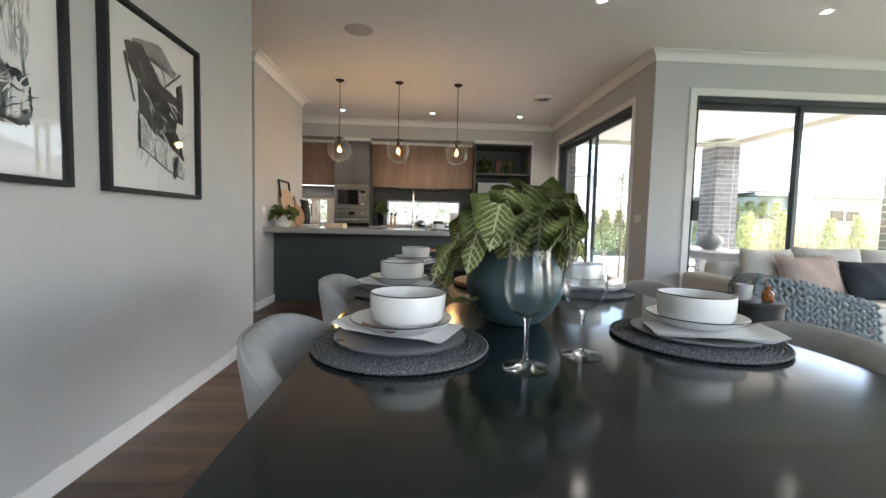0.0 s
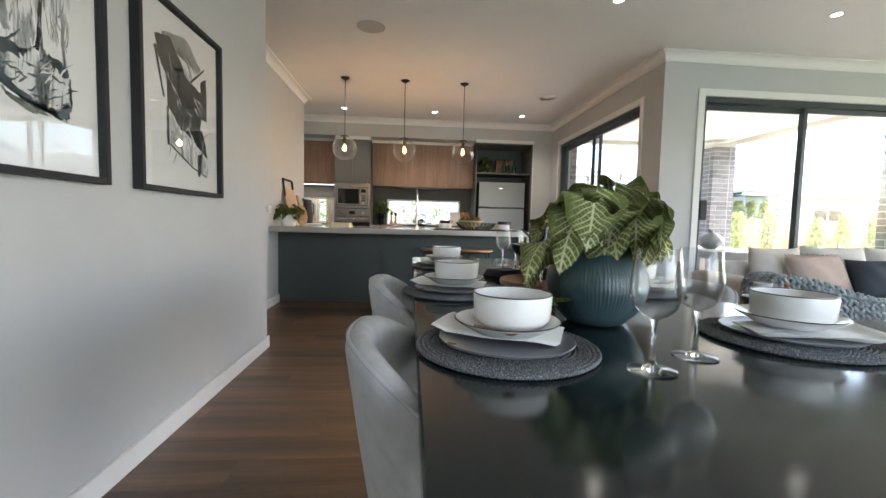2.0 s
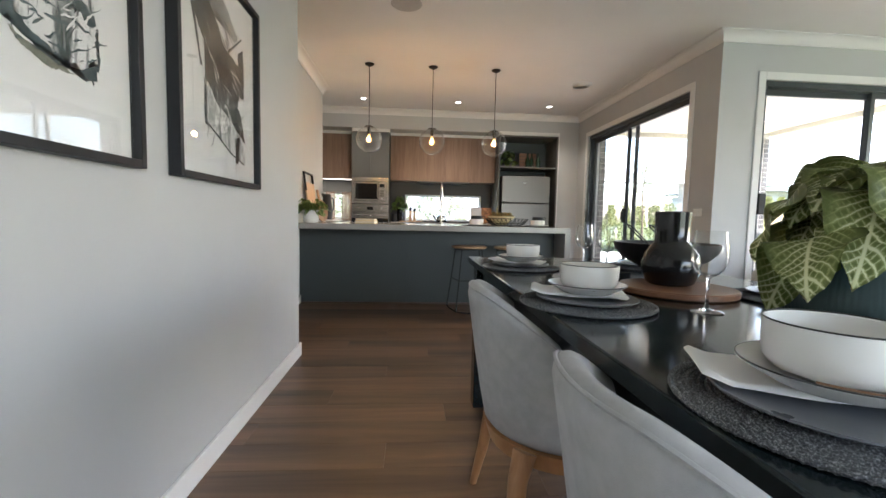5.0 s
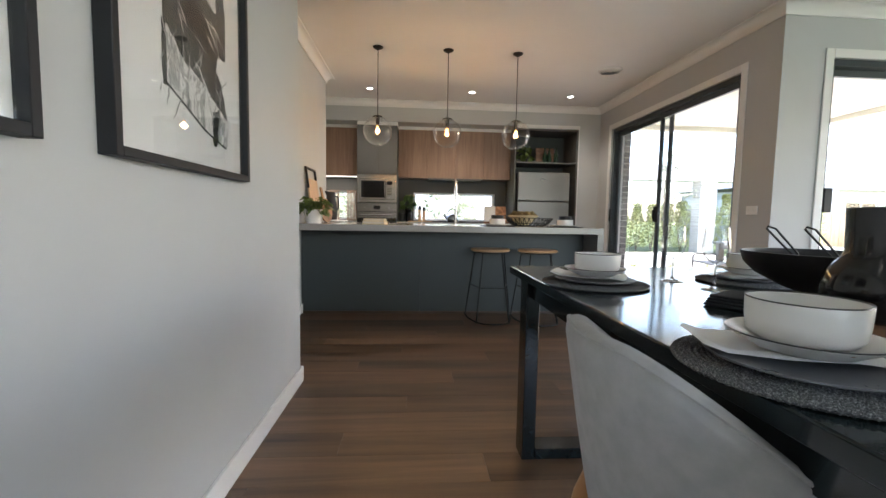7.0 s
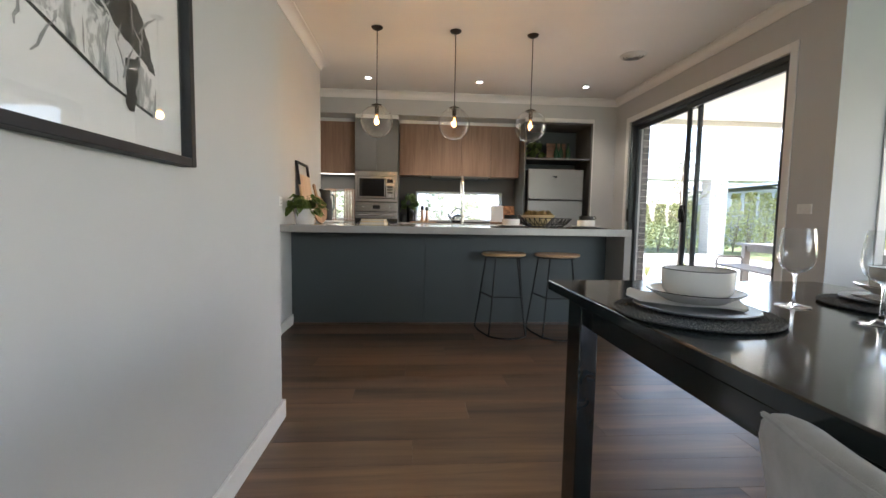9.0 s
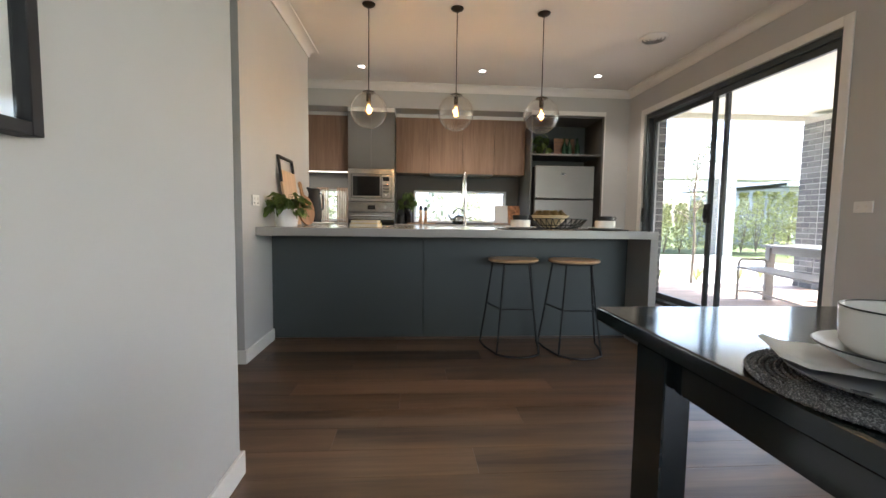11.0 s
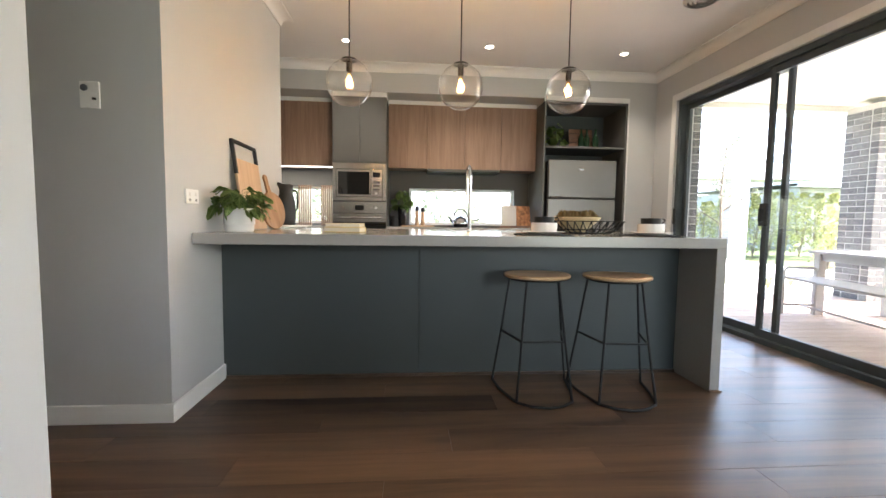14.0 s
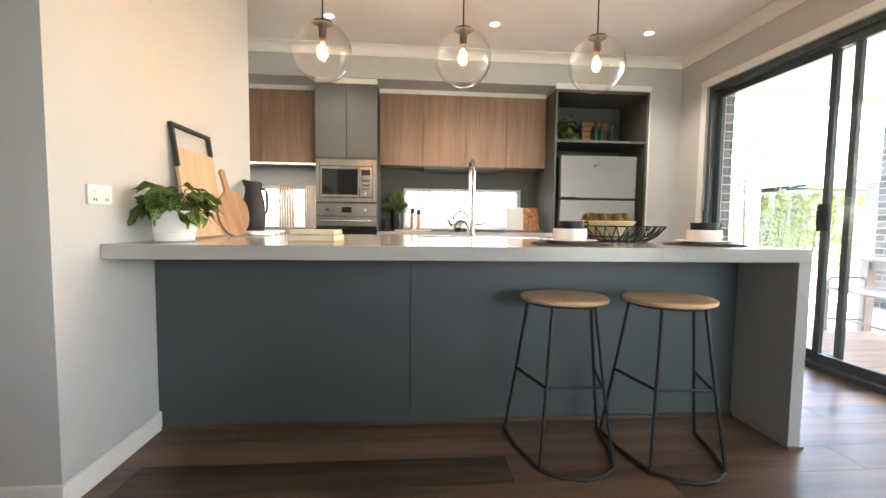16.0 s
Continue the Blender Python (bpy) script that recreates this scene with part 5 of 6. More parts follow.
for k, (mt, z, turn, w, lab) in enumerate(((M_BOOK, 0.001, -6, 0.115, "yellow hardback book lying on the counter"), (M_BOOK2, 0.033, -3, 0.108, "cream book lying on another book"))):
    bk = thing("book", -1.055, 5.24, CT + z, lab, "book", "stacked books", turn=turn)
    th = 0.03 if k == 0 else 0.022
    part("cover", boxes((-w, -0.09, 0, w, 0.09, 0.003), (-w, -0.09, th - 0.003, w, 0.09, th), (-w, 0.087, 0.003, w, 0.09, th - 0.003), bev=0.0008), mt, bk)
    part("pages", boxes((-w + 0.004, -0.086, 0.003, w - 0.004, 0.087, th - 0.003)), M_PAGES, bk)
tp = thing("tap", -0.13, 6.12, CT + 0.001, "tall chrome gooseneck kitchen tap", "tap")
bm = bmesh.new()
lathe(bm, [(0, 0), (0.027, 0), (0.027, 0.006), (0.019, 0.01), (0.019, 0.12), (0.014, 0.125), (0, 0.125)], 28)
part("tap_base", bm, M_CHROME, tp)
pts = [(0, 0, 0.12), (0, 0, 0.3), (0, 0, 0.46)] + [(0, 0.1 - 0.1 * math.cos(radians(a)), 0.46 + 0.1 * math.sin(radians(a))) for a in range(15, 181, 15)] + [(0, 0.2, 0.36), (0, 0.2, 0.3)]
part("spout", tube(bmesh.new(), pts, 0.0135, 14), M_CHROME, tp, smooth=80)
part("lever", tube(bmesh.new(), [(0.018, 0, 0.08), (0.05, 0, 0.085), (0.09, 0, 0.1)], 0.006, 8), M_CHROME, tp)
sn = thing("sink", -0.1, 6.0, CT, "stainless steel sink rim set in the counter", "sink")
part("rim", boxes((-0.42, -0.16, 0.0005, 0.42, -0.145, 0.003), (-0.42, 0.07, 0.0005, 0.42, 0.085, 0.003), (-0.42, -0.145, 0.0005, -0.405, 0.07, 0.003), (0.405, -0.145, 0.0005, 0.42, 0.07, 0.003)), M_STEEL, sn)
part("basin", boxes((-0.405, -0.145, 0.0005, 0.405, 0.07, 0.0015)), M_GREY, sn)
M_CMAT = paint("dark_felt_mat", (0.025, 0.027, 0.03), 0.9, var=0.2, scale=60, bscale=500, bstr=0.6)
for k, (x, y) in enumerate(((0.2, 5.1), (0.92, 5.13))):
    m = thing("counter_mat", x, y, CT + 0.001, "round dark placemat on the counter", "placemat", "placemats on the counter")
    bm = bmesh.new()
    lathe(bm, [(0, 0), (0.185, 0), (0.187, 0.002), (0.185, 0.004), (0, 0.004)], 48)
    part("mat_body", bm, M_CMAT, m)
    p = thing("plate", x, y, CT + 0.006, "white plate on a dark mat", "plate", "plates on the counter")
    part("dish", plate_bm(0.132, 0.015), M_CERAMIC, p)
    b = thing("counter_bowl", x, y, CT + 0.0135, "white bowl on a plate at the counter", "bowl", "bowls on the counter")
    bm = bmesh.new()
    lathe(bm, [(0, 0), (0.07, 0), (0.078, 0.006), (0.081, 0.03), (0.08, 0.062), (0.077, 0.063), (0.075, 0.03), (0.065, 0.012), (0, 0.01)], 44)
    part("bowl_body", bm, M_CERAMIC, b)
    cpb = thing("black_cup", x, y, CT + 0.0245, "small black cup standing in a white bowl", "cup", "black cups on the counter")
    bm = bmesh.new()
    lathe(bm, [(0, 0), (0.05, 0), (0.057, 0.01), (0.064, 0.088), (0.061, 0.089), (0.053, 0.012), (0, 0.008)], 36)
    part("cup_body", bm, M_BLACKMATT, cpb)
    part("handle", tube(bmesh.new(), [(0.062, 0, 0.082), (0.084, 0, 0.086), (0.094, 0, 0.074), (0.084, 0, 0.06), (0.06, 0, 0.058)], 0.004, 8), M_BLACKMATT, cpb)
# wire basket with dried greenery
bs = thing("wire_basket", 0.64, 5.5, CT + 0.001, "shallow black wire basket", "basket")
bm = bmesh.new()
for r, z in ((0.17, 0.004), (0.215, 0.03), (0.265, 0.088)):
    tube(bm, [(r * math.cos(2 * math.pi * i / 48), r * math.sin(2 * math.pi * i / 48), z) for i in range(48)], 0.004, 6, closed=True)
part("hoops", bm, M_BLACKMETAL, bs)
bm = bmesh.new()
for i in range(60):
    a0, a1 = 2 * math.pi * i / 60, 2 * math.pi * (i + (1.5 if i % 2 else -1.5)) / 60
    tube(bm, [(0.17 * math.cos(a0), 0.17 * math.sin(a0), 0.004), (0.217 * math.cos((a0 + a1) / 2), 0.217 * math.sin((a0 + a1) / 2), 0.03), (0.265 * math.cos(a1), 0.265 * math.sin(a1), 0.088)], 0.0036, 5)
part("wires", bm, M_BLACKMETAL, bs)
bm = bmesh.new()
lathe(bm, [(0, 0.006), (0.168, 0.006), (0.17, 0.002), (0, 0.002)], 36)
part("base", bm, M_BLACKMETAL, bs)
bw = thing("fruit_bowl", 0.57, 5.5, CT + 0.0085, "pale bowl inside a wire basket", "bowl")
bm = bmesh.new()
lathe(bm, [(0, 0), (0.06, 0), (0.095, 0.03), (0.165, 0.098), (0.172, 0.108), (0.166, 0.11), (0.09, 0.036), (0, 0.012)], 40)
part("bowl_body", bm, M_BOOK2, bw)
M_ARTI = paint("olive_brown_leaf", (0.24, 0.17, 0.065), 0.8, var=0.5, scale=30, bstr=0.5)
rq = random.Random(11)
for k in range(11):
    a = 2 * math.pi * k / 9
    rr = 0.105 if k < 9 else 0.04 * (k - 9.5) * 2
    ar = thing("artichoke", 0.57 + rr * math.cos(a), 5.5 + rr * math.sin(a), CT + 0.118, "olive brown dried artichoke head in a bowl", "artichoke", "artichokes in the bowl")
    bm = bmesh.new()
    for L in range(6):
        for i in range(10):
            az = 2 * math.pi * (i + 0.5 * (L % 2) + rq.uniform(-0.2, 0.2)) / 10
            r0 = 0.032 - 0.004 * L
            z0 = -0.024 + 0.009 * L
            p0 = Vector((r0 * math.cos(az), r0 * math.sin(az), z0))
            side = Vector((-math.sin(az), math.cos(az), 0)) * 0.011
            tip = p0 + Vector((math.cos(az) * (0.026 - 0.004 * L), math.sin(az) * (0.026 - 0.004 * L), 0.022 + rq.uniform(0, 0.014)))
            v = [bm.verts.new(p0 - side), bm.verts.new(p0 + side), bm.verts.new(tip), bm.verts.new(p0 * 0.6)]
            bm.faces.new((v[0], v[1], v[2]))
            bm.faces.new((v[0], v[2], v[3]))
            bm.faces.new((v[1], v[3], v[2]))
    lathe(bm, [(0, -0.03), (0.024, -0.022), (0.028, -0.004), (0.014, 0.016), (0, 0.02)], 12)
    part("head", bm, M_ARTI, ar)

# ---- on the back bench ----
BZ = 0.911
kt = thing("kettle", -0.02, 7.72, BZ, "stainless steel stovetop kettle", "kettle")
bm = bmesh.new()
lathe(bm, [(0, 0), (0.085, 0), (0.095, 0.01), (0.1, 0.045), (0.085, 0.09), (0.05, 0.118), (0.03, 0.124), (0.012, 0.128), (0.012, 0.14), (0, 0.145)], 36)
part("kettle_body", bm, M_CHROME, kt)
part("spout", tube(bmesh.new(), [(-0.08, 0, 0.05), (-0.12, 0, 0.085), (-0.15, 0, 0.125)], 0.02, 12, taper=lambda q: 1.1 - 0.5 * q), M_CHROME, kt)
part("handle", tube(bmesh.new(), [(0.085 * math.cos(radians(a)), 0, 0.12 + 0.095 * math.sin(radians(a))) for a in range(-5, 190, 13)], 0.008, 8), M_BLACKMATT, kt)
cb = thing("cooktop", 0.0, 7.68, BZ - 0.0005, "black glass cooktop on the bench", "cooktop")
part("glass", boxes((-0.42, -0.24, 0.0006, 0.42, 0.24, 0.0035)), M_DARKGLASS, cb)
kt.location.z += 0.0045
for k, (x, h) in enumerate(((-0.56, 0.24), (-0.49, 0.225))):
    gd = thing("pepper_grinder", x, 7.78, BZ + 0.0125, "tall slim wooden grinder with a dark top", "grinder", "wooden grinders on the bench")
    bm = bmesh.new()
    lathe(bm, [(0, 0), (0.026, 0), (0.027, 0.02), (0.022, h * 0.5), (0.024, h * 0.75), (0, h * 0.75)], 24)
    part("body", bm, M_STOOLSEAT, gd)
    bm = bmesh.new()
    lathe(bm, [(0.02, h * 0.755), (0.024, h * 0.77), (0.023, h * 0.95), (0.015, h), (0, h)], 24)
    part("cap", bm, M_BLACKMATT, gd)
tb = thing("chopping_board", -0.55, 7.76, BZ, "small wooden board under the grinders", "board")
part("board_body", boxes((-0.2, -0.1, 0.0003, 0.2, 0.1, 0.012), bev=0.002), M_STOOLSEAT, tb)
pot_plant("bench_plant", -0.745, 7.77, BZ, 0.052, 0.24, "green plant in a tall black bottle vase", 0.11, 34, 0.1, 21, M_BLACKGLOSS, 0.75)
bt = thing("oil_bottle", -0.84, 7.72, BZ, "short black jar on the bench", "jar")
bm = bmesh.new()
lathe(bm, [(0, 0), (0.045, 0), (0.047, 0.01), (0.047, 0.11), (0.04, 0.125), (0, 0.125)], 28)
part("jar_body", bm, M_BLACKMATT, bt)
M_PHOTO = paint("food_photo_page", (0.42, 0.2, 0.1), 0.5, var=0.6, scale=26)
ck = thing("cookbook", 0.7, 7.74, BZ, "open cookbook leaning on a wooden stand", "book")
part("stand", boxes((-0.21, -0.06, 0.0, 0.21, 0.05, 0.022), bev=0.003), M_BOARD, ck)
for s, mt in ((-1, M_PAPER), (1, M_PHOTO)):
    bm = bmesh.new()
    box(bm, 0.004, 0.0, 0.0, 0.195, 0.012, 0.26, 0.002, 1)
    bmesh.ops.transform(bm, matrix=pose(0, 0.0, 0.023, -14, 0, 8 if s > 0 else 172), verts=bm.verts)
    if s < 0:
        bm.free()
        bm = bmesh.new()
        box(bm, -0.195, 0.0, 0.0, -0.004, 0.012, 0.26, 0.002, 1)
        bmesh.ops.transform(bm, matrix=pose(0, 0.0, 0.023, -14, 0, -8), verts=bm.verts)
    part("page", bm, mt, ck, "white page" if s < 0 else "brown food photograph")
# timber battens beside the side window
bt = thing("batten_screen", -2.03, 7.96, BZ, "vertical timber batten screen by the side window", "screen")
for k in range(17):
    x = -0.02 + 0.028 * k if k < 6 else 0.26 + 0.024 * (k - 6)
    if -2.03 + x > -1.56:
        continue
    part("batten", boxes((x, -0.02, 0.0, x + 0.015, 0.012, 0.5)), M_OAK, bt)

# ---- fridge niche shelf ----
pot_plant("shelf_plant", 1.14, 7.7, 1.887, 0.055, 0.08, "bushy green plant in a dark pot on the niche shelf", 0.115, 44, 0.1, 31, M_BLACKMATT, 0.9)
cr = thing("wooden_plaque", 1.5, 7.75, 1.887, "small upright slatted wooden plaque on the niche shelf", "plaque")
cr.matrix_basis = pose(1.5, 7.75, 1.888, -6, 0, 0)
part("backing", boxes((-0.15, 0.0, 0.0, 0.15, 0.008, 0.28)), M_BLACKMATT, cr)
for k in range(5):
    for a, b in ((-0.15, -0.02 + 0.07 * (k % 2)), (-0.014 + 0.07 * (k % 2), 0.15)):
        part("slat", boxes((a, -0.008, 0.001 + 0.056 * k, b, 0.0005, 0.05 + 0.056 * k), bev=0.001), M_BOARD, cr)
M_BOTTLE = paint("dark_green_glass", (0.012, 0.035, 0.018), 0.1, var=0.2, bstr=0)
for k, (x, y) in enumerate(((1.475, 7.68), (1.55, 7.69), (1.655, 7.67))):
    bo = thing("green_bottle", x, y, 1.887, "dark green glass bottle on the shelf", "bottle", "green bottles on the shelf")
    bm = bmesh.new()
    lathe(bm, [(0, 0), (0.036, 0), (0.038, 0.005), (0.038, 0.13), (0.03, 0.165), (0.015, 0.2), (0.013, 0.25), (0.015, 0.252), (0.015, 0.262), (0, 0.262)], 28)
    part("bottle_body", bm, M_BOTTLE, bo)

# ---- living room corner ----
M_SOFA = paint("cream_linen_sofa", (0.55, 0.53, 0.5), 0.92, var=0.05, scale=12, bscale=600, bstr=0.5, bdist=0.001)
M_PINK = paint("dusty_pink_cushion", (0.38, 0.3, 0.265), 0.9, var=0.08, scale=14, bscale=500, bstr=0.5)
M_NAVY = paint("dark_navy_cushion", (0.03, 0.037, 0.05), 0.9, var=0.15, bscale=500, bstr=0.5)
M_KNIT = paint("grey_blue_knit", (0.25, 0.29, 0.31), 0.95, var=0.15, scale=30, bscale=300, bstr=0.7, bdist=0.002)
sf = thing("sofa", 0, 0, 0, "cream linen sofa below the living room window", "sofa")
SX0, SX1, SY0, SY1 = 2.52, 4.95, 3.0, 3.92
part("base", boxes((SX0, SY0 + 0.02, 0.08, SX1, SY1, 0.3), bev=0.02), M_SOFA, sf)
part("armrest", boxes((SX0, SY0, 0.08, SX0 + 0.22, SY1, 0.6), bev=0.05), M_SOFA, sf)
part("armrest", boxes((SX1 - 0.22, SY0, 0.08, SX1, SY1, 0.6), bev=0.05), M_SOFA, sf)
part("backrest", boxes((SX0 + 0.222, SY1 - 0.2, 0.3, SX1 - 0.222, SY1, 0.7), bev=0.04), M_SOFA, sf)
mid = (SX0 + SX1) / 2
for a, b in ((SX0 + 0.224, mid - 0.003), (mid + 0.003, SX1 - 0.224)):
    part("seat_cushion", boxes((a, SY0, 0.302, b, SY1 - 0.22, 0.45), bev=0.04), M_SOFA, sf)
for x in (SX0 + 0.1, SX1 - 0.1):
    for y in (SY0 + 0.08, SY1 - 0.08):
        part("foot", boxes((x - 0.025, y - 0.025, 0, x + 0.025, y + 0.025, 0.08)), M_BOARD, sf)


def pillow(w, h, d):
    bm = bmesh.new()
    n = 18
    grid = {}
    for s in (1, -1):
        for i in range(n + 1):
            for j in range(n + 1):
                u, v = -1 + 2 * i / n, -1 + 2 * j / n
                if s == -1 and (i in (0, n) or j in (0, n)):
                    grid[s, i, j] = grid[1, i, j]
                    continue
                puff = ((1 - u ** 4) * (1 - v ** 4)) ** 0.55
                pinch = 1 - 0.07 * (1 - abs(u) ** 3) * abs(v) ** 2
                pin2 = 1 - 0.07 * (1 - abs(v) ** 3) * abs(u) ** 2
                wr = 0.006 * math.sin(7 * u + 4 * v) * (1 - u * u)
                grid[s, i, j] = bm.verts.new((u * w / 2 * pin2, s * (puff * d / 2) + wr, v * h / 2 * pinch))
    for s in (1, -1):
        for i in range(n):
            for j in range(n):
                bm.faces.new((grid[s, i, j], grid[s, i + 1, j], grid[s, i + 1, j + 1], grid[s, i, j + 1]))
    return bm


for k, (x, y, z, turn, lean, sz, mt, nm, lab) in enumerate((
        (3.13, 3.6, 0.64, 3, -14, (0.52, 0.42, 0.2), M_SOFA, "back_cushion", "plump cream sofa cushion"),
        (3.72, 3.62, 0.65, -3, -12, (0.62, 0.44, 0.2), M_SOFA, "back_cushion", "plump cream sofa cushion"),
        (4.35, 3.62, 0.65, 2, -12, (0.6, 0.44, 0.2), M_SOFA, "back_cushion", "plump cream sofa cushion"),
        (3.34, 3.4, 0.625, 8, -22, (0.6, 0.36, 0.16), M_PINK, "throw_pillow", "dusty pink fringed pillow on the sofa"),
        (3.86, 3.34, 0.6, -8, -26, (0.5, 0.36, 0.16), M_NAVY, "throw_pillow", "dark navy pillow on the sofa"))):
    p = thing(nm, x, y, z, lab, "cushion", "sofa cushions")
    p.matrix_basis = pose(x, y, z, lean, 0, turn)
    part("cover", pillow(*sz), mt, p, smooth=80)
    if mt is M_PINK:
        bm = bmesh.new()
        rq = random.Random(3)
        for i in range(90):
            q = i / 90 * 4
            side, f = int(q), q - int(q)
            a, b = [(-1 + 2 * f, -1), (1, -1 + 2 * f), (1 - 2 * f, 1), (-1, 1 - 2 * f)][side]
            px, pz = a * sz[0] / 2 * 0.98, b * sz[1] / 2 * 0.98
            tube(bm, [(px, 0, pz), (px * 1.04 + rq.uniform(-.01, .01), rq.uniform(-.01, .01), pz * 1.06 + rq.uniform(-.01, .01))], 0.005, 4)
        part("fringe", bm, mt, p, "tufted fringe")
# chunky knit throw over the arm and the seat
tk = thing("knit_throw", 0, 0, 0, "chunky grey-blue knitted throw draped over the sofa arm", "throw")
bm = bmesh.new()
path = [(2.495, 0.3), (2.49, 0.45), (2.495, 0.57), (2.54, 0.628), (2.62, 0.635), (2.72, 0.63), (2.8, 0.6), (2.9, 0.565), (3.05, 0.53), (3.2, 0.5), (3.32, 0.475)]


def along(q):
    q = min(0.9999, max(0.0, q)) * (len(path) - 1)
    k = int(q)
    f = q - k
    a, b = path[k], path[k + 1]
    return a[0] + (b[0] - a[0]) * f, a[1] + (b[1] - a[1]) * f


for col in range(8):
    y0 = 2.955 + 0.036 * col
    strand = []
    for i in range(141):
        q = i / 140
        x, z = along(q)
        strand.append((x + 0.006 * math.sin(col * 1.3), y0 + 0.011 * math.sin(i * 1.15 + col * math.pi) + 0.02 * math.sin(5 * q), z + 0.016 + 0.009 * math.cos(i * 1.15) + 0.012 * math.sin(6 * q + col * 0.5)))
    tube(bm, strand, 0.0135, 6)
for col in range(20):
    # the part that hangs down in front of the seat
    x0 = 2.56 + 0.046 * col
    x, z = x0, along(0.28 + 0.72 * col / 19)[1]
    strand = []
    for i in range(40):
        q = i / 39
        strand.append((x0 + 0.011 * math.sin(i * 1.15 + col * math.pi) + 0.03 * q, 2.955 - 0.035 * math.sin(math.pi * min(1, q * 2) / 2) + 0.008 * math.cos(i * 1.15), z + 0.015 - q * (0.4 + 0.05 * math.sin(col * 0.7))))
    tube(bm, strand, 0.0135, 6)
part("yarn", bm, M_KNIT, tk, smooth=80)
sd = thing("side_table", 2.2, 2.62, 0, "small round dark side table", "table")
bm = bmesh.new()
lathe(bm, [(0, 0.53), (0.17, 0.53), (0.175, 0.535), (0.175, 0.55), (0.17, 0.555), (0, 0.555)], 44)
part("tabletop", bm, M_BLACKMATT, sd)
bm = bmesh.new()
lathe(bm, [(0, 0), (0.12, 0), (0.125, 0.01), (0.14, 0.3), (0.165, 0.53), (0, 0.53)], 44)
part("base", bm, M_BLACKMATT, sd)
cn = thing("candle_glass", 2.12, 2.62, 0.556, "pale ceramic candle cup on the side table", "candle")
bm = bmesh.new()
lathe(bm, [(0, 0), (0.045, 0), (0.05, 0.01), (0.052, 0.1), (0.048, 0.101), (0.046, 0.07), (0, 0.07)], 32)
part("cup", bm, paint("pale_grey_cup", (0.5, 0.5, 0.5), 0.4), cn)
df = thing("reed_diffuser", 2.255, 2.58, 0.556, "amber glass reed diffuser on the side table", "diffuser")
M_AMBER = paint("amber_glass", (0.3, 0.09, 0.02), 0.12, var=0.2, bstr=0)
bm = bmesh.new()
lathe(bm, [(0, 0), (0.03, 0), (0.033, 0.004), (0.033, 0.05), (0.026, 0.062), (0.014, 0.066), (0.014, 0.088), (0.017, 0.09), (0.017, 0.095), (0, 0.095)], 28)
part("bottle_body", bm, M_AMBER, df)
for dx, dy in ((0.012, 0.01), (-0.015, 0.012), (0.002, -0.012)):
    part("reed", tube(bmesh.new(), [(0, 0, 0.09), (dx * 1.6, dy * 1.6, 0.2)], 0.0014, 5), M_LIGHTBOARD, df)

# ---- outside: deck, piers, roof ----
M_SOFFIT = paint("cream_soffit_paint", (0.74, 0.71, 0.62), 0.8, var=0.02)
M_PAVE = paint("pale_concrete", (0.52, 0.5, 0.46), 0.9, var=0.08, scale=4, bscale=80, bstr=0.5)
M_FENCE = wood("pine_fence_board", (0.36, 0.24, 0.14), (0.56, 0.4, 0.26), 2, 14, 12, 0.8, True, 0.15)
M_ROOFTILE = paint("grey_roof_tile", (0.3, 0.3, 0.31), 0.8, var=0.12, scale=6, bscale=40, bstr=0.6, bdist=0.01)
M_SHRUB = paint("shrub_leaf", (0.44, 0.45, 0.18), 0.6, var=0.5, scale=14, bstr=0.2)
M_PALEBUSH = paint("pale_bush_leaf", (0.38, 0.4, 0.26), 0.7, var=0.4, scale=14, bstr=0.2)
M_BARK = paint("pale_bark", (0.25, 0.2, 0.15), 0.9, var=0.2, scale=20, bstr=0.6)
M_GREYWOOD = paint("pale_grey_outdoor_paint", (0.42, 0.41, 0.4), 0.6, var=0.08, scale=10, bscale=120, bstr=0.3)
DZ = -0.03
structure("ground", boxes((-300, -300, -0.6, 300, 300, -0.17)), M_GRASS, "green lawn and garden ground", "ground")
structure("pavement", boxes((2.6, 8.42, -0.165, 20, 12.0, -0.1), (-4.0, 12.0, -0.165, 9.3, 14.9, -0.1), (6.3, 4.4, -0.165, 20, 8.42, -0.1)), M_PAVE, "pale concrete paving beside the deck", "pavement")
structure("trim_deck_frame", boxes((2.49, 4.34, -0.165, 6.28, 8.4, DZ - 0.026)), M_GAP, "dark frame under the deck boards", "deck frame")
structure("roof_patio", boxes((2.48, 4.32, 2.70, 6.2, 8.38, 2.95)), M_SOFFIT, "cream lined patio roof", "roof")
structure("trim_patio_beam", boxes((2.48, 8.2, 2.62, 6.2, 8.36, 2.698), (6.04, 4.32, 2.62, 6.18, 8.19, 2.698)), M_SOFFIT, "cream edge beam of the patio roof", "beam")
# unseen overhangs, added to block the sun at the right and rear openings
structure("roof_sun_shade", boxes((RIGHT_X + T, -2.6, 2.6, RIGHT_X + 1.3, 4.3, 2.75), (-1.5, REAR_Y - 1.6, 2.6, RIGHT_X + 1.3, REAR_Y - T, 2.75)), M_SOFFIT, "unseen cream eave added to keep sun out of the windows", "eave")
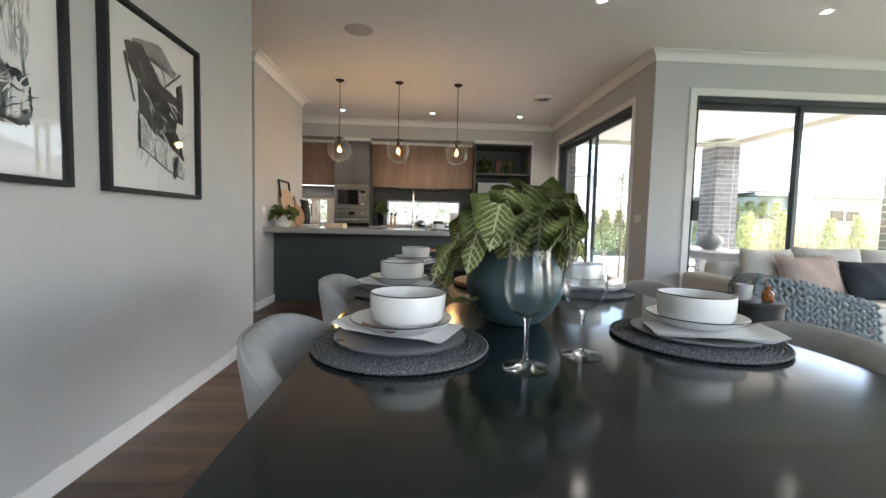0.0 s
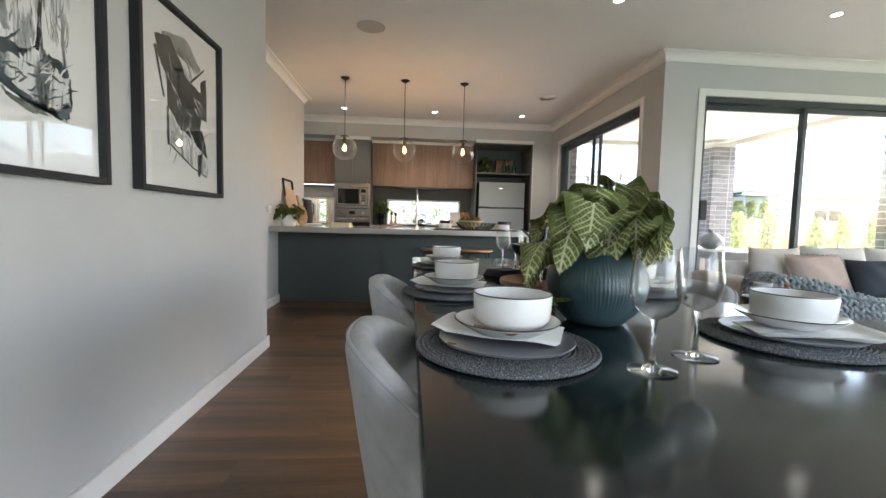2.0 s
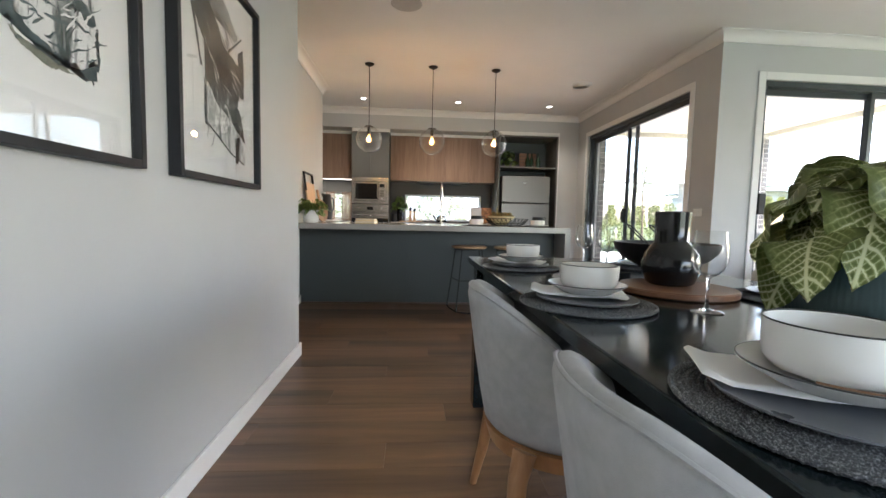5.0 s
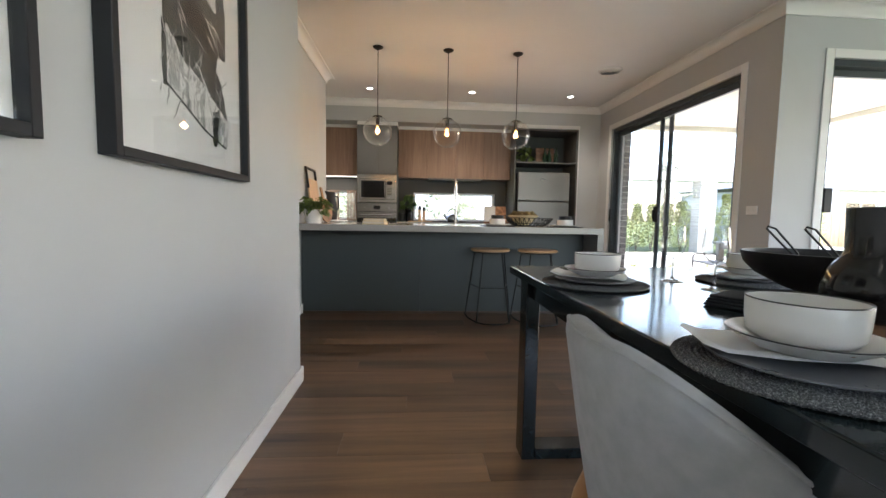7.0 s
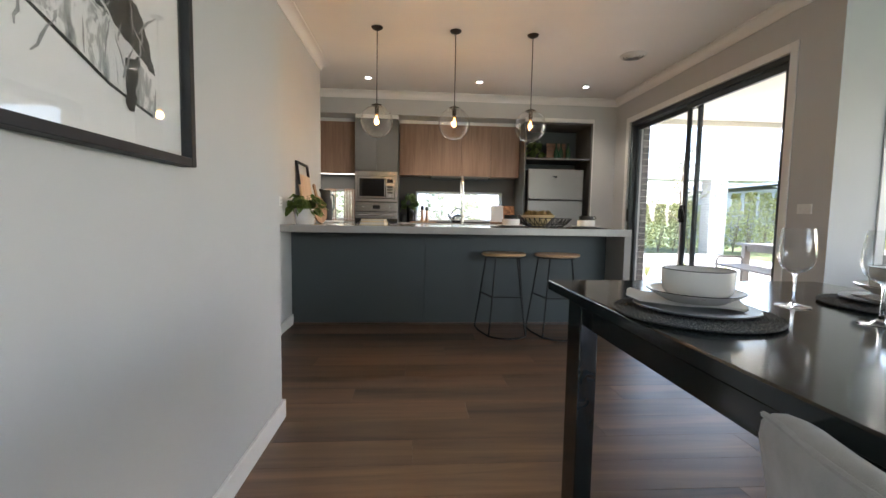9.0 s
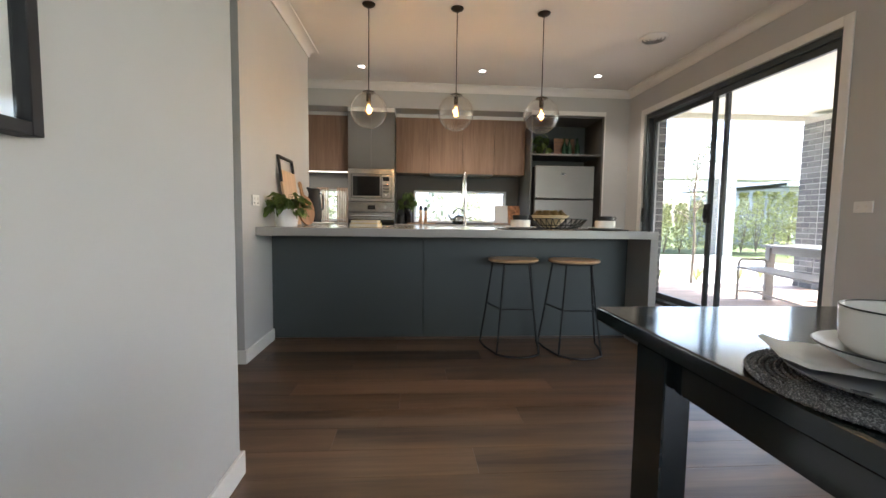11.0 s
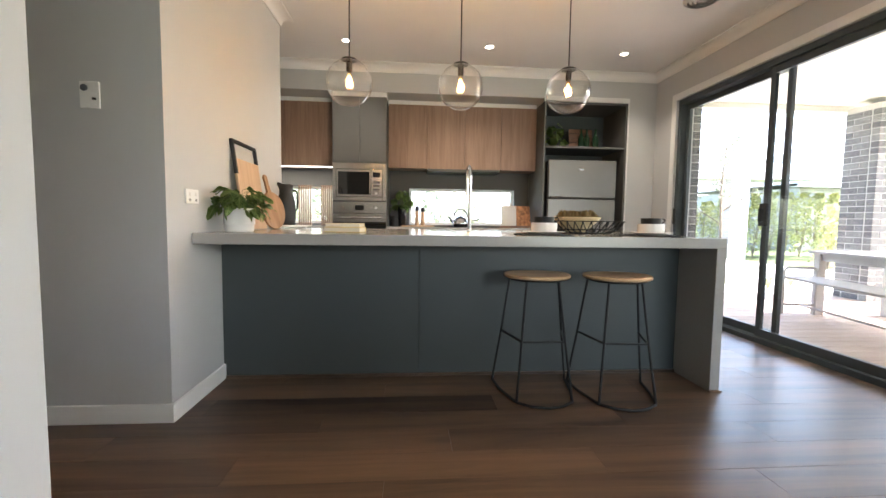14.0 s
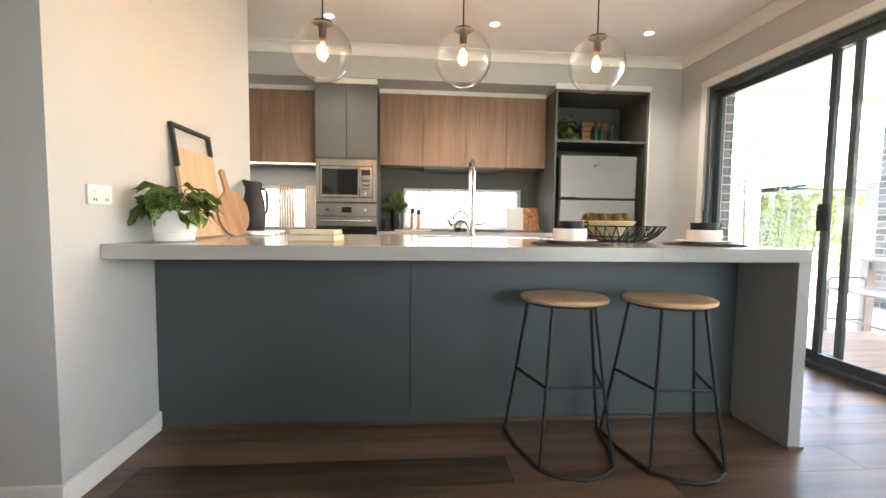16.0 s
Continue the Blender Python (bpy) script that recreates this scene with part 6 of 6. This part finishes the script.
for x, y in ((4.2, 5.3), (5.2, 5.6), (4.4, 7.2), (5.3, 7.0)):
    dl = thing("patio_downlight", x, y, 2.7, "round white downlight in the patio ceiling", "downlight", "patio downlights")
    bm = bmesh.new()
    lathe(bm, [(0, -0.004), (0.04, -0.004), (0.055, -0.006), (0.06, -0.001), (0, -0.001)], 28)
    part("trim_ring", bm, M_TRIM, dl)
    bm = bmesh.new()
    lathe(bm, [(0, -0.0065), (0.036, -0.0065), (0.036, -0.0045), (0, -0.0045)], 28)
    part("lens", bm, M_LED, dl, "glowing lens")


def brick_box(name, lx, ly, lz):
    return mesh_of(name, boxes((-lx / 2, -ly / 2, -lz / 2, lx / 2, ly / 2, lz / 2), bev=0.003), M_BRICKV)


def m_brick():
    m, t, b = nodes("grey_brick_varied")
    v = coords(t, shift=True)
    n = noise_node(t, v, 22, 5, 0.65)
    oi = t.nodes.new("ShaderNodeObjectInfo")
    ad = t.nodes.new("ShaderNodeMath")
    ad.operation = "MULTIPLY_ADD"
    ad.inputs[1].default_value = 0.45
    t.links.new(oi.outputs["Random"], ad.inputs[0])
    t.links.new(n, ad.inputs[2])
    t.links.new(ramp(t, ad.outputs[0], [(0.35, (0.07, 0.068, 0.07)), (0.65, (0.13, 0.125, 0.125)), (0.95, (0.21, 0.2, 0.195))]), b.inputs["Base Color"])
    b.inputs["Roughness"].default_value = 0.85
    bump(t, b, n, 0.6, 0.004)
    return m


M_BRICKV = m_brick()
BH, BS = 0.076, 0.086
STRETCH = brick_box("brick", 0.217, 0.1, BH)
HEADER = brick_box("brick", 0.104, 0.1, BH)
CORNER = brick_box("brick", 0.217, 0.104, BH)


def lay(parent, mesh, x, y, z, turn):
    o = new("brick", mesh)
    o.parent = parent
    o.matrix_basis = pose(x, y, z, 0, 0, turn)


def pier(x0, y0, top, label, base=DZ):
    """A square brick pier, 0.45 m wide, in running bond round a mortar core."""
    p = thing("brick_pier", x0 + 0.225, y0 + 0.225, base, label, "pier", "brick piers of the patio")
    part("mortar_core", boxes((-0.219, -0.219, 0, 0.219, 0.219, top - base)), M_MORTAR, p)
    n = int((top - base) / BS)
    for k in range(n):
        z = (k + 0.5) * BS
        for s in range(4):
            m = pose(0, 0, 0, 0, 0, 90 * s)
            rows = (((-0.1165 - 0.0, STRETCH), (0.054, HEADER)) if k % 2 else ((-0.1725, HEADER), (0.0, STRETCH)))
            for xx, me in rows:
                q = m @ Vector((xx, -0.175, 0))
                lay(p, me, q.x, q.y, z, 90 * s)
    return p


pier(5.495, 7.65, 2.62, "grey brick pier holding the patio roof")
pier(5.53, 4.34, 2.62, "grey brick pier beside the living room door")


def brick_skin(x0, x1, y, top, label):
    """A short run of brick veneer facing y, ends showing."""
    p = thing("brick_veneer", x0, y, DZ - 0.1, label, "brick wall", "brick veneer beside the doors")
    n = int((top - DZ + 0.1) / BS)
    w = x1 - x0
    part("mortar_core", boxes((0.004, 0.004, 0, w - 0.004, 0.1, top - DZ + 0.1)), M_MORTAR, p)
    for k in range(n):
        x = 0.1085 if k % 2 == 0 else 0.052
        first = True
        while x < w + 0.02:
            if k % 2 and first:
                lay(p, HEADER, 0.052, 0.05, (k + 0.5) * BS, 0)
                x = 0.104 + 0.01 + 0.1085
            else:
                if x + 0.1085 > w + 0.12:
                    break
                lay(p, STRETCH, x, 0.05, (k + 0.5) * BS, 0)
                x += 0.227
            first = False
    return p


bs1 = brick_skin(0.0, 0.9, 0.0, 2.68, "grey brick veneer beside the kitchen door")
bs1.matrix_basis = pose(2.585, 7.03, DZ - 0.1, 0, 0, 90)
bs2 = brick_skin(5.99, 6.5, 4.318, 2.68, "grey brick veneer beside the living room door")
# outdoor table, benches and pot
ot = thing("outdoor_table", 4.28, 6.02, DZ, "pale grey slatted outdoor dining table on the deck", "table", turn=-8)
for k in range(6):
    part("slat", boxes((-0.45 + 0.151 * k, -0.95, 0.70, -0.45 + 0.151 * k + 0.144, 0.95, 0.73), bev=0.003), M_GREYWOOD, ot)
for sx in (-1, 1):
    for sy in (-1, 1):
        part("leg", boxes((sx * 0.38 - 0.04, sy * 0.86 - 0.04, 0, sx * 0.38 + 0.04, sy * 0.86 + 0.04, 0.70), bev=0.003), M_GREYWOOD, ot)
    part("apron", boxes((sx * 0.38 - 0.015, -0.82, 0.62, sx * 0.38 + 0.015, 0.82, 0.7)), M_GREYWOOD, ot)
for sy in (-1, 1):
    part("apron", boxes((-0.34, sy * 0.86 - 0.015, 0.62, 0.34, sy * 0.86 + 0.015, 0.7)), M_GREYWOOD, ot)


def bench():
    b = thing("outdoor_bench", 0, 0, 0, "pale grey outdoor bench with looped metal ends", "bench", "outdoor benches")
    for k in range(3):
        part("slat", boxes((-0.19 + 0.13 * k, -0.85, 0.42, -0.19 + 0.13 * k + 0.122, 0.85, 0.445), bev=0.003), M_GREYWOOD, b)
    for sy in (-1, 1):
        pts = [(-0.17, sy * 0.82, 0.006), (-0.17, sy * 0.82, 0.5), (-0.14, sy * 0.82, 0.54), (0.14, sy * 0.82, 0.54), (0.17, sy * 0.82, 0.5), (0.17, sy * 0.82, 0.006)]
        part("end_loop", tube(bmesh.new(), pts, 0.016, 8), M_GREYWOOD, b)
        part("stretcher", tube(bmesh.new(), [(-0.17, sy * 0.82, 0.12), (0.17, sy * 0.82, 0.12)], 0.012, 8), M_GREYWOOD, b)
    part("stretcher", tube(bmesh.new(), [(0, -0.82, 0.12), (0, 0.82, 0.12)], 0.012, 8), M_GREYWOOD, b)
    return b


ob = bench()
ob.matrix_basis = pose(3.60, 6.1, DZ, 0, 0, -12)
copy_thing(ob, pose(4.98, 5.9, DZ, 0, 0, -8))
op = thing("outdoor_pot", 4.2, 5.88, DZ + 0.731, "round speckled grey ceramic pot on the outdoor table", "pot")
bm = bmesh.new()
lathe(bm, [(0, 0), (0.07, 0), (0.12, 0.03), (0.165, 0.09), (0.172, 0.13), (0.15, 0.18), (0.09, 0.225), (0.05, 0.24), (0.045, 0.27), (0.055, 0.285), (0.045, 0.285), (0.035, 0.25), (0, 0.2)], 44)
part("pot_body", bm, paint("speckled_grey_glaze", (0.22, 0.23, 0.24), 0.5, var=0.3, scale=25), op)


# ---- garden and neighbours ----
def foliage(bm, n, place, size, rq):
    """Many small folded leaves scattered by place(), which gives a point."""
    for k in range(n):
        p = Vector(place())
        d = Vector((rq.gauss(0, 1), rq.gauss(0, 1), rq.gauss(0.2, 0.8))).normalized()
        e = d.orthogonal().normalized()
        e.rotate(Matrix.Rotation(rq.uniform(0, 6.28), 3, d))
        s = size * rq.uniform(0.6, 1.3)
        a, b, c, f = bm.verts.new(p - d * s), bm.verts.new(p + e * s * 0.45), bm.verts.new(p + d * s), bm.verts.new(p - e * s * 0.45)
        bm.faces.new((a, b, c))
        bm.faces.new((a, c, f))


def shrub(x, y, z, h, r, seed, label="bright green upright shrub by the fence"):
    rq = random.Random(seed)
    s = thing("shrub", x, y, z, label, "shrub", "garden shrubs")
    bm = bmesh.new()
    for k in range(6):
        a = rq.uniform(0, 6.28)
        tube(bm, [(0, 0, 0), (0.3 * r * math.cos(a), 0.3 * r * math.sin(a), h * 0.45), (0.5 * r * math.cos(a + 0.4), 0.5 * r * math.sin(a + 0.4), h * rq.uniform(0.75, 0.95))], 0.018, 5, taper=lambda q: 1 - 0.7 * q)
    part("stems", bm, M_BARK, s)
    bm = bmesh.new()

    def place():
        q = rq.random() ** 0.8
        lob = 1 + 0.25 * math.sin(7 * q + seed)
        rr = r * lob * (1 - 0.65 * q) * math.sqrt(rq.random())
        a = rq.uniform(0, 6.28)
        return rr * math.cos(a), rr * math.sin(a), h * (0.08 + 0.95 * q)
    foliage(bm, int((700 if r < 0.5 else 330) * r / 0.35), place, 0.06, rq)
    part("crown", bm, M_SHRUB if r < 0.5 else M_PALEBUSH, s, smooth=0)


for k, x in enumerate((9.9, 11.0, 12.6, 13.5, 14.6, 15.9)):
    shrub(x, 12.3, -0.17, 1.62 + 0.12 * math.sin(k * 2.1), 0.38, 40 + k)
for k, x in enumerate((6.8, 7.4, 8.0, 8.6, 9.2, 9.8, 10.4, 11.0, 11.6, 12.2, 12.8, 13.4, 14.0, 14.6, 15.2)):
    shrub(x, 16.6, -0.17, 1.75 + 0.5 * min(1.0, max(0.0, (x - 9.0) / 3.0)), 0.45, 60 + k)
for k, (x, y, r, h) in enumerate(((-0.1, 10.2, 0.75, 2.0), (0.55, 10.8, 0.6, 1.7), (-0.9, 11.0, 0.7, 1.6), (-2.2, 10.0, 0.7, 2.0), (-3.0, 10.6, 0.7, 1.8))):
    shrub(x, y, -0.17, h, r, 80 + k, "pale green garden bush outside the kitchen window")


def young_tree(x, y, z, h, seed):
    rq = random.Random(seed)
    t = thing("young_tree", x, y, z, "slender young tree with sparse leaves", "tree")
    bm = bmesh.new()
    tube(bm, [(0, 0, 0), (0.02, 0.01, h * 0.3), (-0.02, 0.02, h * 0.65), (0.03, 0.0, h)], 0.03, 8, taper=lambda q: 1 - 0.8 * q)
    tips = []
    for k in range(14):
        zz = h * rq.uniform(0.4, 0.95)
        a = rq.uniform(0, 6.28)
        L = 0.55 * (1.15 - zz / h) + 0.15
        tip = (L * math.cos(a), L * math.sin(a), zz + L * 0.8)
        tube(bm, [(0, 0, zz), (tip[0] * 0.5, tip[1] * 0.5, zz + L * 0.35), tip], 0.01, 5, taper=lambda q: 1 - 0.7 * q)
        tips.append(((0, 0, zz), tip))
    part("trunk", bm, M_BARK, t)
    bm = bmesh.new()

    def place():
        a, b = rq.choice(tips)
        q = rq.uniform(0.35, 1.1)
        return [a[i] + (b[i] - a[i]) * q + rq.gauss(0, 0.07) for i in range(3)]
    foliage(bm, 420, place, 0.032, rq)
    part("crown", bm, M_PALEBUSH, t, smooth=0)


young_tree(4.3, 8.85, -0.1, 2.5, 4)
gt = random.Random(9)
for k, (x, y) in enumerate(((4.5, 9.0), (5.4, 9.1), (6.0, 9.3), (3.9, 9.2), (5.0, 9.6))):
    g = thing("grass_tuft", x, y, -0.1, "tuft of strappy green grass", "grass", "grass tufts by the deck")
    bm = bmesh.new()
    for i in range(26):
        a, L = gt.uniform(0, 6.28), gt.uniform(0.18, 0.34)
        c, s = math.cos(a), math.sin(a)
        w = 0.008
        v = [bm.verts.new((-s * w, c * w, 0)), bm.verts.new((s * w, -c * w, 0)), bm.verts.new((c * L * 0.35 + s * w, s * L * 0.35 - c * w, L * 0.75)), bm.verts.new((c * L * 0.35 - s * w, s * L * 0.35 + c * w, L * 0.75)), bm.verts.new((c * L * 0.7, s * L * 0.7, L * 0.85))]
        bm.faces.new((v[0], v[1], v[2], v[3]))
        bm.faces.new((v[3], v[2], v[4]))
    part("blades", bm, M_SHRUB, g, smooth=0)
# fence
fe = thing("fence", 0, 13.0, -0.17, "tall timber paling fence", "fence")
PAL = mesh_of("paling", boxes((-0.07, 0, 0, 0.07, 0.018, 1.48), bev=0.002), M_FENCE)
for k in range(96):
    o = new("paling", PAL)
    o.parent = fe
    o.location = (10.6 + 0.146 * k, 0.004 * (k % 2), 0)
for zz in (0.3, 1.15):
    part("rail", boxes((10.5, 0.024, zz, 24.8, 0.07, zz + 0.07)), M_FENCE, fe)
part("top_cap", boxes((10.5, -0.012, 1.482, 24.8, 0.05, 1.51)), M_FENCE, fe)


def house(name, x0, x1, y0, y1, eave, ridge, wall_mat, label, windows):
    h = thing(name, x0, y0, -0.17, label, "house")
    L, D = x1 - x0, y1 - y0
    e = eave + 0.17
    rows = []
    cur = 0.0
    for a, b, z0, z1 in windows:
        a, b, z0, z1 = a - x0, b - x0, z0 + 0.17, z1 + 0.17
        rows += [(cur, 0, 0, a, 0.25, e), (a, 0, 0, b, 0.25, z0), (a, 0, z1, b, 0.25, e)]
        cur = b
        wf = part("window", boxes((a, 0.05, z0, a + 0.06, 0.12, z1), (b - 0.06, 0.05, z0, b, 0.12, z1), ((a + b) / 2 - 0.03, 0.05, z0, (a + b) / 2 + 0.03, 0.12, z1), (a, 0.05, z0, b, 0.12, z0 + 0.06), (a, 0.05, z1 - 0.06, b, 0.12, z1)), M_TRIM, h)
        part("pane", boxes((a + 0.06, 0.07, z0 + 0.06, b - 0.06, 0.09, z1 - 0.06)), M_DARKGLASS, wf)
    rows += [(cur, 0, 0, L, 0.25, e), (0, D - 0.25, 0, L, D, e), (0, 0.25, 0, 0.25, D - 0.25, e), (L - 0.25, 0.25, 0, L, D - 0.25, e)]
    part("wall", boxes(*rows), wall_mat, h)
    o = 0.5
    part("gutter", boxes((-o, -o, e, L + o, -o + 0.12, e + 0.14), (-o, -o + 0.12, e + 0.02, L + o, 0, e + 0.04)), M_RENDER, h)
    bm = bmesh.new()
    q = D / 2 + o
    rz = ridge + 0.17
    n = int(q / 0.33)
    left, right = -o, L + o
    # courses of tiles as small steps up each slope
    for k in range(n):
        f0, f1 = k / n, (k + 1) / n
        z0, z1 = e + 0.14 + (rz - e - 0.14) * f0, e + 0.14 + (rz - e - 0.14) * f1
        i0, i1 = q * f0, q * f1
        for s in (0, 1):
            y_a, y_b = (-o + i0, -o + i1) if s == 0 else (D + o - i0, D + o - i1)
            v = [bm.verts.new(p) for p in ((left + i0, y_a, z0 + 0.03), (right - i0, y_a, z0 + 0.03), (right - i1, y_b, z1), (left + i1, y_b, z1), (left + i0, y_a, z0), (right - i0, y_a, z0))]
            bm.faces.new(v[:4])
            bm.faces.new((v[4], v[5], v[1], v[0]))
            x_a, x_b = (left + i0, left + i1) if s == 0 else (right - i0, right - i1)
            v = [bm.verts.new(p) for p in ((x_a, -o + i0, z0 + 0.03), (x_a, D + o - i0, z0 + 0.03), (x_b, D + o - i1, z1), (x_b, -o + i1, z1), (x_a, -o + i0, z0), (x_a, D + o - i0, z0))]
            bm.faces.new(v[:4])
            bm.faces.new((v[4], v[5], v[1], v[0]))
    part("roof", bm, M_ROOFTILE, h)
    return h


def m_wallbrick():
    m, t, b = nodes("far_brickwork")
    tc = t.nodes.new("ShaderNodeTexCoord")
    mp = t.nodes.new("ShaderNodeMapping")
    sp = t.nodes.new("ShaderNodeSeparateXYZ")
    t.links.new(tc.outputs["Object"], sp.inputs[0])
    ad = t.nodes.new("ShaderNodeMath")
    t.links.new(sp.outputs["X"], ad.inputs[0])
    t.links.new(sp.outputs["Y"], ad.inputs[1])
    cmb = t.nodes.new("ShaderNodeCombineXYZ")
    t.links.new(ad.outputs[0], cmb.inputs["X"])
    t.links.new(sp.outputs["Z"], cmb.inputs["Y"])
    t.links.new(cmb.outputs[0], mp.inputs["Vector"])
    br = t.nodes.new("ShaderNodeTexBrick")
    br.inputs["Scale"].default_value = 1.0
    br.inputs["Brick Width"].default_value = 0.24
    br.inputs["Row Height"].default_value = 0.086
    br.inputs["Mortar Size"].default_value = 0.008
    br.inputs["Color1"].default_value = (0.34, 0.33, 0.32, 1)
    br.inputs["Color2"].default_value = (0.42, 0.41, 0.4, 1)
    br.inputs["Mortar"].default_value = (0.55, 0.54, 0.52, 1)
    t.links.new(mp.outputs[0], br.inputs["Vector"])
    t.links.new(br.outputs["Color"], b.inputs["Base Color"])
    b.inputs["Roughness"].default_value = 0.9
    bump(t, b, br.outputs["Fac"], -0.5, 0.004)
    return m


M_FARBRICK = m_wallbrick()
house("neighbour_house", 16.6, 33.0, 20.0, 27.0, 2.65, 5.2, M_FARBRICK, "pale grey brick neighbour house with a tiled hip roof", ((17.5, 18.8, 1.1, 2.1), (20.4, 22.1, 1.1, 2.1), (24.0, 25.6, 1.1, 2.1)))
house("white_house", -2.5, 6.2, 15.0, 22.0, 2.75, 4.2, M_RENDER, "white rendered neighbour house with a low roof", ())
pr = thing("neighbour_porch", 9.3, 15.0, -0.17, "white porch beam on a brick pier next door", "porch")
part("beam", boxes((-3.0, 0, 2.6, 5.6, 0.5, 3.1)), M_RENDER, pr)
part("roof", boxes((-3.0, 0.5, 2.95, 5.6, 4.5, 3.1)), M_RENDER, pr)
for x in (0.1, 4.7):
    part("pier", boxes((x, 0.02, 0, x + 0.6, 0.48, 2.6)), M_FARBRICK, pr)

# ---- floor planks and deck boards ----
PW, PL = 0.19, 1.5
floor_ob = bpy.data.objects["floor"]


def plank_mesh(length, width, name, material, bev=0.0005):
    return mesh_of(name, boxes((-length / 2, -width / 2, -0.012, length / 2, width / 2, 0.0), bev=bev), material)


FULL = plank_mesh(PL - 0.0008, PW - 0.0008, "plank", M_PLANK)
rq = random.Random(17)
rest = bmesh.new()
spans = []
y = REAR_Y
row = 0
while y < 8.0:
    yc = y + PW / 2
    off = (row * 0.61) % PL
    x_lo = -4.6
    x_hi = RIGHT_X if yc < 4.05 else 2.27
    x = x_lo - off
    while x < x_hi:
        a, b = max(x, x_lo), min(x + PL, x_hi)
        if b - a > 0.02:
            near = 0.2 < yc < 7.2 and b > -1.9 and a < 2.3 and b - a > PL - 0.01
            if near:
                o = new("plank", FULL)
                o.parent = floor_ob
                o.location = ((a + b) / 2, yc, 0.0)
            else:
                spans.append((a + 0.0006, yc - PW / 2 + 0.0006, b - 0.0006, yc + PW / 2 - 0.0006))
        x += PL
    y += PW
    row += 1
verts, faces = [], []
for a, c, b, d in spans:
    k = len(verts)
    verts += [(a, c, -0.012), (b, c, -0.012), (b, d, -0.012), (a, d, -0.012), (a, c, 0), (b, c, 0), (b, d, 0), (a, d, 0)]
    faces += [(k + 4, k + 5, k + 6, k + 7), (k, k + 1, k + 5, k + 4), (k + 1, k + 2, k + 6, k + 5), (k + 2, k + 3, k + 7, k + 6), (k + 3, k, k + 4, k + 7)]
me = bpy.data.meshes.new("planks")
me.from_pydata(verts, [], faces)


def m_plank_rest():
    m = M_PLANK.copy()
    m.name = "floor_plank_wood_joined"
    t = m.node_tree
    geo = t.nodes.new("ShaderNodeNewGeometry")
    for lk in list(t.links):
        if lk.from_node.type == "OBJECT_INFO":
            t.links.new(geo.outputs["Random Per Island"], lk.to_socket)
    return m


me.materials.append(m_plank_rest())
o = new("planks", me)
o.parent = floor_ob
o["kind"] = "stuff"
deck = thing("deck", 0, 0, DZ, "pale timber deck boards outside the doors", "deck", kind="structure")
DB = mesh_of("deck_board", boxes((-1.885, -0.066, -0.025, 1.885, 0.066, 0.0), bev=0.003), M_DECK)
y = 4.42
while y < 8.4:
    o = new("deck_board", DB)
    o.parent = deck
    o.location = (4.38, y, 0)
    y += 0.138
